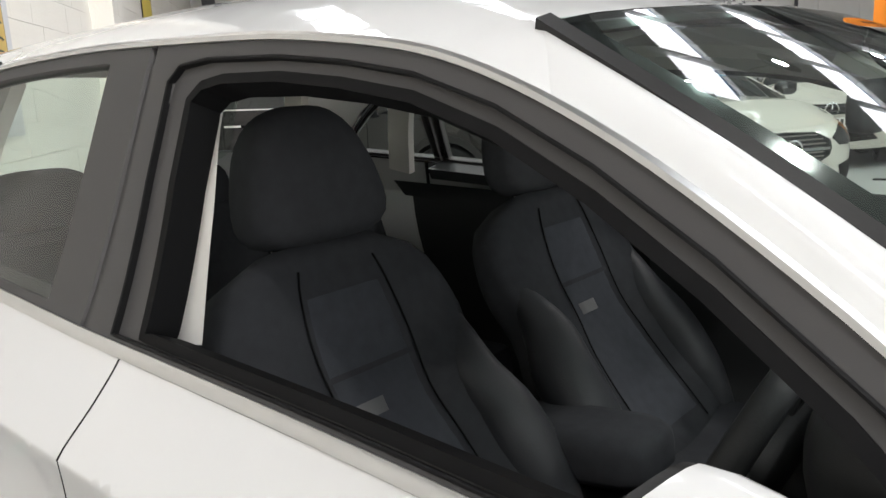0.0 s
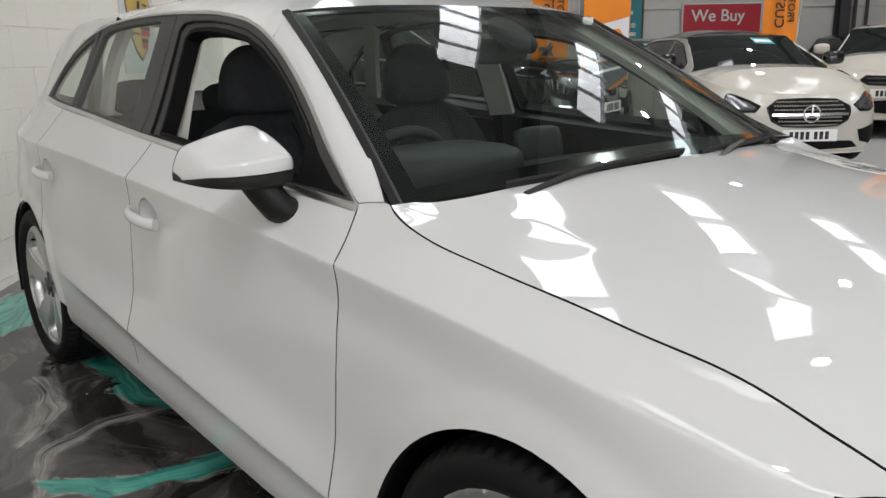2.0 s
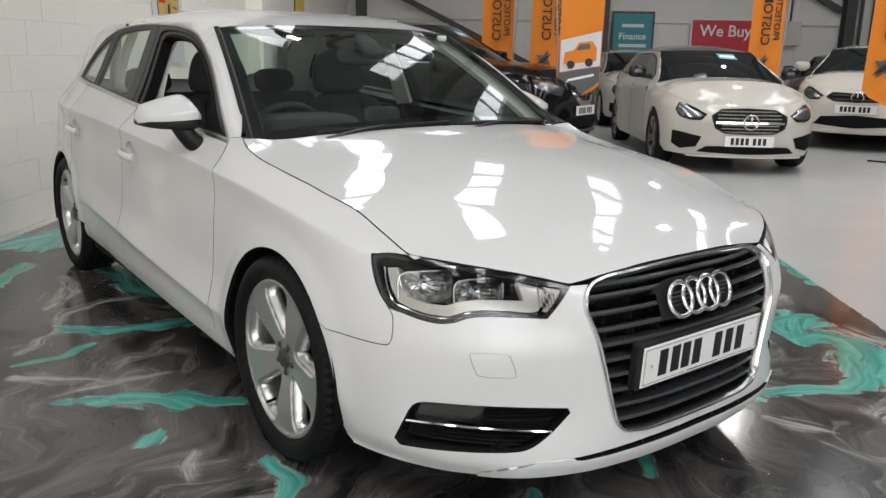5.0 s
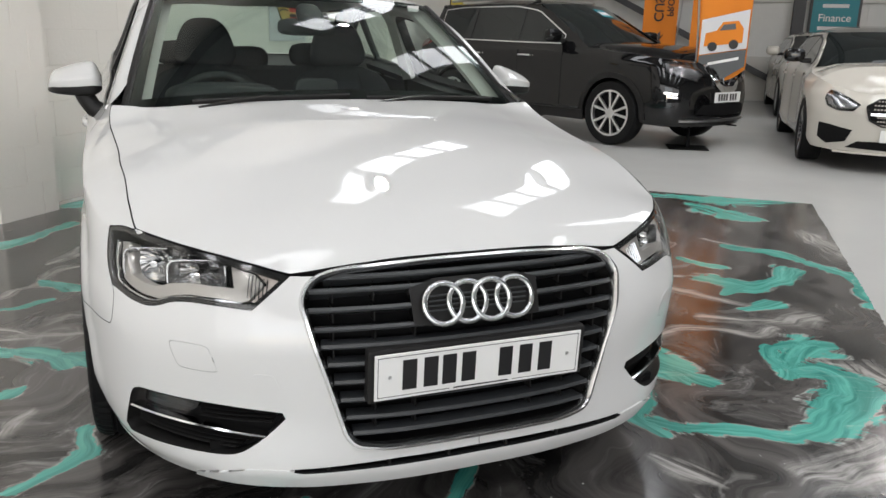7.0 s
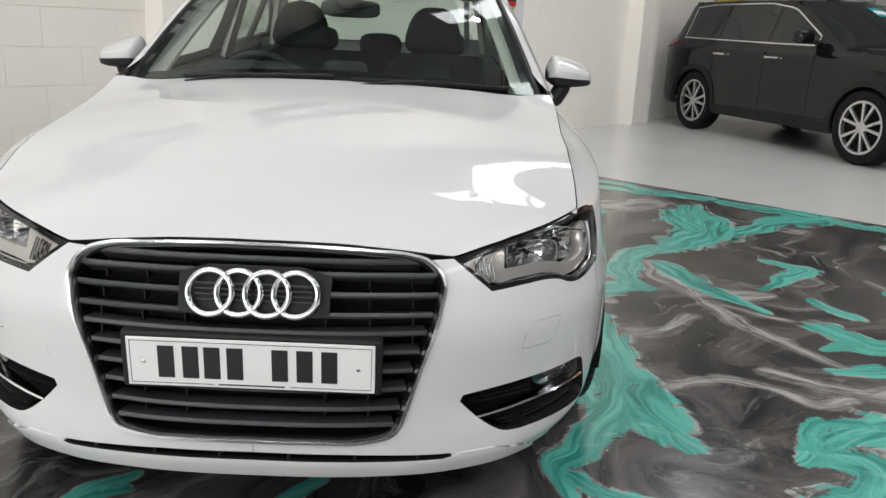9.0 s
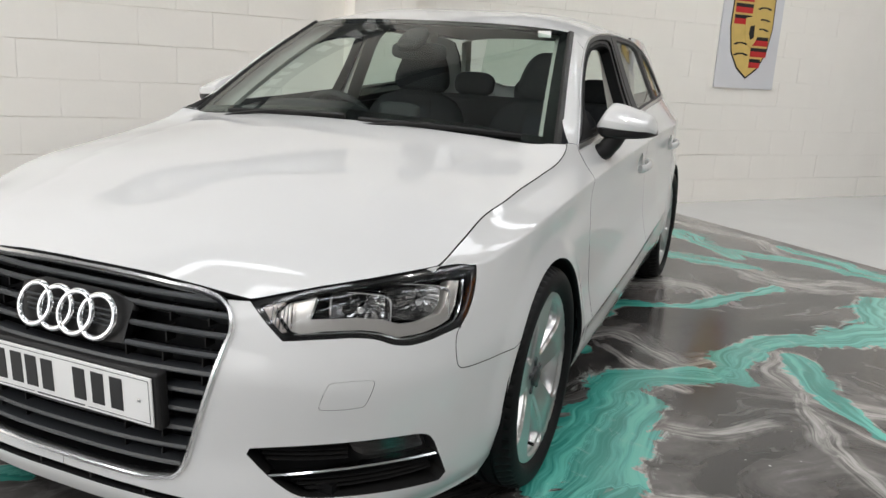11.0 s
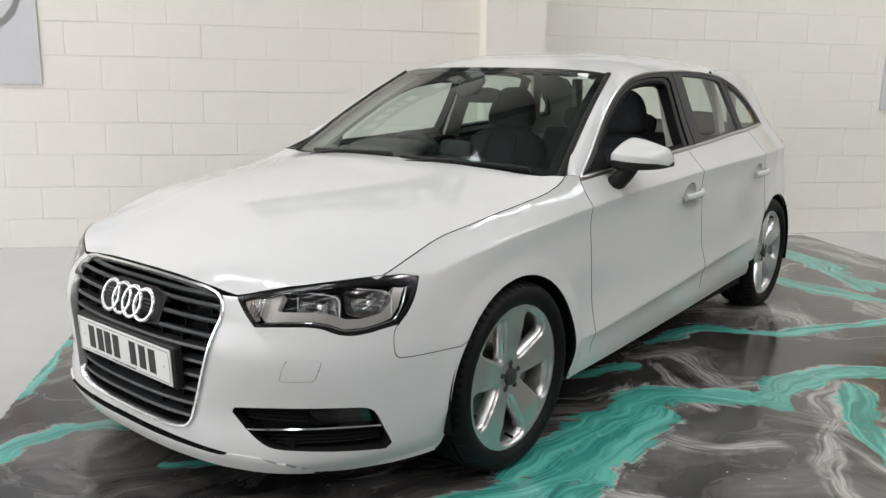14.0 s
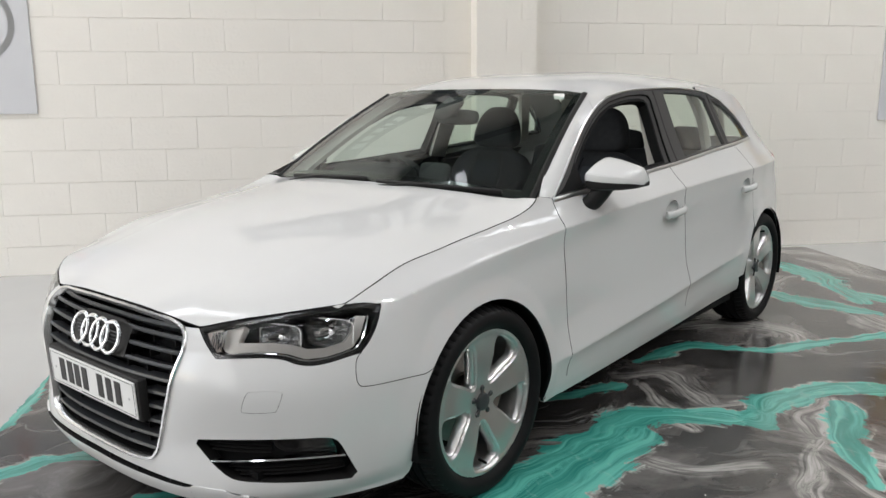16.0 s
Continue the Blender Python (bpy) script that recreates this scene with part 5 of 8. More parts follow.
OPENINGS = [opening(90 + 72 * i) for i in range(5)]
circle = lambda r, n: [(r * math.cos(a), r * math.sin(a)) for a in np.linspace(0, 2 * math.pi, n, endpoint=False)]
rim_me = cut("rim", f_rim, circle(RIM_R, 96), ALLOY, holes=OPENINGS, step=0.012, gap=0, depth=0.038, rows=np.vstack([resample(shrink(o, -d), 0.006) for o in OPENINGS for d in (0.004, 0.0075, 0.0115)]))
barrel_me = lathe("barrel", [(0.243, 0.851), (0.240, 0.838), (0.226, 0.832), (0.222, 0.80), (0.215, 0.70), (0.238, 0.672)], ALLOY, n=72)
disc_me = lathe("brake_disc", [(0.0, 0.752), (0.075, 0.757), (0.078, 0.745), (0.155, 0.745), (0.155, 0.73), (0.0, 0.73)], DISC, n=56)
hub_me = lathe("hub_cap", [(0.0, FACE - 0.006), (0.022, FACE - 0.007), (0.028, FACE - 0.010), (0.031, FACE - 0.018), (0.031, FACE - 0.03)], SOFTGREY, n=32)
lug_me = lathe("lug_cap", [(0.0, 0.004), (0.007, 0.003), (0.0085, 0.0), (0.010, -0.001), (0.010, -0.012)], SOFTGREY, n=16)
tyre_me = tyre_mesh()
valve_me = ring_mesh("valve", [(0, 0, 0), (0, 0.02, 0.004), (0, 0.032, 0.006)], disc_section(0.005, 8), BLACK, closed=False, normals=(1, 0, 0))
inner_me = lathe("wheel_back", [(0.0, 0.70), (0.215, 0.70)], BLACK, n=40)
caliper_me = part_box((0.075, 0.165, 0.70, 0.785, -0.075, 0.075), DISC, bevel=0.012)
for x, mirror, spin in ((0.0, False, 180 - 271 - 90), (0.0, True, -121 - 90), (AXLE_R, False, 20), (AXLE_R, True, 38)):
    yy = -0.008 if x == 0.0 else -0.040
    base = pose(x, 0, 0.314) @ pose(0, 0, 0)
    flip = Matrix.Diagonal((1, -1, 1, 1)) if mirror else Matrix.Identity(4)
    wheel = put("wheel", barrel_me, car, "five-spoke silver alloy wheel", m=flip @ base @ pose(0, yy, 0, 0, -spin, 0))
    for nm, me in (("tyre", tyre_me), ("rim", rim_me), ("hub_cap", hub_me), ("brake_disc", disc_me), ("wheel_back", inner_me)):
        put(nm, me, wheel)
    for i in range(5):
        a = radians(54 + 72 * i)
        put("lug_cap", lug_me, wheel, m=pose(0.046 * math.cos(a), FACE - 0.017, 0.046 * math.sin(a)))
        put("lug_arm", part_box((-0.006, 0.006, -0.012, 0.0, 0.022, 0.046), SOFTGREY, bevel=0.003), wheel, m=pose(0, FACE - 0.014, 0, 0, -math.degrees(a) + 90, 0))
    put("valve", valve_me, wheel, m=pose(0, FACE - 0.035, 0.205))
    put("caliper", caliper_me, car, m=flip @ base @ pose(0, 0, 0, 0, 150, 0))
# wheel housings and underside
for x, lip_y in ((0.0, 0.852), (AXLE_R, 0.828)):
    well = lathe("wheel_housing", [(0.03, 0.50), (0.345, 0.50), (0.352, 0.68), (0.346, lip_y)], BLACK, n=40, angle=math.pi * 1.16)
    for mirror in (False, True):
        put("wheel_housing", well, car, m=(Matrix.Diagonal((1, -1, 1, 1)) if mirror else Matrix.Identity(4)) @ pose(x, 0, ARCH_Z, 0, 14, 0))
put("underbody", mesh_of("underbody", boxes((-3.2, 0.72, -0.60, 0.60, 0.19, 0.27), (-2.25, -0.40, -0.80, 0.80, 0.20, 0.27)), BLACK), car)


# ---- the hatchback's cabin ----
def loft(name, rings, material, closed_ends=True):
    """A closed skin through rings of points of equal count."""
    m = len(rings[0])
    verts = [tuple(p) for r in rings for p in r]
    faces = []
    for i in range(len(rings) - 1):
        for k in range(m):
            j = (k + 1) % m
            faces.append((i * m + k, i * m + j, (i + 1) * m + j, (i + 1) * m + k))
    if closed_ends:
        faces += [tuple(range(m))[::-1], tuple((len(rings) - 1) * m + k for k in range(m))]
    me = bpy.data.meshes.new(name)
    me.from_pydata(verts, [], faces)
    me.materials.append(material)
    bm = bmesh.new()
    bm.from_mesh(me)
    bmesh.ops.recalc_face_normals(bm, faces=bm.faces)
    bm.to_mesh(me)
    bm.free()
    me.shade_smooth()
    return me


def pad(w, t, hollow, n=32):
    """Outline of a padded section: width w (half), thickness t (half), hollowed in front by hollow; (across, ahead)."""
    out = []
    for i in range(n):
        a = 2 * math.pi * i / n
        c, s = math.cos(a), math.sin(a)
        r = (abs(c) ** 4 + abs(s) ** 4) ** -0.25
        u, v = c * r, s * r
        if v > 0:
            v -= hollow / t * (1 - min(1, abs(u) / 0.75) ** 2) * v
        out.append((u * w, v * t))
    return out


def seat_half(v):
    """Half width of the backrest: lower bolsters, a waist, broad shoulders."""
    return float(hermite((0.0, 0.2, 0.4, 0.54, 0.72, 0.86, 0.95, 1.0), (0.245, 0.268, 0.262, 0.238, 0.262, 0.245, 0.205, 0.165), np.array([v]))[0])


def back_rings(extra=0.0, v0=0.0, v1=1.0, wmul=1.0, n=18):
    rings = []
    for i in range(n + 1):
        v = v0 + (v1 - v0) * i / n
        bx, bzz = -1.33 - 0.335 * v - 0.02 * math.sin(math.pi * v), 0.44 + 0.545 * v
        w = seat_half(v) * wmul
        if v > 0.93:
            w *= 1 - 0.25 * ((v - 0.93) / 0.07) ** 2
        t = 0.085 - 0.03 * v
        ring = [(bx + 0.86 * a * 1.0, u, bzz + 0.5 * a) for u, a in pad(w, t + extra, 0.045 * math.sin(math.pi * min(1, 0.15 + v * 0.9)))]
        rings.append(ring)
    return rings


def front_surface(v, u):
    """A point on the front of the backrest: v up, u across from -1 to 1."""
    bx, bzz = -1.33 - 0.335 * v - 0.02 * math.sin(math.pi * v), 0.44 + 0.545 * v
    w = seat_half(v)
    t = 0.085 - 0.03 * v
    h = 0.045 * math.sin(math.pi * min(1, 0.15 + v * 0.9))
    a = t - h * (1 - min(1, abs(u) / 0.75) ** 2)
    return np.array([bx + 0.86 * a, u * w, bzz + 0.5 * a])


def patch_on_back(name, u0, u1, v0, v1, lift, material, taper=0.0, n=14):
    verts, faces = [], []
    for i in range(n + 1):
        v = v0 + (v1 - v0) * i / n
        k = 1 - taper * i / n
        for j in range(9):
            u = (u0 + (u1 - u0) * j / 8) * k
            e = lift * (1 - (2 * j / 8 - 1) ** 8)
            verts.append(front_surface(v, u) + np.array([0.86, 0, 0.5]) * e)
    for i in range(n):
        for j in range(8):
            o = i * 9 + j
            faces.append((o, o + 1, o + 10, o + 9))
    return arrays_mesh(name, verts, faces, None, material)


def cushion_rings():
    rings = []
    for i in range(15):
        v = i / 14
        x, z = -1.42 + 0.50 * v, 0.42 + 0.05 * v - (0.05 * max(0, v - 0.85) / 0.15)
        w = 0.245 + 0.01 * math.sin(math.pi * v)
        rings.append([(x, u, z + a) for u, a in pad(w, 0.085 if v < 0.9 else 0.075, 0.035)])
    return rings


back_me = loft("backrest", back_rings(), CLOTH)
insert_me = patch_on_back("seat_insert", -0.42, 0.42, 0.10, 0.86, 0.006, CLOTH_MID, taper=0.25)
band_me = patch_on_back("insert_band", -0.38, 0.38, 0.645, 0.66, 0.010, CLOTH)
tag_me = patch_on_back("seat_tag", -0.30, 0.02, 0.535, 0.575, 0.012, mat("seat_tag_grey", (0.16, 0.16, 0.16), 0.7))
piping_me = [ring_mesh("piping", [front_surface(v, sgn * (0.46 - 0.10 * v)) + np.array([0.0035, 0, 0.002]) for v in np.linspace(0.06, 0.93, 24)], disc_section(0.0018, 6), BLACK, closed=False, normals=(1, 0, 0)) for sgn in (-1, 1)]


def bolster_me(sgn):
    """Padded side of the backrest, fullest at the ribs."""
    rings = []
    for i in range(15):
        t = i / 14
        v = 0.0 + 0.74 * t
        c = front_surface(v, 0.84 * sgn)
        k = max(0.05, math.sin(math.pi * (0.10 + 0.88 * t)) ** 0.8)
        rings.append([(c[0] - 0.030 + 0.056 * k * math.cos(a), c[1] + sgn * 0.004 + 0.070 * k * math.sin(a), c[2] - 0.016 + 0.030 * k * math.cos(a)) for a in np.linspace(0, 2 * math.pi, 18, endpoint=False)])
    return loft("bolster", rings, CLOTH_SIDE)


bolsters = [bolster_me(-1), bolster_me(1)]
cush_me = loft("seat_cushion", cushion_rings(), CLOTH)


def head_squeeze(q):
    w = 0.86 - 0.20 * q.z - 0.08 * max(0, q.z) ** 2
    return Vector((q.x * (1 - 0.25 * max(0, q.z)), q.y * w, q.z))


head_me = rounded("headrest", (0.125, 0.300, 0.225), CLOTH, 3.6, 20, head_squeeze)
post_me = ring_mesh("headrest_post", [(0, 0, 0), (-0.01, 0, 0.06)], disc_section(0.006, 10), CHROME, closed=False, normals=(0, 1, 0))
for y in (-0.333, 0.333):
    seat = put("front_seat", back_me, car, "black cloth front seat", m=pose(0, y, 0))
    put("seat_insert", insert_me, seat)
    put("insert_band", band_me, seat)
    put("seat_tag", tag_me, seat)
    for p in piping_me:
        put("piping", p, seat)
    for me in bolsters:
        put("bolster", me, seat)
    put("seat_cushion", cush_me, seat)
    put("headrest", head_me, seat, m=pose(-1.665, -0.008 if y > 0 else 0.008, 1.112, 0, -14, 0))
    for q in (-0.075, 0.075):
        put("headrest_post", post_me, seat, m=pose(-1.655, q, 0.975, 0, 0, 0))
# rear bench
put("rear_bench", mesh_of("rear_bench", boxes((-2.50, -2.36, -0.62, 0.62, 0.45, 0.98), bevel=0.04), CLOTH), car, "black cloth rear bench", m=Matrix.Translation((-2.43, 0, 0.7)) @ pose(0, 0, 0, 0, -20, 0) @ Matrix.Translation((2.43, 0, -0.7)))
put("bench_cushion", mesh_of("bench_cushion", boxes((-2.38, -1.92, -0.62, 0.62, 0.36, 0.52), bevel=0.04), CLOTH), car)
small_head = rounded("headrest", (0.09, 0.25, 0.14), CLOTH, 3.2, 14)
for y in (-0.38, 0.0, 0.38):
    put("rear_headrest", small_head, car, m=pose(-2.53, y, 1.035 if y else 1.01, 0, -15, 0))
put("parcel_shelf", part_box((-3.15, -2.50, -0.60, 0.60, 0.90, 0.92), CLOTH), car)

# dash, steering wheel, console
dash_prof = [(-0.38, 0.72), (-0.38, 0.878), (-0.47, 0.898), (-0.60, 0.915), (-0.70, 0.915), (-0.755, 0.895), (-0.775, 0.84), (-0.76, 0.72), (-0.70, 0.58), (-0.56, 0.45), (-0.40, 0.45)]
rings = [[(x * 1.0 + (0.03 if abs(y) > 0.5 else 0), y, z - 0.012 * (abs(y) / 0.68) ** 2) for x, z in dash_prof] for y in np.linspace(-0.69, 0.69, 15)]
dm = loft("dashboard", rings, DASH)
dm.set_sharp_from_angle(angle=radians(50))
put("dashboard", dm, car, "black soft-touch dashboard")
put("instrument_hood", rounded("instrument_hood", (0.26, 0.42, 0.13), DASH, 3.5, 16), car, m=pose(-0.72, -0.36, 0.915))
put("screen_pod", rounded("screen_pod", (0.03, 0.17, 0.10), DASH, 6, 10), car, m=pose(-0.74, 0.0, 0.945, 0, -12, 0))
for y in (-0.55, -0.09, 0.09, 0.55):
    put("air_vent", lathe("air_vent", [(0.0, -0.02), (0.030, -0.015), (0.038, 0.0), (0.044, 0.003), (0.046, -0.02)], DULLCHROME, n=24, axis="x"), car, m=pose(-0.775, y, 0.845, 0, 0, 180))
wheel_pose = pose(-0.925, -0.36, 0.835, 0, -66, 0)
rim_s = lathe("steering_wheel", [(0.182 + 0.0145 * math.cos(a), 0.0165 * math.sin(a)) for a in np.linspace(0, 2 * math.pi, 13)], DASH, n=56, axis="z")
sw = put("steering_wheel", rim_s, car, "black steering wheel with silver spokes", m=wheel_pose)
put("wheel_boss", rounded("wheel_boss", (0.15, 0.17, 0.06), DASH, 3, 14), sw, m=pose(0, 0, -0.012))
for a in (-8, 188, 270):
    put("wheel_spoke", part_box((0.06, 0.175, -0.02, 0.02, -0.012, 0.006), DULLCHROME if a != 270 else DASH, bevel=0.005), sw, m=pose(0, 0, 0, 0, 0, a + 90))
put("steering_column", ring_mesh("steering_column", [(-0.91, -0.36, 0.83), (-0.70, -0.36, 0.74)], disc_section(0.05, 14), DASH, closed=False, normals=(0, 1, 0)), car)
put("centre_console", mesh_of("centre_console", boxes((-1.62, -0.76, -0.11, 0.11, 0.28, 0.47), bevel=0.02), DASH), car)
put("armrest", rounded("armrest", (0.34, 0.17, 0.10), CLOTH, 4.5, 14), car, m=pose(-1.36, 0, 0.60, 0, -6, 0))
put("gear_lever", ring_mesh("gear_lever", [(-0.93, 0, 0.46), (-0.95, 0, 0.56), (-0.955, 0, 0.60)], disc_section(0.02, 12), DASH, closed=False, normals=(0, 1, 0)), car)
for y in (-0.135, 0.135):
    put("belt_buckle", part_box((-1.30, -1.25, y - 0.013, y + 0.013, 0.44, 0.56), BLACK, bevel=0.004), car)
    put("buckle_button", part_box((-1.297, -1.253, y - 0.010, y + 0.010, 0.556, 0.566), RED_BUTTON, bevel=0.003), car)

# lining: doors, pillars, roof, floor
inner = [(-0.55, 0.28), (-2.05, 0.30), (-2.36, 0.62), (-2.44, 1.0), (-1.58, 0.962), (-1.15, 0.938), (-0.55, 0.905)]
both("door_lining", cut("door_lining", f_flank, inner, DASH, step=0.12, gap=0, depth=0, offset=-0.075), car)
top = [(-0.52, 0.915), (-1.15, 0.948), (-1.58, 0.972), (-2.25, 1.018)]
tl = np.array(resample(top, 0.08, False))
both("door_capping", ring_mesh("door_capping", f_flank(tl) - normals_of(f_flank, tl) * 0.045, [(0.03, -0.012), (0.03, 0.012), (-0.045, 0.006), (-0.045, -0.03)], DASH, closed=False, normals=normals_of(f_flank, tl)), car)
r_in_half = [(-1.03, 0.50), (-1.1, 0.56), (-1.4, 0.555), (-2.2, 0.55), (-2.7, 0.50)]
put("headliner", cut("headliner", f_roof, [(-1.0, 0.0)] + r_in_half + [(-2.8, 0.0)] + [(a, -b) for a, b in r_in_half[::-1]], LINING, step=0.1, gap=0, depth=0, offset=-0.035), car, "pale grey headliner")
b_line = [np.array([-1.545, 0.675, 0.95]), np.array([-1.56, 0.63, 1.10]), np.array([-1.58, 0.565, 1.27]), np.array([-1.59, 0.50, 1.335])]
both("pillar_trim", ring_mesh("pillar_trim", spline(b_line, 6), [(-0.065, -0.012), (-0.05, 0.016), (0.05, 0.016), (0.065, -0.012)], LINING, closed=False, normals=(1, 0, 0)), car, "pale pillar trim")
edge_run = [skin(float(SX(x)), dlo_z(x) - 0.030) - np.array([0, 0.055, 0]) for x in np.linspace(-1.60, -0.86, 16)]
both("door_opening_lining", ring_mesh("door_opening_lining", edge_run, [(-0.02, -0.010), (-0.02, 0.014), (0.035, 0.020), (0.045, -0.004), (0.03, -0.014)], LINING, closed=False, normals=(0, -0.8, 0.6)), car)
a_line = [screen_skin(0.93, v) - np.array([0.05, 0, 0.03]) for v in np.linspace(0.03, 1, 8)]
both("screen_pillar_trim", ring_mesh("screen_pillar_trim", a_line, [(-0.03, -0.012), (-0.03, 0.012), (0.03, 0.012), (0.03, -0.012)], LINING, closed=False, normals=(0.4, 0.9, 0)), car)
c_line = [np.array([-2.30, 0.60, 1.0]), np.array([-2.27, 0.575, 1.15]), np.array([-2.20, 0.53, 1.30])]
both("rear_pillar_trim", ring_mesh("rear_pillar_trim", spline(c_line, 5), [(-0.05, -0.012), (-0.05, 0.012), (0.03, 0.012), (0.03, -0.012)], LINING, closed=False, normals=(1, 0, 0)), car)
tail_trim = [(np.array([-2.72, sgn * 0.52, 0.98]), np.array([-2.65, sgn * 0.50, 1.28])) for sgn in (1, -1)]
for a, b in tail_trim:
    put("tail_pillar_trim", ring_mesh("tail_pillar_trim", [a, (a + b) / 2, b], [(-0.04, -0.01), (-0.04, 0.02), (0.04, 0.02), (0.04, -0.01)], LINING, closed=False, normals=(1, 0, 0)), car)
put("cabin_floor", mesh_of("cabin_floor", boxes((-3.1, -0.45, -0.68, 0.68, 0.27, 0.30), (-0.47, -0.40, -0.68, 0.68, 0.27, 0.88)), BLACK), car)
# seat belts from the pillars
for y in (1, -1):
    put("seat_belt", ring_mesh("seat_belt", [(-1.60, y * 0.60, 1.17), (-1.57, y * 0.665, 0.95), (-1.55, y * 0.69, 0.55)], [(-0.022, -0.001), (-0.022, 0.001), (0.022, 0.001), (0.022, -0.001)], BLACK, closed=False, normals=(1, 0, 0)), car)
# mirror inside the windscreen, wipers, cowl, tax sticker
put("rear_view_mirror", rounded("rear_view_mirror", (0.035, 0.235, 0.068), DASH, 4, 14), car, m=pose(-0.90, 0.0, 1.19, 0, 0, 0))
put("mirror_stalk", ring_mesh("mirror_stalk", [(-0.88, 0, 1.20), (-0.83, 0, 1.245)], disc_section(0.016, 10), DASH, closed=False, normals=(0, 1, 0)), car)
put("sensor_cover", rounded("sensor_cover", (0.16, 0.10, 0.05), DASH, 3, 12), car, m=pose(-0.84, 0, 1.232, 0, 30, 0))
cow_a = np.array([(-0.30 - 0.138 * (u**2) + 0.0, 0.722 * u, 0.9445 - 0.033 * u**2) for u in np.linspace(-1, 1, 33)])
cow_b = np.array([screen_skin(u * 0.98, 0.035) for u in np.linspace(-1, 1, 33)])
put("cowl", arrays_mesh("cowl", np.vstack([cow_a + [0.03, 0, -0.03], cow_b + [0.0, 0, -0.006]]), [(i, i + 1, 34 + i, 33 + i) for i in range(32)], None, SATIN), car)


def wiper(u0, v0, u1, v1, up):
    a, b = screen_skin(u0, v0), screen_skin(u1, v1)
    pts = [screen_skin(u0 + (u1 - u0) * t, v0 + (v1 - v0) * t) + np.array([0.004, 0, 0.006]) for t in np.linspace(0, 1, 14)]
    blade = ring_mesh("wiper_blade", pts, [(0.004, -0.004), (0.007, 0.002), (-0.009, 0.003), (-0.009, -0.004)], SATIN, closed=False, normals=(0.5, 0, 0.85))
    w = put("wiper", blade, car, "black flat wiper blade")
    arm = [screen_skin(u0 + (u1 - u0) * up, 0.0) + np.array([0.04, 0, -0.012]), screen_skin(u0 + (u1 - u0) * (up * 0.5 + 0.27), (v0 + v1) / 2 - 0.01) + np.array([0.014, 0, 0.004]), pts[7] + np.array([0, 0, 0.004])]
    put("wiper_arm", ring_mesh("wiper_arm", spline(arm, 6), [(0.003, -0.006), (0.005, 0.006), (-0.004, 0.007), (-0.004, -0.007)], SATIN, closed=False, normals=(0.5, 0, 0.85)), w)


wiper(0.84, 0.020, 0.10, 0.000, 0.97)
wiper(0.02, 0.016, -0.70, 0.000, 0.97)
st = screen_skin(0.83, 0.93)
put("sticker", part_box((st[0] - 0.004, st[0] - 0.001, st[1] - 0.025, st[1] + 0.025, st[2] - 0.012, st[2] + 0.012), PLATE_WHITE), car)


# ---- marbled resin floor under the hatchback, flush with the paint round it ----
TEAL_RUNS, PEARL_RUNS = [], []


def pour(runs, *nodes):
    """One run of pigment: nodes of (x, y, half width) in the hall's axes."""
    runs.append(nodes)


pour(TEAL_RUNS, (-2.63, 3.87, 0.050), (-2.81, 3.70, 0.063), (-3.04, 3.50, 0.074), (-3.31, 3.34, 0.071), (-3.57, 3.31, 0.061), (-3.74, 3.40, 0.052), (-3.95, 3.38, 0.063), (-4.17, 3.21, 0.071), (-4.34, 3.11, 0.058), (-4.61, 3.20, 0.049))
pour(TEAL_RUNS, (-3.06, 3.08, 0.024), (-3.22, 3.04, 0.050), (-3.41, 2.97, 0.036))
pour(TEAL_RUNS, (-3.68, 2.64, 0.028), (-4.10, 2.53, 0.049), (-4.38, 2.59, 0.049), (-4.81, 2.57, 0.047), (-5.15, 2.51, 0.051))
pour(TEAL_RUNS, (-5.12, 1.57, 0.080), (-5.24, 1.81, 0.093), (-5.38, 2.04, 0.071), (-5.46, 2.12, 0.052))
pour(TEAL_RUNS, (-5.69, 0.70, 0.084), (-5.70, 1.07, 0.112), (-5.65, 1.45, 0.089), (-5.55, 1.87, 0.058))
pour(TEAL_RUNS, (-4.28, 3.36, 0.043), (-4.15, 3.58, 0.059), (-4.04, 3.81, 0.044), (-3.96, 4.02, 0.038))
pour(TEAL_RUNS, (-1.02, 3.45, 0.062), (-1.10, 3.35, 0.055), (-1.22, 3.30, 0.038), (-1.32, 3.33, 0.019))
pour(TEAL_RUNS, (-0.89, 2.96, 0.037), (-0.89, 2.68, 0.053), (-0.89, 2.35, 0.045))
pour(TEAL_RUNS, (-2.12, 4.12, 0.034), (-2.23, 4.04, 0.045), (-2.38, 4.05, 0.046), (-2.60, 4.01, 0.074), (-2.81, 3.90, 0.093), (-3.05, 3.68, 0.116), (-3.32, 3.44, 0.074))
pour(TEAL_RUNS, (-2.84, 3.93, 0.079), (-2.71, 4.07, 0.077), (-2.58, 4.23, 0.051), (-2.51, 4.32, 0.025))
pour(TEAL_RUNS, (-3.53, 3.28, 0.029), (-3.74, 3.34, 0.061), (-3.84, 3.46, 0.071), (-4.03, 3.24, 0.059), (-4.36, 3.20, 0.054), (-4.78, 3.26, 0.120), (-5.17, 3.24, 0.169), (-5.68, 2.91, 0.108))
pour(TEAL_RUNS, (-5.70, 1.76, 0.084), (-5.97, 2.27, 0.068), (-6.12, 2.86, 0.075), (-6.28, 3.59, 0.066))
pour(TEAL_RUNS, (-5.31, 3.41, 0.053), (-5.82, 3.47, 0.101), (-6.12, 3.66, 0.085))
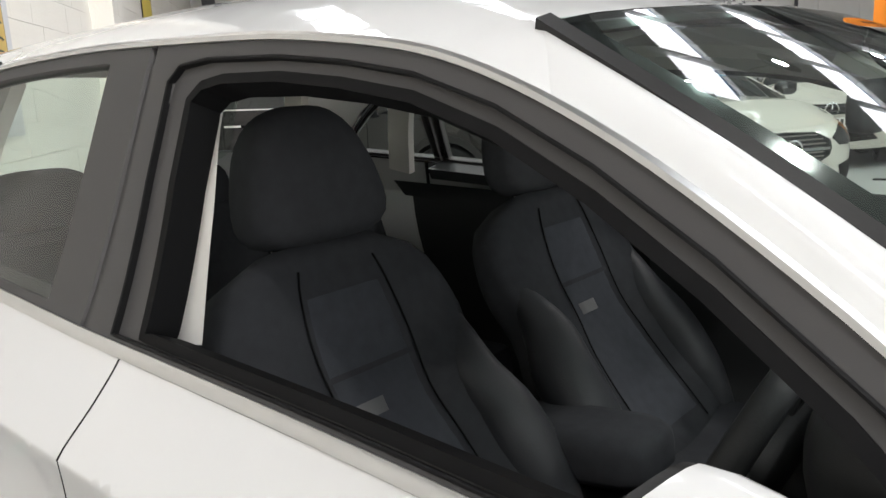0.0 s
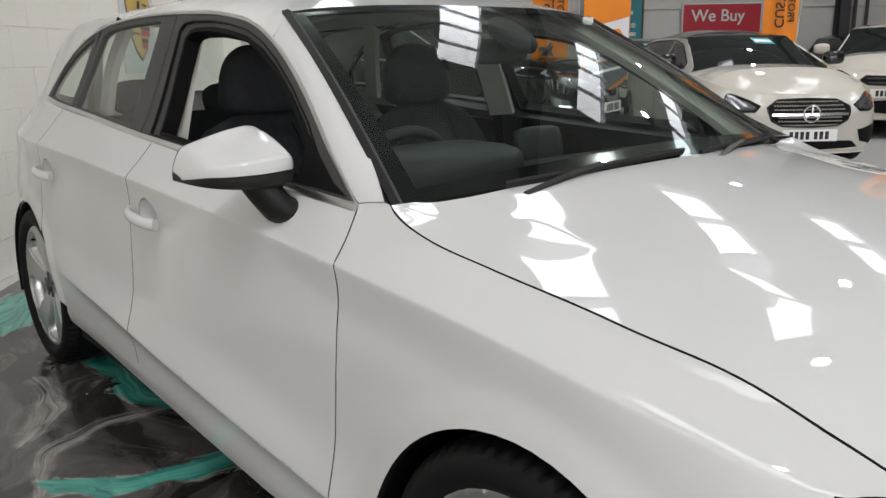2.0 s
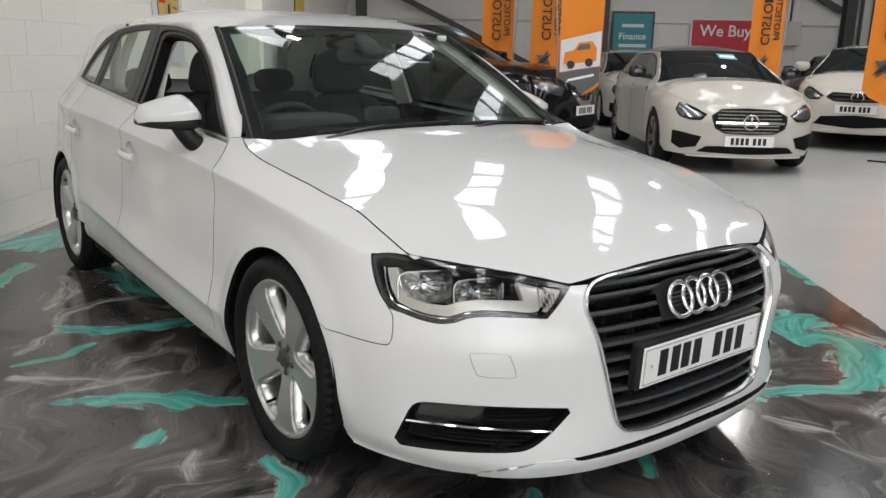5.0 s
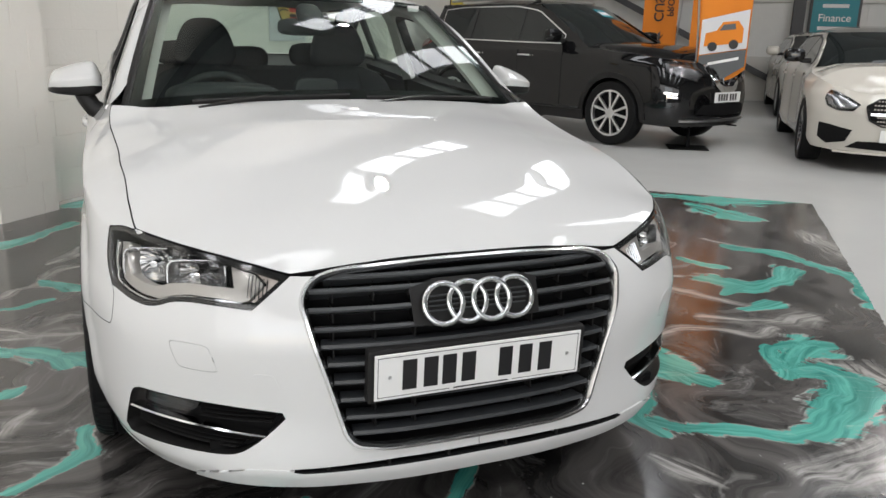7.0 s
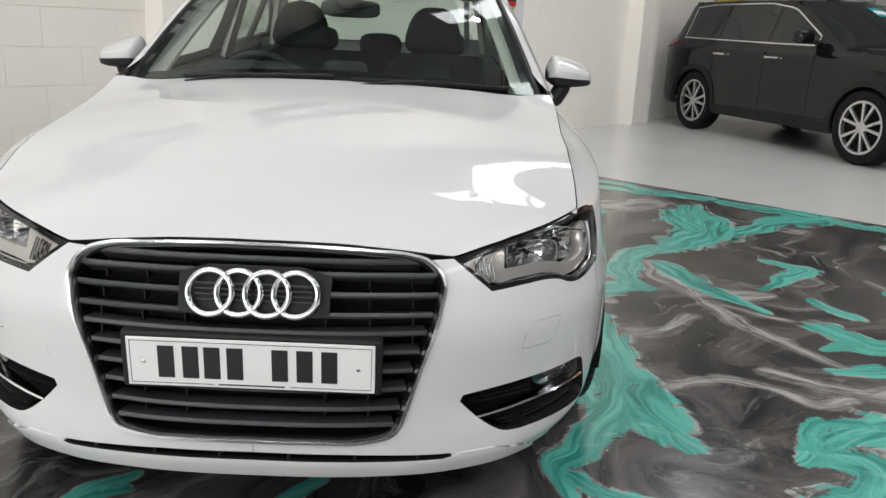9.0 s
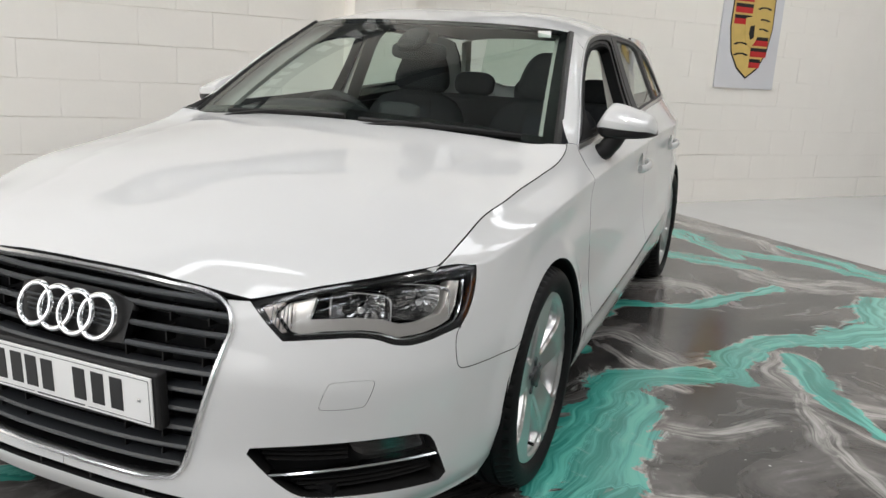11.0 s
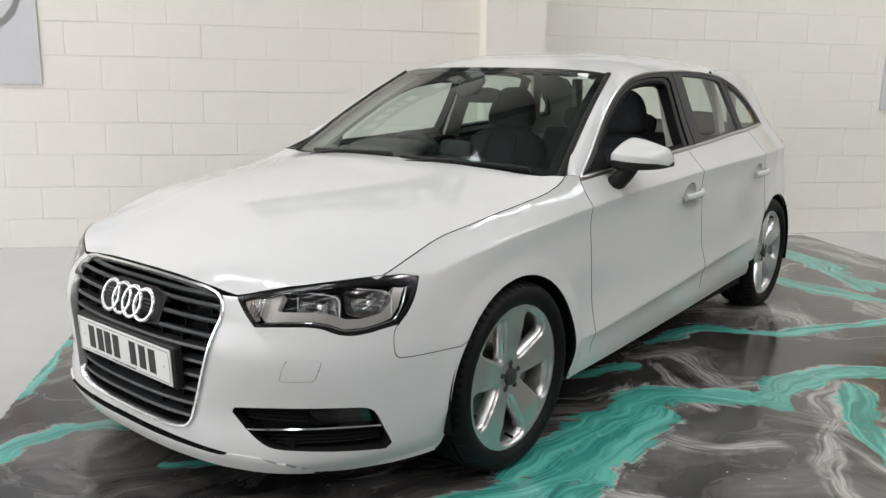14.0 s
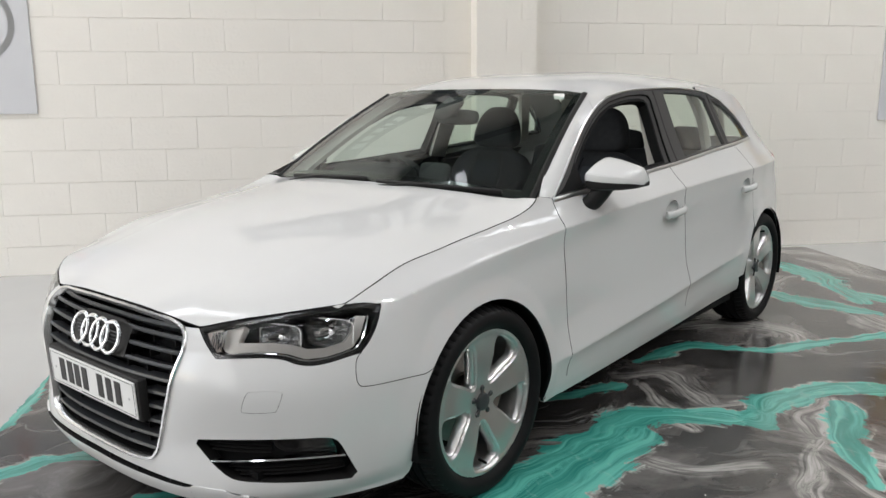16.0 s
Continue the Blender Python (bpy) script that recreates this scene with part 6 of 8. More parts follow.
pour(TEAL_RUNS, (-4.23, 3.88, 0.021), (-4.50, 3.93, 0.047), (-4.78, 3.93, 0.052), (-4.78, 3.76, 0.034))
pour(TEAL_RUNS, (-2.69, 4.54, 0.033), (-2.90, 4.58, 0.061), (-3.11, 4.66, 0.089))
pour(TEAL_RUNS, (-4.26, 4.12, 0.025), (-4.17, 4.31, 0.046))
pour(TEAL_RUNS, (-3.67, 4.34, 0.018), (-3.85, 4.41, 0.053))
pour(TEAL_RUNS, (-1.14, 3.30, 0.019), (-1.26, 3.28, 0.028), (-1.39, 3.28, 0.018))
pour(TEAL_RUNS, (-1.51, 3.62, 0.024), (-1.61, 3.61, 0.032), (-1.73, 3.60, 0.018))
pour(TEAL_RUNS, (-2.22, 4.10, 0.035), (-2.19, 4.27, 0.043), (-2.20, 4.52, 0.033), (-2.41, 4.69, 0.079), (-2.69, 4.77, 0.082), (-2.88, 4.71, 0.072), (-2.79, 4.57, 0.055), (-3.02, 4.54, 0.040), (-3.16, 4.72, 0.043))
pour(TEAL_RUNS, (-2.62, 4.13, 0.052), (-2.51, 4.24, 0.024))
pour(TEAL_RUNS, (-6.18, 3.94, 0.060), (-6.14, 4.36, 0.142), (-6.28, 4.94, 0.027))
pour(TEAL_RUNS, (-3.89, 4.26, 0.063), (-3.87, 4.47, 0.086), (-4.23, 4.68, 0.072))
pour(TEAL_RUNS, (-4.64, 4.38, 0.044), (-4.54, 4.71, 0.049), (-4.23, 4.96, 0.036), (-3.74, 4.99, 0.047))
pour(TEAL_RUNS, (-3.45, 4.43, 0.041), (-3.60, 4.60, 0.065))
pour(TEAL_RUNS, (-1.86, 1.81, 0.043), (-1.90, 1.92, 0.056), (-1.85, 2.09, 0.039))
pour(TEAL_RUNS, (-1.19, 2.54, 0.029), (-1.31, 2.55, 0.039), (-1.50, 2.52, 0.027))
pour(TEAL_RUNS, (-3.00, 0.60, 0.047), (-3.24, 0.61, 0.051), (-3.60, 0.55, 0.049))
pour(TEAL_RUNS, (-2.58, 1.25, 0.035), (-2.56, 1.48, 0.044))
pour(TEAL_RUNS, (-1.60, 2.08, 0.040), (-1.64, 2.08, 0.018))
pour(TEAL_RUNS, (-2.55, 1.31, 0.028), (-2.58, 1.53, 0.042), (-2.66, 1.71, 0.050), (-2.76, 1.85, 0.031))
pour(TEAL_RUNS, (-1.84, 1.63, 0.021), (-1.88, 1.78, 0.034), (-1.87, 1.95, 0.037), (-1.91, 2.10, 0.042), (-1.95, 2.31, 0.030))
pour(TEAL_RUNS, (-2.13, 1.33, 0.019), (-2.21, 1.44, 0.017), (-2.32, 1.49, 0.024), (-2.40, 1.52, 0.019))
pour(TEAL_RUNS, (-3.56, 1.07, 0.060), (-3.25, 1.34, 0.071), (-3.09, 1.52, 0.047))
pour(TEAL_RUNS, (-4.04, 0.39, 0.109), (-4.48, 0.32, 0.093))
pour(PEARL_RUNS, (-3.50, 2.85, 0.039), (-3.73, 2.85, 0.059), (-3.76, 3.08, 0.062), (-3.77, 3.24, 0.049), (-3.94, 3.28, 0.033), (-4.14, 3.34, 0.025))
pour(PEARL_RUNS, (-3.53, 2.99, 0.027), (-3.55, 3.23, 0.040), (-3.54, 3.44, 0.028))
pour(PEARL_RUNS, (-4.31, 3.37, 0.034), (-4.03, 3.66, 0.041), (-3.82, 3.82, 0.042), (-3.64, 4.04, 0.030))
pour(PEARL_RUNS, (-3.92, 3.72, 0.026), (-3.89, 3.92, 0.029), (-3.88, 4.12, 0.030))
pour(PEARL_RUNS, (-4.13, 2.15, 0.085), (-4.45, 2.13, 0.118), (-4.66, 2.36, 0.098), (-4.59, 2.56, 0.039))
pour(PEARL_RUNS, (-6.02, 0.30, 0.128), (-6.28, 0.54, 0.143), (-6.28, 0.99, 0.089))
pour(PEARL_RUNS, (-5.32, 2.03, 0.119), (-5.33, 2.44, 0.150), (-5.67, 2.58, 0.116))
pour(PEARL_RUNS, (-4.28, 3.33, 0.051), (-4.04, 3.60, 0.074), (-4.04, 3.79, 0.070), (-4.18, 3.93, 0.031))
pour(PEARL_RUNS, (-3.81, 3.88, 0.022), (-3.61, 4.11, 0.037), (-3.57, 4.28, 0.035), (-3.53, 4.47, 0.025))
pour(PEARL_RUNS, (-2.84, 3.93, 0.022), (-2.99, 4.05, 0.033), (-3.10, 4.19, 0.033), (-3.11, 4.41, 0.030), (-3.24, 4.55, 0.021))
pour(PEARL_RUNS, (-5.65, 3.40, 0.078), (-5.65, 3.64, 0.074))
pour(PEARL_RUNS, (-3.25, 3.69, 0.037), (-3.38, 3.82, 0.044), (-3.63, 3.82, 0.033))
pour(PEARL_RUNS, (-1.97, 4.54, 0.047), (-2.10, 4.66, 0.071), (-2.23, 4.78, 0.078))
pour(PEARL_RUNS, (-2.92, 4.83, 0.087), (-2.78, 4.88, 0.080))
pour(PEARL_RUNS, (-1.93, 4.12, 0.020), (-1.86, 4.24, 0.033), (-1.82, 4.32, 0.018))
pour(PEARL_RUNS, (-5.19, 4.86, 0.083), (-4.66, 4.99, 0.084))
pour(PEARL_RUNS, (-1.38, 2.30, 0.027), (-1.52, 2.27, 0.025))
pour(PEARL_RUNS, (-3.25, 4.24, 0.028), (-3.26, 4.45, 0.046), (-3.48, 4.72, 0.041))
pour(PEARL_RUNS, (-2.47, 1.28, 0.020), (-2.77, 1.20, 0.032), (-2.96, 1.27, 0.031), (-3.06, 1.45, 0.023))
pour(PEARL_RUNS, (-2.29, 1.27, 0.015), (-2.47, 1.28, 0.020), (-2.53, 1.40, 0.014))
pour(PEARL_RUNS, (-2.04, 1.41, 0.025), (-2.06, 1.58, 0.030), (-2.08, 1.79, 0.029), (-2.16, 1.96, 0.021))
pour(PEARL_RUNS, (-1.90, 1.59, 0.018), (-2.00, 1.70, 0.023), (-2.05, 1.82, 0.019))
pour(PEARL_RUNS, (-2.84, 1.07, 0.021), (-3.11, 1.04, 0.039), (-3.35, 0.89, 0.034))
# runs hidden from most sides: under the car and along the far rim
pour(TEAL_RUNS, (-6.12, 1.70, 0.05), (-6.14, 2.62, 0.06), (-6.13, 3.30, 0.08), (-6.12, 3.9, 0.06), (-6.15, 4.6, 0.06))
pour(TEAL_RUNS, (-4.02, 0.18, 0.10), (-4.30, 0.30, 0.13), (-4.55, 0.48, 0.06))
pour(TEAL_RUNS, (-5.52, 2.83, 0.08), (-5.31, 3.02, 0.15), (-5.17, 3.19, 0.16), (-5.08, 3.32, 0.06))
pour(TEAL_RUNS, (-5.86, 4.14, 0.06), (-5.77, 4.26, 0.12), (-5.65, 4.39, 0.13), (-5.49, 4.51, 0.08))
pour(PEARL_RUNS, (-5.45, 1.1, 0.05), (-5.1, 1.45, 0.08), (-4.75, 1.60, 0.07), (-4.55, 1.85, 0.04))
pour(PEARL_RUNS, (-5.95, 0.6, 0.06), (-6.05, 1.0, 0.10), (-6.05, 1.5, 0.08), (-5.9, 2.0, 0.05))


def run_field(xy, runs):
    """How deep each point lies in the nearest run (1 on its middle line, 0 at its rim), and its place across and along it."""
    deep, across, along = np.full(len(xy), -1.0), np.zeros(len(xy)), np.zeros(len(xy))
    for k, nodes in enumerate(runs):
        q = np.array(nodes, float)
        q = spline(q, 14) if len(q) > 2 else np.linspace(q[0], q[1], 16)
        q[:, 2] = np.maximum(q[:, 2], 0.012)
        lo, hi = q[:, :2].min(0) - 0.45, q[:, :2].max(0) + 0.45
        near = np.nonzero(((xy > lo) & (xy < hi)).all(1))[0]
        t = np.gradient(q[:, :2], axis=0)
        t /= np.maximum(np.linalg.norm(t, axis=1), 1e-9)[:, None]
        run = np.concatenate([[0], np.cumsum(np.linalg.norm(np.diff(q[:, :2], axis=0), axis=1))])
        for part_of in np.array_split(near, max(1, len(near) // 20000)):
            d = xy[part_of][:, None] - q[None, :, :2]
            r = np.sqrt((d**2).sum(2))
            j = (r / q[None, :, 2]).argmin(1)
            i = np.arange(len(part_of))
            v = np.maximum(1 - r[i, j] / q[j, 2], -1)
            side = d[i, j, 1] * t[j, 0] - d[i, j, 0] * t[j, 1]
            ahead = (d[i, j] * t[j]).sum(1)
            won = v > deep[part_of]
            at = part_of[won]
            deep[at], across[at], along[at] = v[won], side[won] + 0.37 * k, run[j][won] + ahead[won] + 1.9 * k
    return deep, across, along


def resin_mat():
    """Poured resin: charcoal with drifting smoke, pearl veils and teal runs streaked along their flow; glossy."""
    m = bpy.data.materials.new("marbled_resin")
    m.use_nodes = True
    n, l = m.node_tree.nodes, m.node_tree.links
    b = n["Principled BSDF"]
    b.inputs["Roughness"].default_value = 0.2
    b.inputs["Coat Weight"].default_value = 0.14
    b.inputs["Coat Roughness"].default_value = 0.09
    tc = n.new("ShaderNodeTexCoord").outputs["Object"]

    def noise_of(vec, scale, detail=6, rough=0.55, warp=0.0, out="Fac"):
        t = n.new("ShaderNodeTexNoise")
        for key, v in (("Scale", scale), ("Detail", detail), ("Roughness", rough), ("Distortion", warp)):
            t.inputs[key].default_value = v
        l.new(vec, t.inputs["Vector"])
        return t.outputs[out]

    def math_of(op, *vals):
        x = n.new("ShaderNodeMath")
        x.operation = op
        for k, v in enumerate(vals):
            if isinstance(v, (int, float)):
                x.inputs[k].default_value = v
            else:
                l.new(v, x.inputs[k])
        return x.outputs[0]

    def step_of(v, lo, hi, to=1.0):
        x = n.new("ShaderNodeMapRange")
        x.interpolation_type = "SMOOTHSTEP"
        l.new(v, x.inputs["Value"])
        x.inputs["From Min"].default_value, x.inputs["From Max"].default_value, x.inputs["To Max"].default_value = lo, hi, to
        return x.outputs[0]

    def mix_of(fac, a, c):
        x = n.new("ShaderNodeMix")
        x.data_type = "RGBA"
        l.new(fac, x.inputs["Factor"])
        for key, v in (("A", a), ("B", c)):
            if isinstance(v, tuple):
                x.inputs[key].default_value = (*v, 1)
            else:
                l.new(v, x.inputs[key])
        return x.outputs["Result"]

    def field(name):
        at = n.new("ShaderNodeAttribute")
        at.attribute_name = name
        sep = n.new("ShaderNodeSeparateXYZ")
        l.new(at.outputs["Vector"], sep.inputs[0])
        return sep.outputs

    def streaks(f, fine, slow, warp):
        c = n.new("ShaderNodeCombineXYZ")
        l.new(math_of("MULTIPLY", f[1], fine), c.inputs[0])
        l.new(math_of("MULTIPLY", f[2], slow), c.inputs[1])
        return noise_of(c.outputs[0], 1.0, 7, 0.6, warp)

    # smoke drawn out one way, then folded
    fold = n.new("ShaderNodeVectorMath")
    fold.operation = "MULTIPLY_ADD"
    l.new(noise_of(tc, 0.75, 3, 0.5, 0.5, "Color"), fold.inputs[0])
    fold.inputs[1].default_value = (1.9, 1.9, 0)
    l.new(tc, fold.inputs[2])
    drawn = n.new("ShaderNodeMapping")
    drawn.inputs["Scale"].default_value = (0.75, 2.0, 1)
    l.new(fold.outputs[0], drawn.inputs["Vector"])
    smoke = noise_of(drawn.outputs[0], 1.7, 10, 0.66, 0.9)
    colour = mix_of(step_of(smoke, 0.36, 0.66), (0.018, 0.0175, 0.0175), (0.118, 0.110, 0.105))
    veil = math_of("MULTIPLY", step_of(noise_of(drawn.outputs[0], 3.1, 10, 0.72, 1.4), 0.51, 0.74), step_of(noise_of(tc, 0.9, 3), 0.40, 0.58))
    colour = mix_of(math_of("MULTIPLY", veil, 0.75), colour, (0.40, 0.39, 0.375))
    # pearl veils
    edge = noise_of(fold.outputs[0], 5.5, 9, 0.65, 1.2)
    fine = noise_of(tc, 26.0, 4, 0.6, 0.6)
    pearl = field("pearl")
    depth = math_of("ADD", pearl[0], math_of("ADD", math_of("MULTIPLY_ADD", edge, 2.6, -1.3), math_of("MULTIPLY_ADD", fine, 0.5, -0.25)))
    lines = streaks(pearl, 34.0, 2.6, 1.2)
    share = math_of("MULTIPLY", step_of(depth, -0.85, 0.75), step_of(lines, 0.32, 0.66))
    colour = mix_of(math_of("MULTIPLY", share, 0.82), colour, (0.50, 0.48, 0.455))
    # teal runs with a pale rim and streaks along the flow
    teal = field("teal")
    depth = math_of("ADD", teal[0], math_of("ADD", math_of("MULTIPLY_ADD", edge, 3.0, -1.45), math_of("MULTIPLY_ADD", fine, 0.36, -0.18)))
    lines = streaks(teal, 24.0, 1.6, 1.0)
    rim = math_of("MULTIPLY", math_of("MULTIPLY", step_of(depth, -0.42, -0.10), math_of("SUBTRACT", 1.0, step_of(depth, -0.05, 0.16))), step_of(lines, 0.44, 0.62, 0.8))
    colour = mix_of(rim, colour, (0.46, 0.48, 0.45))
    shade = mix_of(step_of(lines, 0.34, 0.66), (0.030, 0.225, 0.190), (0.125, 0.490, 0.410))
    shade = mix_of(step_of(noise_of(fold.outputs[0], 9.0, 8, 0.7, 1.5), 0.56, 0.78, 0.65), shade, (0.33, 0.58, 0.52))
    colour = mix_of(math_of("MULTIPLY", step_of(depth, -0.10, 0.07), step_of(lines, 0.20, 0.36)), colour, shade)
    # a few pale specks
    dots = n.new("ShaderNodeTexVoronoi")
    dots.inputs["Scale"].default_value = 13.0
    l.new(tc, dots.inputs["Vector"])
    spot = math_of("MULTIPLY", math_of("LESS_THAN", dots.outputs["Distance"], 0.045), step_of(noise_of(tc, 1.6, 2), 0.52, 0.60))
    colour = mix_of(spot, colour, (0.62, 0.61, 0.58))
    l.new(colour, b.inputs["Base Color"])
    l.new(math_of("MULTIPLY_ADD", noise_of(tc, 4.0, 6), 0.16, 0.10), b.inputs["Roughness"])
    return m


def resin_sheet():
    """A thin sheet on a fine grid that carries the runs as fields."""
    nx, ny = 361, 327
    xs, ys = np.linspace(-6.29, -0.88, nx), np.linspace(0.10, 5.0, ny)
    gx, gy = np.meshgrid(xs, ys)
    flat_xy = np.stack([gx.ravel(), gy.ravel()], -1)
    bend = np.array([tuple(noise.noise_vector(Vector((x * 2.6, y * 2.6, 3.0))) * 0.075 + noise.noise_vector(Vector((x * 7.5, y * 7.5, 9.0))) * 0.030)[:2] for x, y in flat_xy])
    rnd = np.random.RandomState(4)
    pts = np.column_stack([flat_xy, np.full(len(flat_xy), 0.004)])
    for row in (slice(0, nx), slice((ny - 1) * nx, ny * nx), slice(0, None, nx), slice(nx - 1, None, nx)):
        pts[row, :2] += rnd.uniform(-0.006, 0.006, pts[row, :2].shape)
    i = (np.arange(ny - 1)[:, None] * nx + np.arange(nx - 1)[None]).ravel()
    quads = np.stack([i, i + 1, i + nx + 1, i + nx], -1)
    ring = np.concatenate([np.arange(nx), np.arange(1, ny) * nx + nx - 1, (ny - 1) * nx + np.arange(nx - 2, -1, -1), np.arange(ny - 2, 0, -1) * nx])
    low = pts[ring] - [0, 0, 0.012]
    k = len(pts) + np.arange(len(ring))
    skirt = np.stack([ring, k, np.roll(k, -1), np.roll(ring, -1)], -1)
    faces = np.vstack([quads, skirt])
    verts = np.vstack([pts, low])
    me = bpy.data.meshes.new("resin_floor")
    me.from_pydata(verts, [], faces.tolist())
    me.materials.append(resin_mat())
    for name, runs in (("teal", TEAL_RUNS), ("pearl", PEARL_RUNS)):
        f = np.stack(run_field(flat_xy + bend, runs), -1)
        f = np.vstack([f, f[ring]]).astype(np.float32)
        me.attributes.new(name, "FLOAT_VECTOR", "POINT").data.foreach_set("vector", f.ravel())
    me.update()
    return me


resin = tagged(new("resin_floor", resin_sheet()), "charcoal, white and teal marbled resin floor panel", "floor", kind="structure")
resin.matrix_basis = HALL


# ---- on the walls ----
def flat(points, y0, y1, material, name="plate"):
    """A flat shape on the block wall: outline (x, z), from y0 to y1 out of the wall."""
    bm = bmesh.new()
    a = [bm.verts.new((x, y1, z)) for x, z in points]
    b = [bm.verts.new((x, y0, z)) for x, z in points]
    bm.faces.new(a)
    bm.faces.new(b[::-1])
    for i in range(len(a)):
        j = (i + 1) % len(a)
        bm.faces.new((a[i], b[i], b[j], a[j]))
    bmesh.ops.recalc_face_normals(bm, faces=bm.faces)
    return bm


def rect(x0, x1, z0, z1):
    return [(x0, z0), (x1, z0), (x1, z1), (x0, z1)]


def crest_poster(xc, z0, z1, half_w):
    p = tagged(part("crest_poster", flat(rect(xc - half_w, xc + half_w, z0, z1), 0.004, 0.016, POSTER_WHITE), POSTER_WHITE, m=HALL), "pale board with a gold, red and black shield", "poster")
    shield = lambda k: [(xc + x * k * half_w, (z0 + z1) / 2 + 0.02 + z * k * (z1 - z0) / 2) for x, z in ((-0.70, 0.78), (-0.35, 0.86), (0.0, 0.80), (0.35, 0.86), (0.70, 0.78), (0.72, 0.1), (0.60, -0.38), (0.34, -0.68), (0.0, -0.86), (-0.34, -0.68), (-0.60, -0.38), (-0.72, 0.1))]
    part("shield", flat(shield(1.0), 0.016, 0.019, POSTER_BLACK), POSTER_BLACK, p)
    part("shield_field", flat(shield(0.95), 0.019, 0.021, GOLD), GOLD, p)
    h = (z1 - z0)
    zc = (z0 + z1) / 2
    for sx_, sz in ((-1, 1), (1, -1)):
        for k in range(3):
            x0 = xc + (0.05 if sx_ < 0 else -0.60) * half_w
            x1 = xc + (0.62 if sx_ < 0 else -0.05) * half_w
            za = zc + (0.10 + 0.105 * k if sz > 0 else -0.30 + 0.105 * k - (0.0 if k else 0.0)) * h
            if sz < 0 and k == 0:
                x0 = xc - 0.42 * half_w
            part("red_bar", flat(rect(x0, x1, za, za + 0.052 * h), 0.021, 0.0225, POSTER_RED), POSTER_RED, p)
            part("black_bar", flat(rect(x0, x1, za + 0.052 * h, za + 0.085 * h), 0.021, 0.0225, POSTER_BLACK), POSTER_BLACK, p)
    for qx, qz in ((-0.36, 0.24), (-0.36, 0.13), (0.30, -0.10), (0.26, -0.20), (-0.34, 0.04)):
        arc = [(xc + qx * half_w + 0.10 * math.cos(a) * r, zc + qz * h + 0.035 * math.sin(a) * r) for a, r in [(0.3 + 0.3 * i, 1.0) for i in range(9)] + [(2.7 - 0.3 * i, 0.62) for i in range(9)]]
        part("antler", flat(arc, 0.021, 0.0225, POSTER_BLACK), POSTER_BLACK, p)
    part("heart_shield", flat([(xc + x * 0.24 * half_w, zc + 0.03 + z * 0.13 * h) for x, z in ((-1, 1), (0, 1.15), (1, 1), (1, -0.1), (0.5, -0.8), (0, -1.1), (-0.5, -0.8), (-1, -0.1))], 0.0225, 0.025, GOLD), GOLD, p)
    part("heart_mark", flat([(xc + x * 0.12 * half_w, zc + 0.03 + z * 0.07 * h) for x, z in ((-0.6, 1), (0.6, 0.8), (0.8, -0.2), (0.2, -1), (-0.7, -0.7))], 0.025, 0.026, POSTER_BLACK), POSTER_BLACK, p)
    return p


crest_poster(-7.33, 1.07, 2.02, 0.375)
# board with a silver ring and a red bar
pb = tagged(part("ring_poster", flat(rect(-0.245, 1.05, 1.175, 2.15), 0.004, 0.014, POSTER_WHITE), POSTER_WHITE, m=HALL), "pale board with grey rings and a red bar", "poster")
for xc in (0.12, 0.40, 0.68):
    ring = [(xc + 0.27 * math.cos(a), 1.80 + 0.27 * math.sin(a)) for a in np.linspace(0, 2 * math.pi, 49)] + [(xc + 0.23 * math.cos(a), 1.80 + 0.23 * math.sin(a)) for a in np.linspace(2 * math.pi, 0, 49)]
    bm = bmesh.new()
    o_, i_ = ring[:49], ring[49:][::-1]
    vo, vi = [bm.verts.new((x, 0.017, z)) for x, z in o_], [bm.verts.new((x, 0.017, z)) for x, z in i_]
    for k in range(48):
        bm.faces.new((vo[k], vo[k + 1], vi[k + 1], vi[k]))
    part("grey_ring", bm, DULLCHROME, pb)
part("red_bar", flat(rect(0.03, 0.14, 1.27, 1.43), 0.014, 0.017, POSTER_RED), POSTER_RED, pb)
# yellow board further along
yb = tagged(part("yellow_poster", flat(rect(-13.45, -12.75, 1.62, 2.6), 0.004, 0.016, POSTER_BLACK), POSTER_BLACK, m=HALL), "yellow board with a dark edge on the block wall", "poster")
part("yellow_field", flat(rect(-13.42, -12.78, 1.65, 2.57), 0.016, 0.018, POSTER_YELLOW), POSTER_YELLOW, yb)
# long grey name board high on the block wall, its writing as plain bars
nb = tagged(part("name_board", flat(rect(-6.3, -1.1, 2.55, 3.15), 0.004, 0.03, SIGN_GREY), SIGN_GREY, m=HALL), "long grey name board with white bars for letters", "sign")
xx = -1.35
rnd = random.Random(8)
for word in (5, 8, 6):
    for k in range(word):
        w = rnd.choice((0.07, 0.12, 0.14, 0.14))
        part("letter_bar", flat(rect(xx - w, xx, 2.72, 2.72 + rnd.choice((0.22, 0.30))), 0.03, 0.034, SIGN_WHITE), SIGN_WHITE, nb)
        xx -= w + 0.07
    xx -= 0.22


# ---- far wall: sheets, rails, column, signs ----
def on_west(y0, y1, z0, z1, d0, d1):
    return (X0 + d0, X0 + d1, y0, y1, z0, z1)


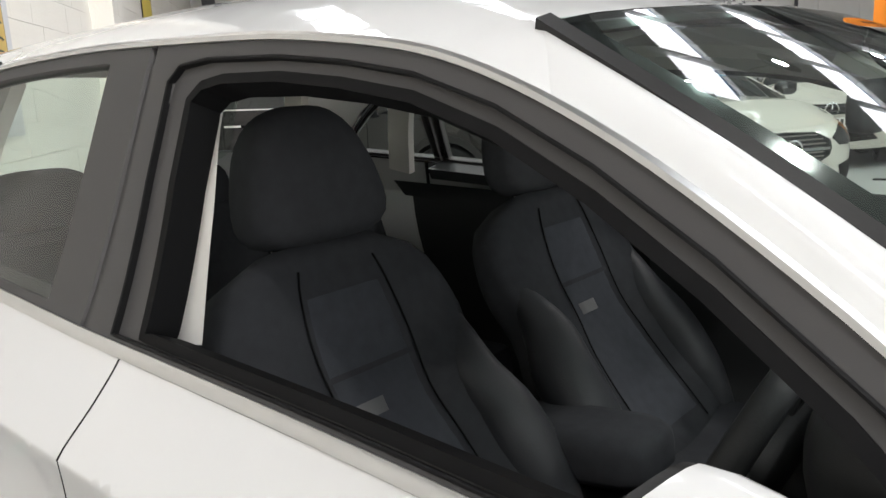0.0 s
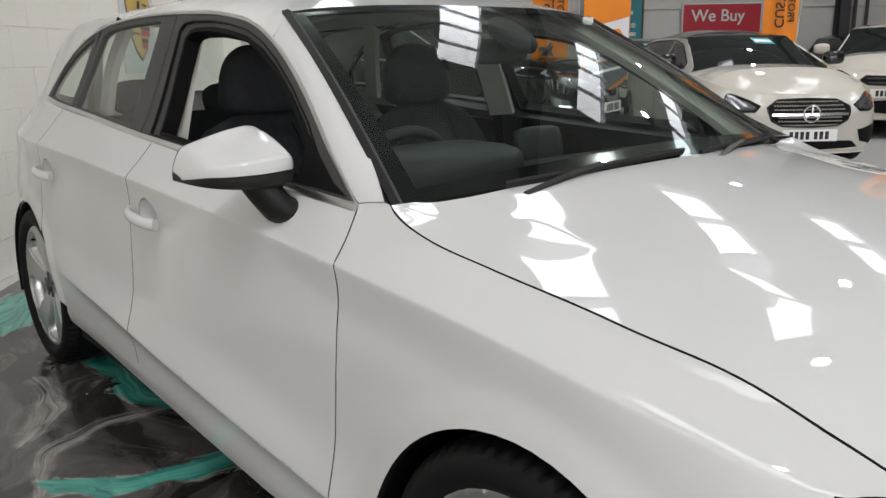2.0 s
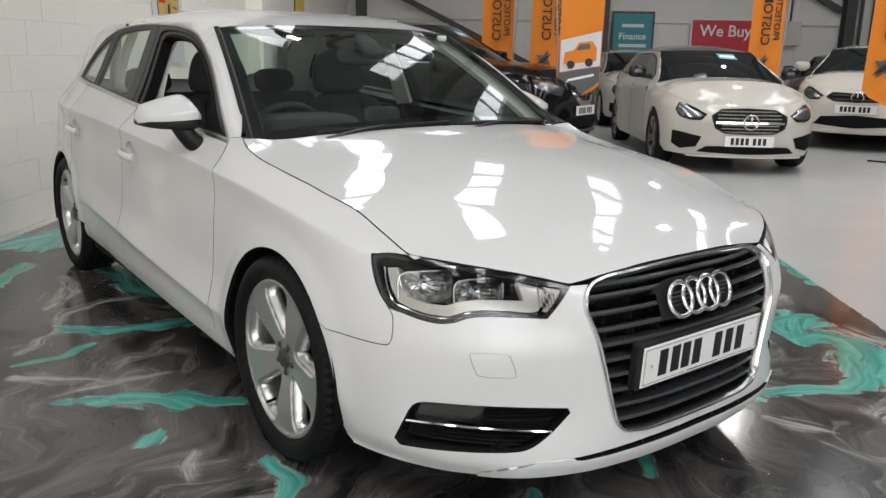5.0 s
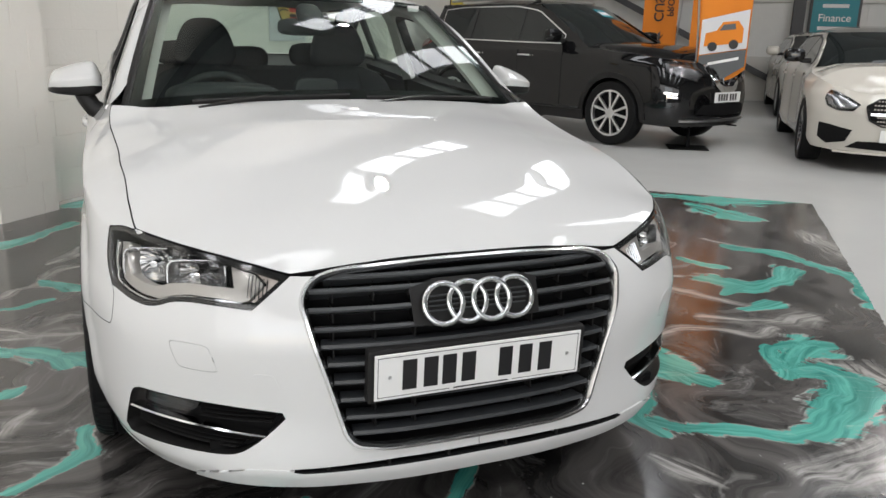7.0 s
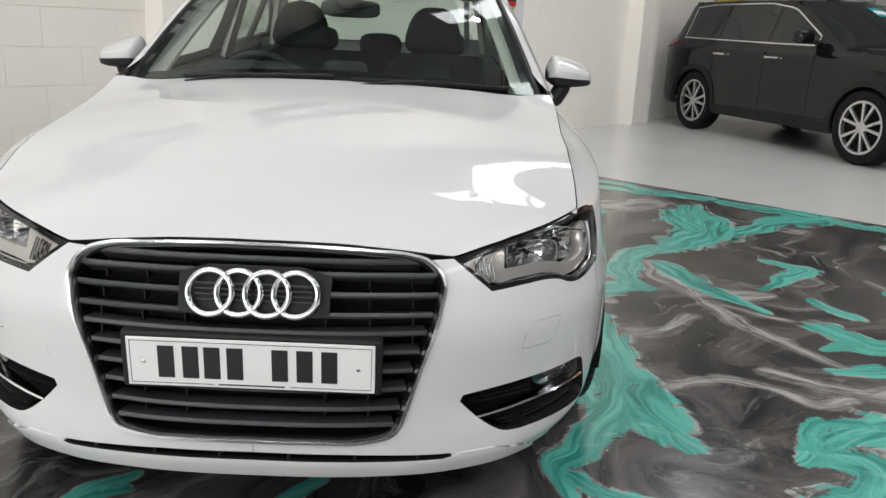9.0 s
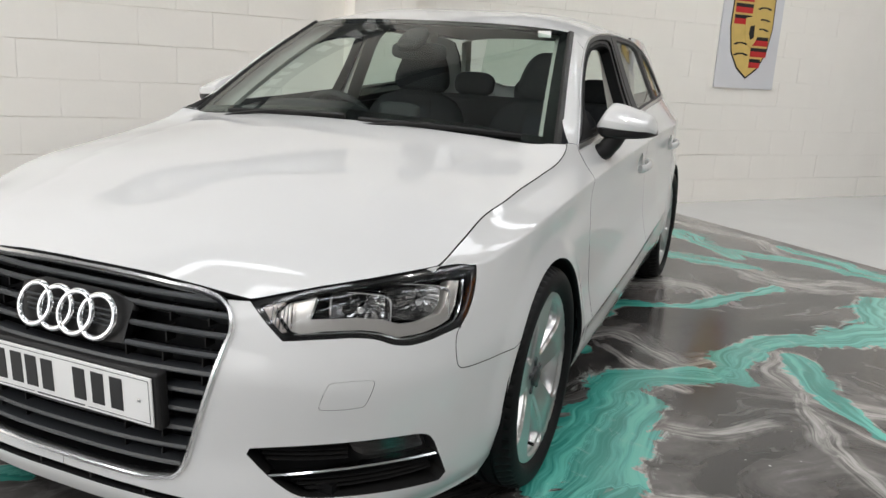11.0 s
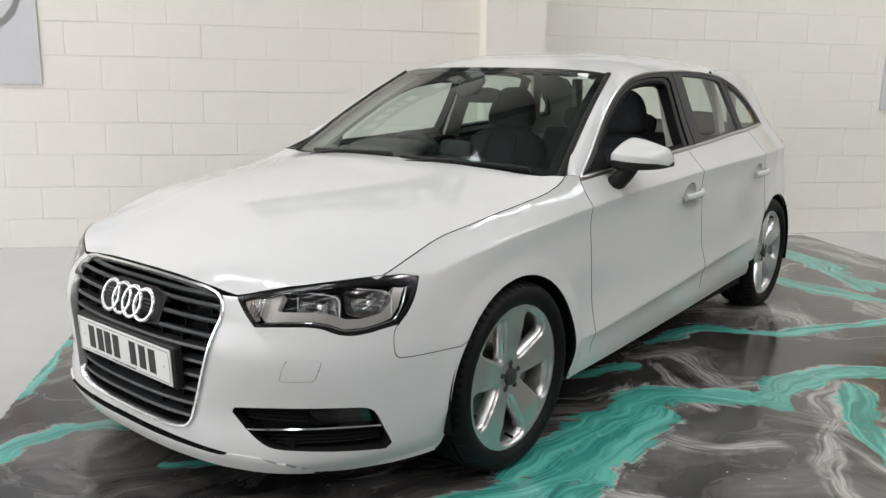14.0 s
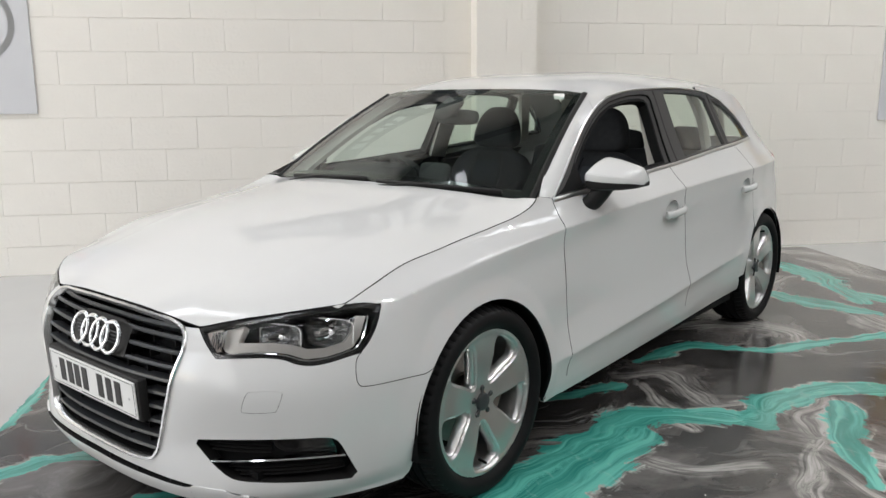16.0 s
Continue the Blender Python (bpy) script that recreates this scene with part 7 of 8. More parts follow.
PLINTH = mat("painted_plinth", (0.55, 0.54, 0.51), 0.6, bump=0.3, scale=50, vary=0.05)
for k in range(16):
    part("sheet", boxes(on_west(k * 1.0 + 0.006, k * 1.0 + 0.994, 0.9, 5.9, 0.0, 0.012), bevel=0.003), CLAD, wall_west, m=None)
part("plinth", boxes(on_west(0, Y1, 0, 0.9, 0.0, 0.10), bevel=0.004), PLINTH, wall_west)
for z in (1.98, 3.3, 4.6):
    tagged(part("rail", boxes(on_west(0, Y1, z, z + 0.16, 0.012, 0.09), bevel=0.006), CLAD, m=HALL), "pale horizontal cladding rail", "rail", group="cladding rails", kind="structure")
for y in (0.35, 5.72, 11.0):
    bm = boxes(on_west(y - 0.11, y + 0.11, 0, 6.2, 0.09, 0.105), on_west(y - 0.11, y + 0.11, 0, 6.2, 0.33, 0.345), on_west(y - 0.006, y + 0.006, 0, 6.2, 0.105, 0.33))
    tagged(part("steel_column", bm, STEEL, m=HALL), "dark grey steel column at the clad wall", "column", group="steel columns", kind="structure")
bm = bmesh.new()
for (ya, za), (yb_, zb) in (((0.4, 2.85), (5.4, 0.42)), ((5.9, 4.9), (10.8, 2.3))):
    vs = [bm.verts.new(v) for v in ((X0 + 0.2, ya, za - 0.07), (X0 + 0.2, yb_, zb - 0.07), (X0 + 0.2, yb_, zb + 0.07), (X0 + 0.2, ya, za + 0.07), (X0 + 0.3, ya, za - 0.07), (X0 + 0.3, yb_, zb - 0.07), (X0 + 0.3, yb_, zb + 0.07), (X0 + 0.3, ya, za + 0.07))]
    for f in ((0, 1, 2, 3), (7, 6, 5, 4), (0, 4, 5, 1), (3, 2, 6, 7), (0, 3, 7, 4), (1, 5, 6, 2)):
        bm.faces.new([vs[q] for q in f])
tagged(part("diagonal_brace", bm, STEEL, m=HALL), "dark steel diagonal braces of the clad wall", "brace", kind="structure")


def words(name, text, size, material, parent, m):
    """Lettering as a thin mesh."""
    c = bpy.data.curves.new(name, "FONT")
    c.body, c.size, c.extrude, c.align_x = text, size, 0.002, "CENTER"
    c.offset = size * 0.012
    tmp = bpy.data.objects.new(name, c)
    me = bpy.data.meshes.new_from_object(tmp)
    bpy.data.objects.remove(tmp)
    me.materials.clear()
    me.materials.append(material)
    ob = new(name, me)
    ob.parent, ob.matrix_basis = parent, m
    return ob


FACE_WEST = Matrix(((0, 0, 1, 0), (1, 0, 0, 0), (0, 1, 0, 0), (0, 0, 0, 1)))
fin = tagged(part("finance_sign", boxes(on_west(5.92, 6.86, 1.30, 2.22, 0.10, 0.13), bevel=0.004), STEEL, m=HALL), "teal finance sign in a grey frame on the far wall", "sign")
part("sign_face", boxes(on_west(5.97, 6.81, 1.35, 2.17, 0.13, 0.134)), SIGN_TEAL, fin)
words("lettering", "Finance", 0.20, SIGN_WHITE, fin, Matrix.Translation((X0 + 0.137, 6.39, 1.62)) @ FACE_WEST)
part("logo_bar", boxes(on_west(6.15, 6.63, 1.88, 1.95, 0.134, 0.137)), SIGN_WHITE, fin)
part("small_print", boxes(on_west(6.1, 6.7, 1.45, 1.52, 0.134, 0.137)), SIGN_WHITE, fin)
wb = tagged(part("buying_sign", boxes(on_west(7.66, 9.35, 1.15, 2.09, 0.10, 0.13), bevel=0.03), SIGN_WHITE, m=HALL), "red sign with white lettering on the far wall", "sign")
part("sign_face", boxes(on_west(7.69, 9.32, 1.18, 2.06, 0.13, 0.134)), SIGN_RED, wb)
words("lettering", "We Buy", 0.34, SIGN_WHITE, wb, Matrix.Translation((X0 + 0.137, 8.42, 1.72)) @ FACE_WEST)
ebox = tagged(part("electric_box", boxes(on_west(9.55, 10.0, 1.55, 2.06, 0.10, 0.26), bevel=0.008), PLINTH, m=HALL), "cream electrical box with conduits on the far wall", "electrical box")
for y in (9.65, 9.8):
    part("conduit", boxes(on_west(y - 0.02, y + 0.02, 2.06, 4.5, 0.11, 0.15), bevel=0.01), STEEL, ebox)
for y in (11.3, 11.55, 12.4):
    tagged(part("conduit", boxes(on_west(y - 0.03, y + 0.03, 1.2, 5.0, 0.11, 0.17), bevel=0.012), STEEL, m=HALL), "dark conduit running up the clad wall", "conduit", group="conduits", kind="structure")


# ---- feather banners ----
def print_on_cloth(name, poly, lift, material):
    """A printed patch, (across, up), on a banner's cloth."""
    return arrays_mesh(name, [(lift, y, z) for y, z in poly], [tuple(range(len(poly)))], None, material)


def banner(hx, hy, turn, mark, tall=2.3, base=0.62):
    side = 1 if mark == "picture" else -1
    b = tagged(new("feather_banner"), "orange feather banner on a pole with a dark foot", "banner", group="feather banners")
    b.matrix_basis = HALL @ pose(hx, hy, 0, 0, 0, turn)
    pole = [(0, 0, 0.02), (0, 0, 1.0), (0, 0.0, base + tall * 0.9), (0, side * 0.06, base + tall), (0, side * 0.25, base + tall + 0.08)]
    me = ring_mesh("pole", spline(pole, 8), disc_section(0.011, 8), DULLCHROME, closed=False, normals=(1, 0, 0))
    put("pole", me, b)
    if mark == "picture":
        put("foot_plate", part_box((-0.2, 0.2, -0.22, 0.22, 0.0, 0.012), BLACK, bevel=0.003), b)
        put("pole_socket", lathe("pole_socket", [(0.03, 0.012), (0.026, 0.05), (0.017, 0.12), (0.012, 0.30)], BLACK, n=20, axis="z"), b)
    else:
        for k in range(4):
            put("foot", part_box((-0.02, 0.02, 0.0, 0.30, 0.0, 0.02), BLACK, bevel=0.006), b, m=pose(0, 0, 0, 0, 0, 45 + 90 * k))
    n, k = 26, 10
    verts, faces = [], []
    for i in range(n + 1):
        t = i / n
        z = base + tall * t
        w = 0.52 * min(1.0, 0.02 + (t / 0.10)) if t < 0.10 else 0.52 * (1 - 0.5 * max(0, (t - 0.75) / 0.25) ** 2)
        low = base + (0.22 * 1.0) * 0
        for j in range(k + 1):
            u = j / k
            zz = z - 0.0 + (0.20 * (1 - u) * (1 - t) ** 6) * -1 * -1
            verts.append((0.025 * math.sin(5 * u + 4 * t), side * (w * u + 0.01), zz + (0.0 if t > 0 else 0.25 * (1 - u) * 0)))
    for i in range(n):
        for j in range(k):
            o = i * (k + 1) + j
            faces.append((o, o + 1, o + k + 2, o + k + 1))
    me = bpy.data.meshes.new("cloth")
    me.from_pydata(verts, [], faces)
    me.materials.append(FLAG)
    me.shade_smooth()
    put("cloth", me, b)
    # printing seen from the cloth's back, so it stands mirrored and on its side
    back = pose(-0.032, -0.36, base + 0.95, 90, 0, 90) @ pose(0, 0, 0, 0, 0, 90)
    if mark == "words":
        words("lettering", "CUSTOMER", 0.20, POSTER_BLACK, b, pose(0.034, -0.36, base + 1.35, 90, 0, 90) @ pose(0, 0, 0, 0, 0, 90) @ Matrix.Diagonal((1, -1, 1, 1)))
        words("lettering", "PROTECTION", 0.14, POSTER_BLACK, b, pose(0.034, -0.17, base + 1.35, 90, 0, 90) @ pose(0, 0, 0, 0, 0, 90) @ Matrix.Diagonal((1, -1, 1, 1)))
        star = [(-0.32 + r * math.cos(radians(t)), base + 0.54 + r * math.sin(radians(t))) for r, t in ((0.17, 65), (0.07, 100), (0.15, 150), (0.06, 190), (0.16, 235), (0.07, 275), (0.15, 325), (0.07, 15))]
        put("emblem", print_on_cloth("emblem", star, 0.030, SIGN_GREY), b)
        wing = [(-0.46, base + 0.44), (-0.30, base + 0.50), (-0.20, base + 0.64), (-0.34, base + 0.56)]
        put("emblem_mark", print_on_cloth("emblem_mark", wing, 0.034, POSTER_BLACK), b)
    else:
        lo = [(0.02, base + 0.02), (0.30, base + 0.16), (0.51, base + 0.30), (0.51, base + 0.48), (0.02, base + 0.40)]
        put("dark_panel", print_on_cloth("dark_panel", lo, 0.030, SIGN_GREY), b)
        put("text_bar", print_on_cloth("text_bar", [(0.12, base + 0.30), (0.44, base + 0.37), (0.44, base + 0.40), (0.12, base + 0.33)], 0.034, PLATE_WHITE), b)
        sky_p = [(0.02, base + 0.41), (0.51, base + 0.49), (0.51, base + 0.90), (0.02, base + 0.78)]
        put("picture", print_on_cloth("picture", sky_p, 0.030, POSTER_WHITE), b)
        van = [(0.06, base + 0.50), (0.46, base + 0.55), (0.46, base + 0.70), (0.40, base + 0.78), (0.24, base + 0.76), (0.18, base + 0.67), (0.07, base + 0.64)]
        put("picture_car", print_on_cloth("picture_car", van, 0.034, FLAG), b)
        put("picture_glass", print_on_cloth("picture_glass", [(0.21, base + 0.67), (0.38, base + 0.69), (0.37, base + 0.75), (0.25, base + 0.735)], 0.037, SIGN_GREY), b)
        for yy, zz in ((0.15, 0.50), (0.37, 0.53)):
            put("picture_wheel", print_on_cloth("picture_wheel", [(yy + 0.05 * math.cos(t), base + zz + 0.05 * math.sin(t)) for t in np.linspace(0, 6.283, 14, endpoint=False)], 0.037, POSTER_BLACK), b)
    return b


banner(-9.25, 4.0, 8, "picture")
banner(-9.46, 8.22, 5, "words")
banner(-12.3, 4.35, 10, "words")
banner(-13.2, 3.6, 0, "words")
banner(-13.0, 7.95, 0, "words")


# ---- other parked cars ----
def spoke_wheel(n_spokes, material, gap_deg, twin=0.0):
    """A wheel of unit tyre radius 0.314 with its middle at the origin and its face towards +y."""
    def face(ab):
        r = np.hypot(ab[:, 0], ab[:, 1])
        return np.stack([ab[:, 0], 0.095 + hermite((0.0, 0.06, 0.19, 0.225), (-0.018, -0.015, -0.004, 0.0), r), ab[:, 1]], -1)

    holes = []
    step = 360 / n_spokes
    for i in range(n_spokes):
        c = 90 + step * i
        g = gap_deg / 2
        pts = [(0.075, -g * 0.35), (0.13, -g * 0.85), (0.195, -g), (0.206, -g * 0.6), (0.206, g * 0.6), (0.195, g), (0.13, g * 0.85), (0.075, g * 0.35)]
        holes.append([(r * math.cos(radians(c + a)), r * math.sin(radians(c + a))) for r, a in pts])
        if twin:
            cc = c + step / 2
            pts = [(0.085, -twin * 0.3), (0.20, -twin), (0.205, 0), (0.20, twin), (0.085, twin * 0.3)]
            holes.append([(r * math.cos(radians(cc + a)), r * math.sin(radians(cc + a))) for r, a in pts])
    return cut("rim", face, [(0.225 * math.cos(a), 0.225 * math.sin(a)) for a in np.linspace(0, 2 * math.pi, 56, endpoint=False)], material, holes=holes, step=0.03, gap=0, depth=0.03)


PLAIN_TYRE = lathe("tyre", [(0.215, 0.0), (0.225, -0.10), (0.30, -0.105), (0.314, -0.08), (0.314, 0.08), (0.302, 0.102), (0.27, 0.108), (0.228, 0.098), (0.222, 0.06), (0.215, 0.0)], RUBBER, n=56)
WHEEL_BACK = lathe("wheel_back", [(0.0, 0.045), (0.10, 0.048), (0.22, 0.04)], BLACK, n=32)


def twin_spoke_rim():
    """Five pairs of slim spokes between a hub and a thin rim ring, face towards +y."""
    bm = bmesh.new()

    def prism(ring, y0, y1):
        a = [bm.verts.new((x, y1, z)) for x, z in ring]
        b = [bm.verts.new((x, y0, z)) for x, z in ring]
        k = len(ring)
        bm.faces.new(a)
        bm.faces.new(b[::-1])
        for i in range(k):
            bm.faces.new((a[i], b[i], b[(i + 1) % k], a[(i + 1) % k]))

    for i in range(5):
        for sgn in (-1, 1):
            c0, c1 = radians(72 * i + 90 + sgn * 9), radians(72 * i + 90 + sgn * 15)
            n0, n1 = 0.010, 0.013
            p, q = (0.045 * math.cos(c0), 0.045 * math.sin(c0)), (0.214 * math.cos(c1), 0.214 * math.sin(c1))
            prism([(p[0] - n0 * math.sin(c0), p[1] + n0 * math.cos(c0)), (p[0] + n0 * math.sin(c0), p[1] - n0 * math.cos(c0)), (q[0] + n1 * math.sin(c1), q[1] - n1 * math.cos(c1)), (q[0] - n1 * math.sin(c1), q[1] + n1 * math.cos(c1))], 0.066, 0.091)
    prism([(0.05 * math.cos(t), 0.05 * math.sin(t)) for t in np.linspace(0, 6.283, 18, endpoint=False)], 0.05, 0.089)
    turn = np.linspace(0, 2 * math.pi, 49)[:-1]
    for i in range(48):
        a, b = turn[i], turn[(i + 1) % 48]
        prism([(r * math.cos(t), r * math.sin(t)) for r, t in ((0.207, a), (0.226, a), (0.226, b), (0.207, b))], 0.05, 0.097)
    bmesh.ops.recalc_face_normals(bm, faces=bm.faces)
    return mesh_of("rim", bm, ALLOY)


RIM_TWIN = twin_spoke_rim()
RIM_BLACK = spoke_wheel(5, GLOSSBLACK, 44)
RIM_PLAIN = spoke_wheel(7, ALLOY, 30)
CAR_GLASS = mat("dark_car_glass", (0.014, 0.017, 0.017), 0.04, coat=0.3)
LAMP_DARK = mat("lamp_inside", (0.30, 0.30, 0.31), 0.16, metal=0.8, coat=0.6)


class Shell:
    """The skin of a parked car out of a few sizes."""

    def __init__(s, nose, tail, wb, w, sill, shoulder, belt, roof, nose_z, cowl_z, tumble):
        s.nose, s.tail, s.wb, s.w = nose, tail, wb, w
        s.px = np.array([nose, nose - 0.015, nose - 0.06, nose - 0.17, nose - 0.33, 0.30, 0.0, -0.5, -wb * 0.55, -wb, tail + 0.38, tail + 0.14, tail + 0.03, tail])
        s.py = w * np.array([0.0, 0.28, 0.52, 0.75, 0.885, 0.965, 0.995, 0.975, 0.985, 1.0, 0.94, 0.80, 0.5, 0.0])
        s.ps = np.concatenate([[0], np.cumsum(np.hypot(np.diff(s.px), np.diff(s.py)))])
        k = np.clip((nose - s.px) / (nose + 0.5), 0, 1)
        edge = nose_z + (cowl_z - nose_z) * k**0.75
        back = np.clip((-0.5 - s.px) / (-0.5 - tail), 0, 1)
        s.edge_z = np.where(s.px > -0.5, edge, cowl_z + (belt - cowl_z) * back)
        sh = np.where(s.px > -0.5, nose_z - 0.07 + (shoulder - nose_z + 0.07) * k, shoulder + 0.03 * back)
        fr = np.clip((s.px - 0.1) / (nose - 0.1), 0, 1)
        s.zf = np.stack([np.full(14, sill), np.full(14, sill + 0.12), np.full(14, 0.55), sh, s.edge_z, np.full(14, roof)])
        s.df = np.stack([np.full(14, 0.05), np.full(14, 0.012), np.full(14, 0.0) + 0.012 * (1 - fr), 0.02 + 0.05 * fr, 0.085 + 0.10 * fr, 0.085 + tumble + 0.25 * fr])

    def skin(s, a, z):
        a, z = np.broadcast_arrays(np.asarray(a, float), np.asarray(z, float))
        across, a = np.where(a < 0, -1.0, 1.0), np.abs(a)
        px, dx = catmull(s.ps, s.px, a, True)
        py, dy = catmull(s.ps, s.py, a)
        n = np.hypot(dx, dy)
        nx, ny = -dy / n, dx / n
        flip = np.where(ny * py + nx * (px + 1.3) < 0, -1.0, 1.0)
        zs = np.stack([catmull(s.ps, v, a, True)[0] for v in s.zf])
        ds = np.stack([catmull(s.ps, v, a, True)[0] for v in s.df])
        d = column_hermite(zs, ds, z)
        return np.stack([px - nx * flip * d, (py - ny * flip * d) * across, z], -1)

    def f(s, ab):
        return s.skin(ab[:, 0], ab[:, 1])

    def at(s, x):
        t = np.linspace(s.ps[2], s.ps[-1] - 0.3, 400)
        return float(np.interp(-x, -catmull(s.ps, s.px, t)[0], t))

    def edge(s, a):
        return float(catmull(s.ps, s.edge_z, a, True)[0])


def bent(z_of, edge3, spread=0.03):
    """A top skin z_of(x, y) bent near its rim to meet the points of an edge."""
    e = np.vstack([edge3, edge3 * [1, -1, 1]])
    r = e[:, 2] - z_of(e[:, 0], e[:, 1])

    def g(ab):
        d2 = ((ab[:, None, :] - e[None, :, :2]) ** 2).sum(2)
        w = 1 / (d2 + 0.001)
        return np.stack([ab[:, 0], ab[:, 1], z_of(ab[:, 0], ab[:, 1]) + (w * r).sum(1) / w.sum(1) * np.exp(-d2.min(1) / spread)], -1)

    return g


def parked_car(label, place, paint, P, style, group=""):
    c = tagged(new(P["name"]), label, "car")
    c.matrix_basis = place
    S = Shell(P["nose"], P["tail"], P["wb"], P["w"], P["sill"], P["shoulder"], P["belt"], P["roof_edge"], P["nose_z"], P["cowl_z"], P["tumble"])
    R, wb, nose, tail = P["R"], P["wb"], P["nose"], P["tail"]
    ra = R * 1.10
    a_f, a_r = S.at(0.0), S.at(-wb)
    bow = lambda cs, n=20: [(cs + ra * math.cos(t), R + ra * math.sin(t)) for t in np.linspace(math.radians(190), math.radians(-10), n)]
    sill = P["sill"]
    end = S.ps[-1]
    xs_top = [S.at(x) for x in np.linspace(-0.5, tail + 0.4, 14)]
    top = [(a, S.edge(a)) for a in np.concatenate([np.linspace(0.0, S.at(-0.5), 24), xs_top[1:], np.linspace(S.at(tail + 0.4), end, 8)[1:]])]
    lower = [(end, sill + 0.1), (a_r + ra + 0.1, sill + 0.03)] + bow(a_r)[::-1] + [(a_r - ra - 0.05, sill), (a_f + ra + 0.05, sill)] + bow(a_f)[::-1] + [(a_f - ra - 0.05, sill + 0.01), (0.25, sill), (0.0, sill)]
    both("body_side", cut("body_side", S.f, top + lower, paint, step=0.07, gap=0, depth=0.03), c)
    # bonnet
    edge3 = np.array([S.skin(a, S.edge(a)) for a in np.linspace(0.0, S.at(-0.5), 26)])
    bx, by_ = P["screen_base"], P["w"]
    crown = P["crown"]
    zb = lambda x, y: np.interp(-np.asarray(x, float), [-nose, -nose + 0.25, -0.2, -bx + 0.2], [P["nose_z"] + 0.02, P["nose_z"] + 0.10, P["cowl_z"] + crown * 0.7, P["cowl_z"] + crown + 0.02]) - crown * (np.abs(y) / by_) ** 2
    fb = bent(zb, edge3)
    half_b = [tuple(p[:2]) for p in edge3[1:]]
    bon = [tuple(edge3[0][:2])] + half_b + [(bx - 0.10, half_b[-1][1] * 0.93), (bx, 0.35 * P["w"]), (bx + 0.02, 0.0), (bx, -0.35 * P["w"]), (bx - 0.10, -half_b[-1][1] * 0.93)] + [(x, -y) for x, y in half_b[::-1]]
    put("bonnet", cut("bonnet", fb, bon, paint, step=0.07, gap=0.003, depth=0.015), c)
    # upper body: side skin over the belt, roof, screen
    rx0, rx1 = P["roof_front"], P["roof_rear"]
    re = P["roof_edge"]
    xA, xD = -0.42, tail + 0.30
    line = [(S.at(xA), S.edge(S.at(xA)))] + [(S.at(x), z) for x, z in ((bx - 0.12, P["cowl_z"] + 0.06), (rx0 + 0.10, re - 0.10), (rx0 - 0.12, re - 0.02), (rx0 - 0.5, re), ((rx0 + rx1) / 2, re), (rx1 + 0.45, re - 0.01), (rx1 + 0.05, re - 0.05))]
    up = line + [(S.at(xD), S.edge(S.at(xD)))] + [(S.at(x), S.edge(S.at(x)) - 0.004) for x in np.linspace(xD, xA, 16)[1:-1]]
    both("upper_side", cut("upper_side", S.f, up, paint, step=0.07, gap=0, depth=0.02), c)
    rw = [S.skin(S.at(x), re) for x in np.linspace(rx0 - 0.12, rx1 + 0.05, 12)]
    re3 = np.array(rw)
    rz = P["roof"]
    zr = lambda x, y: np.interp(-np.asarray(x, float), [-rx0, -rx0 + 0.35, -(rx0 + rx1) / 2, -rx1], [re + 0.01, rz - 0.03, rz, re + 0.02]) - (rz - re) * 0.9 * (np.abs(y) / 0.62) ** 3
    fr = bent(zr, re3, 0.01)
    rh = [tuple(p[:2]) for p in re3]
    roofp = [(rx0, 0.0), (rx0 - 0.02, 0.3)] + rh + [(rx1 - 0.02, 0.3), (rx1 - 0.04, 0.0), (rx1 - 0.02, -0.3)] + [(x, -y) for x, y in rh[::-1]] + [(rx0 - 0.02, -0.3)]
    put("roof", cut("roof", fr, roofp, P.get("roof_paint", paint), step=0.08, gap=0.001, depth=0.02), c)
    lo, hi = S.skin(S.at(xA - 0.05), P["cowl_z"] + 0.01), S.skin(S.at(rx0 - 0.10), re - 0.02)

    def f_ws(ab):
        u, v = ab[:, 0], ab[:, 1]
        x = (bx - 0.02 - (bx - lo[0]) * u**2) * (1 - v) + (rx0 - (rx0 - hi[0]) * u**2) * v
        y = u * (lo[1] * (1 - v) + hi[1] * v)
        z = (P["cowl_z"] + crown * (1 - u**2)) * (1 - v) + (re + 0.012 - 0.02 * u**2) * v + 0.03 * np.sin(np.pi * v) * (1 - u**2)
        return np.stack([x, y, z], -1)

    put("windscreen", cut("windscreen", f_ws, [(-0.99, 0.0), (0.99, 0.0), (0.99, 1.0), (-0.99, 1.0)], CAR_GLASS, step=0.15, gap=0, depth=0), c)
    if P.get("sticker"):
        for poly, skin_mat, lift in (([(0.10, 0.60), (0.46, 0.60), (0.46, 0.84), (0.10, 0.84)], SIGN_TEAL, 0.004), ([(0.13, 0.66), (0.43, 0.66), (0.43, 0.76), (0.13, 0.76)], SIGN_WHITE, 0.006)):
            put("price_sticker", cut("price_sticker", f_ws, poly, skin_mat, step=0.1, gap=0, depth=0, offset=lift), c)
    put("tailgate_glass", arrays_mesh("tailgate_glass", [(tail + 0.30, -0.6, S.edge(S.at(xD))), (tail + 0.30, 0.6, S.edge(S.at(xD))), (rx1, 0.5, re), (rx1, -0.5, re)], [(0, 1, 2, 3)], None, CAR_GLASS), c)
    # side windows, each a pane of its own, with a bright line round them
    belt_at = lambda x: S.edge(S.at(x)) + 0.03
    xs = P["posts"]
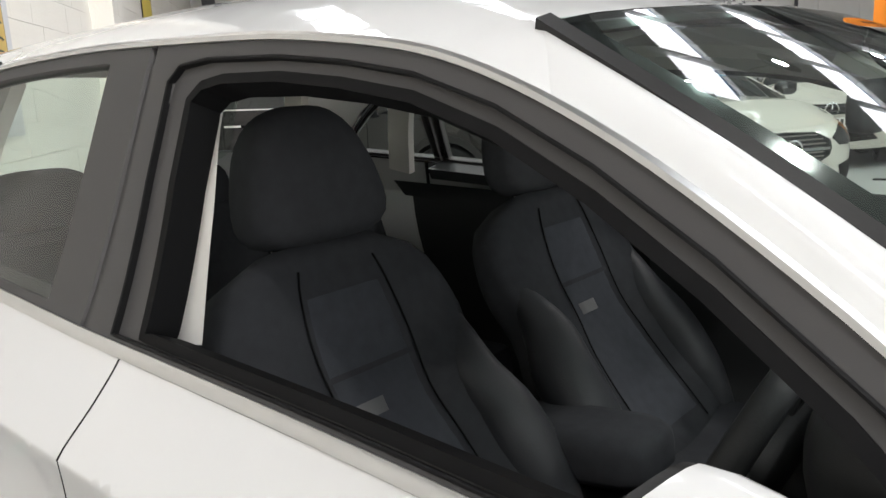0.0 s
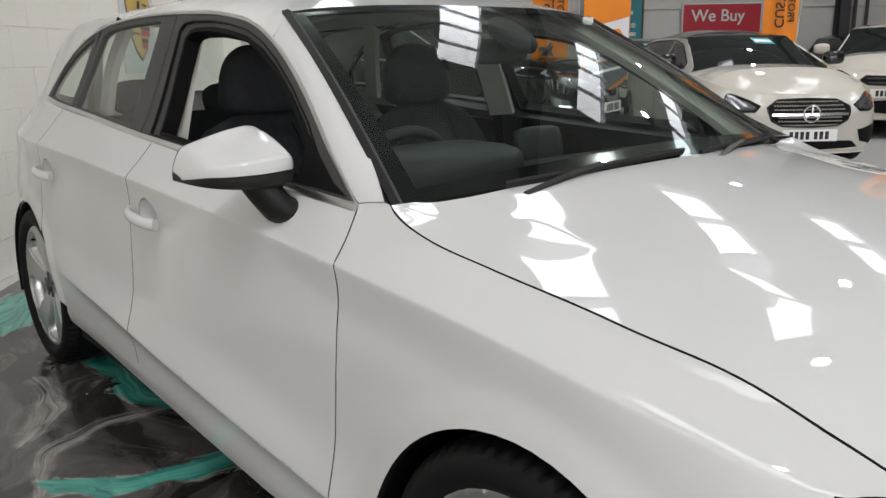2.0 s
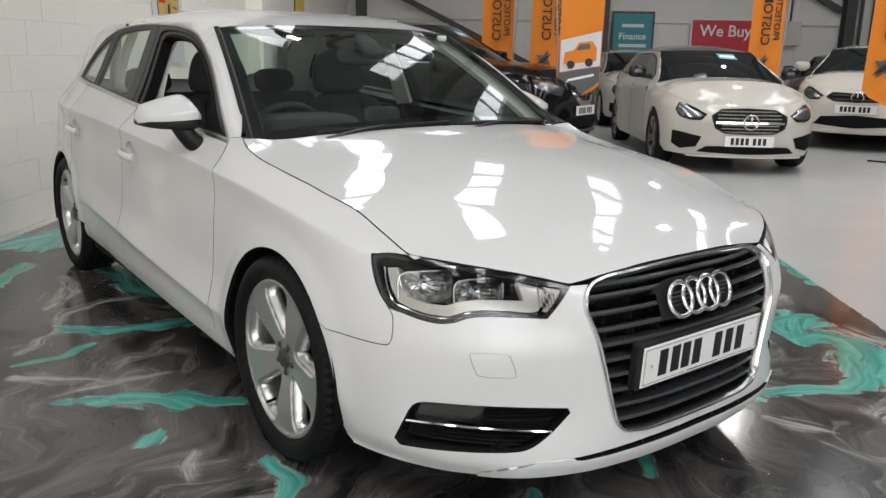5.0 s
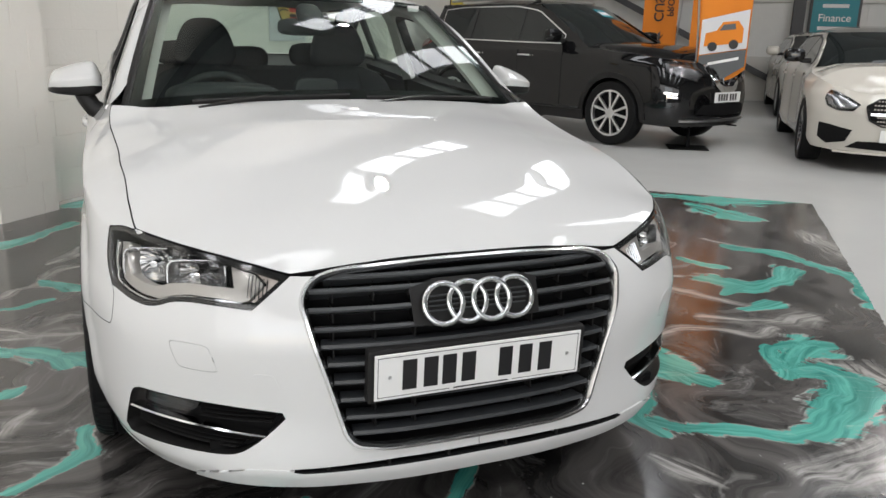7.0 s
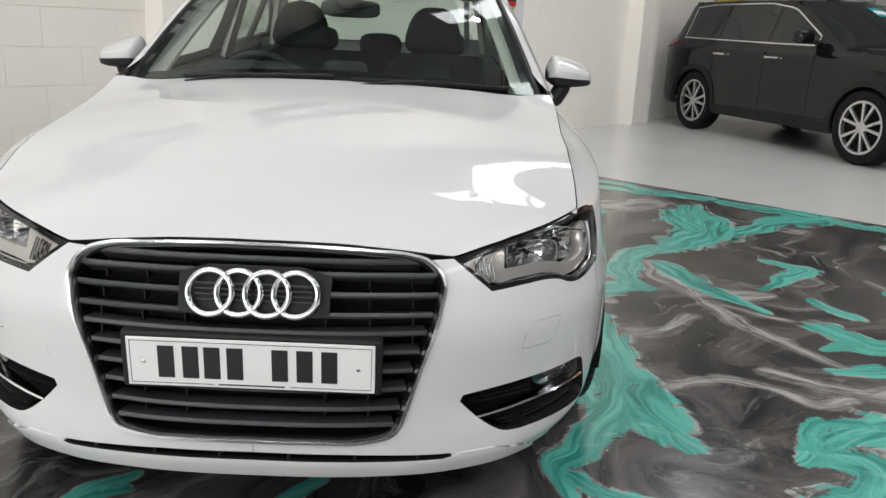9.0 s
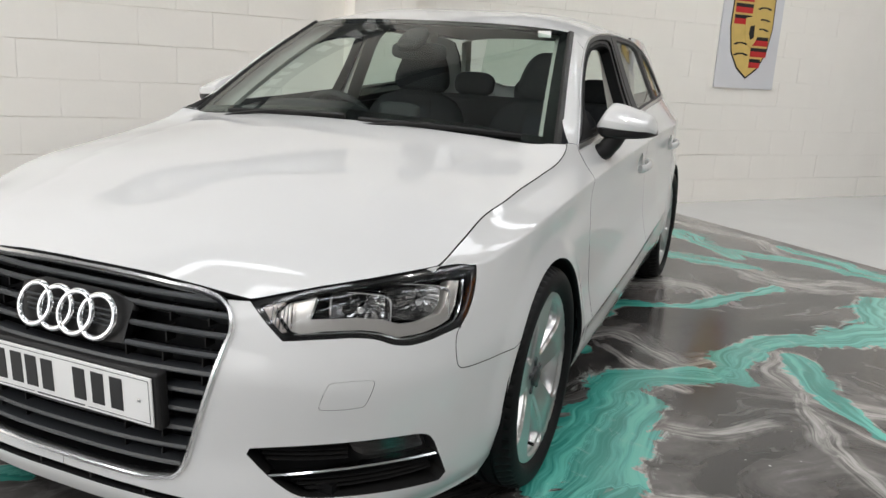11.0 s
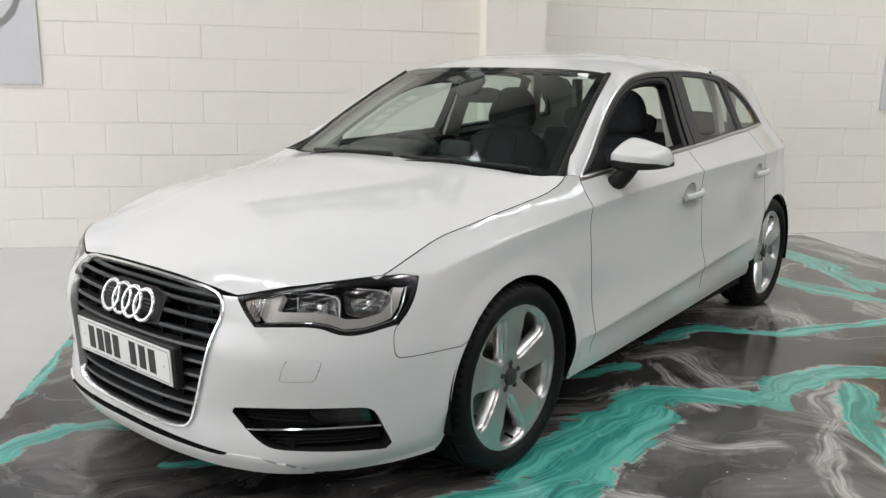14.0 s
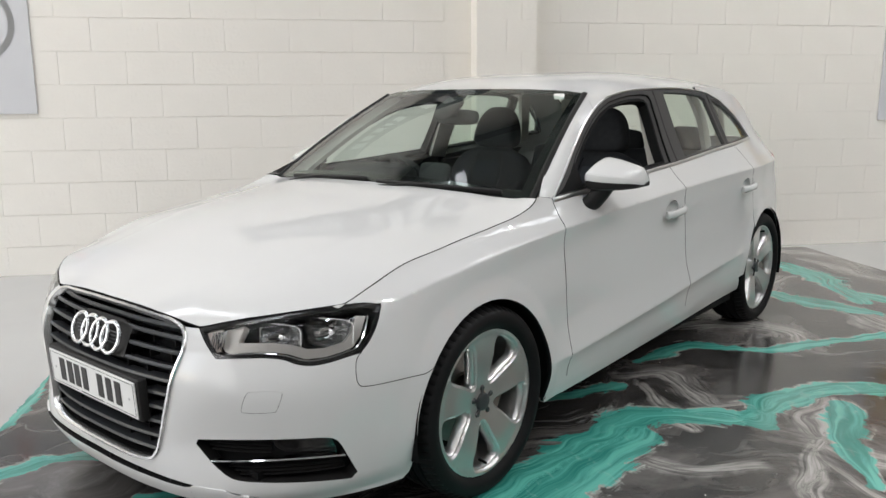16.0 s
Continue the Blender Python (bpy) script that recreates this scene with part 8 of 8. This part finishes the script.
    tops = lambda x: float(np.interp(-x, [-(bx - 0.30), -(rx0 - 0.10), -(rx0 - 0.5), -(rx1 + 0.6), -(rx1 + 0.10), -(tail + 0.42)], [belt_at(bx - 0.3) + 0.02, re - 0.10, re - 0.045, re - 0.055, re - 0.10, belt_at(tail + 0.45) + 0.02]))
    for a, b in zip(xs[:-1], xs[1:]):
        a2, b2 = a - 0.02, b + 0.02
        pts = [(S.at(x), belt_at(x)) for x in np.linspace(a2, b2, 6)] + [(S.at(x), max(tops(x), belt_at(x) + 0.02)) for x in np.linspace(b2, a2, 8)]
        both("side_window", cut("side_window", S.f, pts, CAR_GLASS, step=0.08, gap=0, depth=0.006, offset=0.004), c)
    ol = [(S.at(x), belt_at(x) - 0.012) for x in np.linspace(xs[0], xs[-1], 16)] + [(S.at(x), max(tops(x) + 0.014, belt_at(x))) for x in np.linspace(xs[-1], xs[0], 24)]
    ol = np.array(resample(ol, 0.06))
    both("window_line", ring_mesh("window_line", S.f(ol), [(0.006, -0.008), (0.006, 0.008), (-0.01, 0.008), (-0.01, -0.008)], CHROME if style == "suv" else SATIN, normals=normals_of(S.f, ol)), c)
    # door gaps and handles
    for x in (xs[0] + 0.05, P["seam"], P["seam2"]):
        run = np.array([(S.at(x), z) for z in np.linspace(sill + 0.06, belt_at(x) - 0.03, 10)])
        both("door_gap", ring_mesh("door_gap", S.f(run), [(0.001, -0.003), (0.001, 0.003), (-0.01, 0.003), (-0.01, -0.003)], BLACK, closed=False, normals=normals_of(S.f, run)), c)
    for x in (P["seam"] + 0.24, P["seam2"] + 0.24):
        run = np.array([(S.at(x - t), P["shoulder"] - 0.02) for t in np.linspace(0, 0.2, 6)])
        both("handle", ring_mesh("handle", S.f(run) + normals_of(S.f, run) * 0.025, disc_section(0.014, 8), CHROME if style == "suv" else paint, closed=False, normals=normals_of(S.f, run)), c)
    # lamps, grille, plate, lower intake
    nz = P["nose_z"]
    lamp_poly = [(x * P["w"], nz + z) for x, z in P["lamp"]]
    both("headlamp", cut("headlamp", S.f, lamp_poly, LENS, step=0.05, gap=0, depth=0.0, offset=0.010), c)
    both("lamp_inside", cut("lamp_inside", S.f, lamp_poly, GLOSSBLACK, step=0.05, gap=0, depth=0.012, offset=0.004), c)
    l2 = shrink(lamp_poly, 0.022)
    both("lamp_reflector", cut("lamp_reflector", S.f, l2, LAMP_DARK, step=0.03, gap=0, depth=0.004, offset=0.006), c)
    g = [(x, nz + z) for x, z in P["grille"]]
    g = g + [(-x, z) for x, z in g[::-1]]
    put("grille", cut("grille", S.f, g, BLACK, step=0.05, gap=0, depth=0.0, offset=0.004), c)
    gl = np.array(resample(g, 0.03))
    put("grille_frame", ring_mesh("grille_frame", S.f(gl), [(0.016, -0.006), (0.016, 0.006), (-0.004, 0.010), (-0.004, -0.010)], CHROME if P.get("chrome_grille") else SATIN, normals=normals_of(S.f, gl)), c)
    gz0, gz1 = min(z for _, z in g), max(z for _, z in g)
    gw = max(x for x, _ in g)
    for k in range(P.get("bars", 5)):
        z = gz0 + (gz1 - gz0) * (k + 0.5) / P.get("bars", 5)
        ww = gw * (0.90 if z > (gz0 + gz1) / 2 else 0.80) * P.get("bar_w", 0.92)
        if P.get("studs"):
            for q in np.linspace(-ww, ww, 25):
                pnt = S.skin(q, z)
                put("grille_stud", part_box((pnt[0] + 0.004, pnt[0] + 0.012, pnt[1] - 0.008, pnt[1] + 0.008, z - 0.006, z + 0.006), DISC), c)
        else:
            run = np.array([(q, z) for q in np.linspace(-ww, ww, 15)])
            put("grille_bar", ring_mesh("grille_bar", S.f(run), [(0.014, -0.006), (0.014, 0.006), (0.0, 0.006), (0.0, -0.006)], SOFTGREY, closed=False, normals=normals_of(S.f, run)), c)
    bp = S.skin(0.0, (gz0 + gz1) / 2)
    badge = lathe("badge", [(0.072, 0.0), (0.085, 0.006), (0.078, 0.012), (0.068, 0.006), (0.072, 0.0)], CHROME, n=32, axis="x")
    put("badge", badge, c, m=pose(bp[0] + 0.015, 0, bp[2]))
    put("badge_bar", part_box((bp[0] + 0.012, bp[0] + 0.024, -0.08, 0.08, bp[2] - 0.012, bp[2] + 0.012) if style == "suv" else (bp[0] + 0.012, bp[0] + 0.024, -0.008, 0.008, bp[2] - 0.0, bp[2] + 0.075), CHROME, bevel=0.003), c)
    if style == "star":
        for t in (120, 240):
            put("badge_bar", part_box((0.0, 0.010, -0.008, 0.008, 0.0, 0.075), CHROME, bevel=0.003), c, m=pose(bp[0] + 0.012, 0, bp[2], t, 0, 0))
        run = np.array([(q, bp[2] - 0.01) for q in np.linspace(-gw * 0.9, gw * 0.9, 15)])
        put("grille_blade", ring_mesh("grille_blade", S.f(run), [(0.02, -0.012), (0.02, 0.012), (0.004, 0.012), (0.004, -0.012)], CHROME, closed=False, normals=normals_of(S.f, run)), c)
    if style == "suv":
        for sgn in (1, -1):
            v = [S.skin(sgn * 0.26, gz1 + 0.01), S.skin(sgn * 0.20, gz0 + 0.08), S.skin(sgn * 0.12, gz0 + 0.01), S.skin(0.0, gz0)]
            put("grille_chevron", ring_mesh("grille_chevron", [q + np.array([0.012, 0, 0]) for q in spline(v, 5)], [(0.010, -0.036), (0.018, 0.0), (0.010, 0.036), (-0.008, 0.034), (-0.008, -0.034)], CHROME, closed=False, normals=(1, 0, 0)), c)
        for z0, z1, b in ((0.60, 0.625, 0.965), (0.565, 0.590, 0.93)):
            both("fog_lamp", cut("fog_lamp", S.f, [(0.80 * P["w"], z0), (b * P["w"], z0 + 0.01), (b * P["w"], z1 + 0.01), (0.80 * P["w"], z1)], CHROME, step=0.04, gap=0, depth=0.02, offset=0.012), c)
    low = [(x * P["w"], z) for x, z in P["intake"]]
    low = low + [(-x, z) for x, z in low[::-1]]
    put("lower_intake", cut("lower_intake", S.f, low, BLACK, step=0.06, gap=0, depth=0.0, offset=0.004), c)
    if P.get("side_duct"):
        both("side_duct", cut("side_duct", S.f, [(x * P["w"], z) for x, z in P["side_duct"]], BLACK, step=0.05, gap=0, depth=0, offset=0.005), c)
    if P.get("lip"):
        run = np.array([(q, P["lip"]) for q in np.linspace(-P["w"] * 0.75, P["w"] * 0.75, 25)])
        put("bumper_lip", ring_mesh("bumper_lip", S.f(run), [(0.020, -0.012), (0.024, 0.008), (-0.02, 0.012), (-0.02, -0.012)], DULLCHROME if style == "suv" else paint, closed=False, normals=normals_of(S.f, run)), c)
    pz = P["plate_z"]
    pp = S.skin(0.0, pz)
    plate = put("number_plate", part_box((pp[0] + 0.008, pp[0] + 0.018, -0.26, 0.26, pz - 0.056, pz + 0.056), PLATE_WHITE, bevel=0.002), c, "white plate with plain black bars")
    for k, yy in enumerate((-0.18, -0.128, -0.076, -0.024, 0.055, 0.107, 0.16)):
        put("plate_bar", part_box((pp[0] + 0.018, pp[0] + 0.020, yy - 0.017, yy + 0.017, pz - 0.037, pz + 0.037), PLATE_BLACK), plate)
    # mirrors
    mx, my = bx - 0.42, P["w"] + 0.06
    mirror_paint = P.get("mirror_paint", paint)
    head = rounded("door_mirror", (0.16, 0.22, 0.15), mirror_paint, 3.2, 12)
    stalk = part_box((mx - 0.03, mx + 0.05, P["w"] - 0.12, P["w"] + 0.0, belt_at(mx) + 0.0, belt_at(mx) + 0.05), SATIN, bevel=0.012)
    for sgn in (1, -1):
        o = put("door_mirror", head, c, m=pose(mx, sgn * my, belt_at(mx) + 0.08))
        put("mirror_foot", stalk, c, mirror=sgn < 0)
    # wheels, housings, underside
    for x in (0.0, -wb):
        for sgn in (1, -1):
            m = pose(x, sgn * (P["w"] - 0.125), R, 0, P.get("spin", 10), 0) @ Matrix.Diagonal((R / 0.314, sgn * 1.0, R / 0.314, 1))
            wh = put("wheel", PLAIN_TYRE, c, m=m)
            put("rim", P["rim"], wh)
            put("wheel_back", WHEEL_BACK, wh)
            put("wheel_housing", lathe("wheel_housing", [(0.02, 0.25), (ra + 0.01, 0.25), (ra + 0.012, 0.90 * P["w"])], BLACK, n=24, angle=math.pi * 1.1), c, m=Matrix.Diagonal((1, sgn, 1, 1)) @ pose(x, 0, R, 0, 9, 0))
    put("underbody", mesh_of("underbody", boxes((tail + 0.35, nose - 0.30, -0.55, 0.55, sill - 0.02, sill + 0.25), (-wb + ra + 0.05, -ra - 0.05, -P["w"] + 0.10, P["w"] - 0.10, sill - 0.01, sill + 0.25)), BLACK), c)
    if P.get("cladding"):
        for cs in (a_f, a_r):
            ring = np.array([(cs + (ra + 0.025) * math.cos(t), R + (ra + 0.025) * math.sin(t)) for t in np.linspace(math.radians(185), math.radians(-5), 24)])
            both("arch_cladding", ring_mesh("arch_cladding", S.f(ring), [(0.012, -0.03), (0.014, 0.03), (-0.01, 0.03), (-0.01, -0.03)], SATIN, closed=False, normals=normals_of(S.f, ring)), c)
        run = np.array([(a, sill + 0.05) for a in np.linspace(a_f + ra, a_r - ra, 16)])
        both("sill_cladding", ring_mesh("sill_cladding", S.f(run), [(0.012, -0.06), (0.016, 0.06), (-0.01, 0.06), (-0.01, -0.06)], SATIN, closed=False, normals=normals_of(S.f, run)), c)
    if P.get("rails"):
        rr = [S.skin(S.at(x), re + 0.0) * [1, 0.93, 1] + np.array([0, 0, 0.045 + 0.02 * math.sin(math.pi * t)]) for t, x in zip(np.linspace(0, 1, 16), np.linspace(rx0 - 0.25, rx1 + 0.25, 16))]
        both("roof_rail", ring_mesh("roof_rail", rr, disc_section(0.018, 8), DULLCHROME, closed=False, normals=(0, 0, 1)), c)
    both("tail_lamp", cut("tail_lamp", S.f, [(S.at(tail + 0.52), S.edge(S.at(tail + 0.5)) - 0.02), (S.at(tail + 0.15), S.edge(S.at(tail + 0.2)) - 0.02), (S.at(tail + 0.12), P["shoulder"]), (S.at(tail + 0.42), P["shoulder"] + 0.06)], RED_LAMP, step=0.05, gap=0, depth=0.01, offset=0.01), c)
    return c


BLACK_PAINT = mat("black_car_paint", (0.005, 0.005, 0.0055), 0.4, coat=1.0, spec=0.0)
CREAM_PAINT = mat("cream_white_paint", (0.54, 0.515, 0.465), 0.5, coat=1.0, spec=0.0)
GREY_PAINT = mat("dark_grey_paint", (0.05, 0.055, 0.06), 0.35, metal=0.4, coat=1.0)
RED_PAINT = mat("red_car_paint", (0.32, 0.015, 0.02), 0.4, coat=1.0)
SILVER_CAR = mat("silver_car_paint", (0.33, 0.34, 0.35), 0.35, metal=0.5, coat=1.0)
SUV = dict(name="black_suv", sticker=True, nose=0.93, tail=-3.74, wb=2.705, w=0.905, sill=0.26, shoulder=0.98, belt=1.12, roof_edge=1.58, roof=1.66, nose_z=0.93, cowl_z=1.08, tumble=0.19, crown=0.06, screen_base=-0.42, roof_front=-1.25, roof_rear=-3.35, R=0.362, posts=(-0.82, -1.55, -2.42, -3.12), seam=-1.50, seam2=-2.38,
           lamp=((0.42, -0.10), (0.60, -0.03), (0.86, 0.02), (1.02, 0.03), (0.98, -0.08), (0.78, -0.15), (0.55, -0.20)), grille=((0.0, -0.02), (0.26, -0.03), (0.22, -0.18), (0.14, -0.26), (0.0, -0.27)), bars=4, chrome_grille=False, intake=((0.0, 0.52), (0.45, 0.50), (0.55, 0.40), (0.0, 0.38)), side_duct=((0.74, 0.62), (0.90, 0.60), (0.92, 0.52), (0.76, 0.53)), lip=0.33, plate_z=0.58, rim=RIM_TWIN, cladding=True, rails=True, spin=12)
HATCH = dict(name="white_hatchback", sticker=True, nose=0.88, tail=-3.42, wb=2.70, w=0.885, sill=0.19, shoulder=0.84, belt=1.02, roof_edge=1.31, roof=1.40, nose_z=0.72, cowl_z=0.93, tumble=0.21, crown=0.07, screen_base=-0.30, roof_front=-1.05, roof_rear=-2.85, R=0.32, posts=(-0.66, -1.52, -2.28, -2.75), seam=-1.47, seam2=-2.32,
             lamp=((0.52, -0.085), (0.66, -0.03), (0.86, 0.015), (0.99, 0.03), (0.97, -0.05), (0.88, -0.115), (0.72, -0.15), (0.58, -0.145)), grille=((0.0, -0.03), (0.30, -0.04), (0.40, -0.10), (0.36, -0.22), (0.26, -0.27), (0.0, -0.28)), bars=7, studs=True, chrome_grille=False, intake=((0.0, 0.315), (0.50, 0.30), (0.62, 0.235), (0.0, 0.215)), side_duct=((0.56, 0.40), (0.80, 0.44), (0.96, 0.45), (0.97, 0.31), (0.84, 0.255), (0.62, 0.29)), lip=0.19, plate_z=0.36, rim=RIM_BLACK, roof_paint=GLOSSBLACK, mirror_paint=GLOSSBLACK, spin=5)
CROSS = dict(HATCH, name="white_crossover", nose=0.86, tail=-3.35, wb=2.60, w=0.88, sill=0.24, shoulder=0.92, belt=1.08, roof_edge=1.42, roof=1.50, nose_z=0.84, cowl_z=1.02, R=0.335, studs=False, bars=2, grille=((0.0, -0.06), (0.34, -0.05), (0.40, -0.10), (0.30, -0.15), (0.0, -0.16)), intake=((0.0, 0.50), (0.50, 0.47), (0.62, 0.36), (0.0, 0.32)), side_duct=None, lip=0.28, plate_z=0.58, rim=RIM_PLAIN, roof_paint=CREAM_PAINT, mirror_paint=CREAM_PAINT, cladding=True)


def in_hall(x, y, turn):
    return HALL @ pose(x, y, 0, 0, 0, turn)


parked_car("black SUV with chrome trim parked by the block wall", in_hall(-9.83, 3.57, 58.8), BLACK_PAINT, SUV, "suv")
parked_car("cream-white hatchback with black roof and studded grille", in_hall(-8.97, 5.98, 0), CREAM_PAINT, HATCH, "star")
parked_car("white hatchback parked nose out near the far wall", in_hall(-14.3, 6.1, 0), CREAM_PAINT, dict(HATCH, name="white_hatchback", roof_paint=CREAM_PAINT, mirror_paint=CREAM_PAINT, studs=False, bars=3, rim=RIM_PLAIN), "plain")
parked_car("white crossover with dark sill cladding behind a banner", in_hall(-11.5, 8.65, -28), CREAM_PAINT, CROSS, "plain")
parked_car("dark grey hatchback parked nose out by the far wall", in_hall(-14.5, 9.55, -28), GREY_PAINT, dict(HATCH, name="grey_hatchback", roof_paint=GREY_PAINT, mirror_paint=GREY_PAINT, studs=False, bars=3, rim=RIM_PLAIN), "plain")
parked_car("red crossover with silver roof rails by the far wall", in_hall(-16.3, 11.3, -28), RED_PAINT, dict(CROSS, name="red_crossover", roof_paint=RED_PAINT, mirror_paint=RED_PAINT, rails=True, rim=RIM_PLAIN), "plain")
parked_car("silver crossover standing at the end of the row", in_hall(-9.6, 10.6, 0), SILVER_CAR, dict(CROSS, name="silver_crossover", roof_paint=SILVER_CAR, mirror_paint=SILVER_CAR, rim=RIM_PLAIN), "plain")


# ---- blocks of the white wall, each with its own edges ----
BL, BH = 0.463, 0.2325
block_me = mesh_of("block", boxes((0.0006, BL - 0.0006, -0.03, 0.0, 0.0022, BH - 0.0022), bevel=0.0015), WALL)
rnd = random.Random(12)
made = 0
far_v, far_f = [], []
CUBE = ((0, 3, 2, 1), (4, 5, 6, 7), (0, 1, 5, 4), (1, 2, 6, 5), (2, 3, 7, 6), (3, 0, 4, 7))
for row in range(0, 27):
    z = row * BH - 0.018
    x = X0 - (BL / 2 if row % 2 else 0)
    while x < X1 - BL:
        if not (-3.86 < x + BL / 2 < -3.40 or -10.52 < x + BL / 2 < -10.06):
            y = rnd.uniform(-0.0012, 0.0012)
            if -8.6 < x < 0.9 and 0.15 < z < 2.35 and made < 300:
                ob = new("block", block_me)
                ob.parent, ob.matrix_basis = wall_south, pose(x, y, z)
                made += 1
            else:
                a, b, lo, hi, k = x + 0.0006, x + BL - 0.0006, max(z + 0.0022, 0.001), z + BH - 0.0022, len(far_v)
                far_v += [(a, -0.03, lo), (b, -0.03, lo), (b, y, lo), (a, y, lo), (a, -0.03, hi), (b, -0.03, hi), (b, y, hi), (a, y, hi)]
                far_f += [tuple(k + i for i in f) for f in CUBE]
        x += BL
far_me = bpy.data.meshes.new("block_courses")
far_me.from_pydata(far_v, [], far_f)
far_me.materials.append(WALL)
tagged(put("block_courses", far_me, wall_south), kind="stuff")
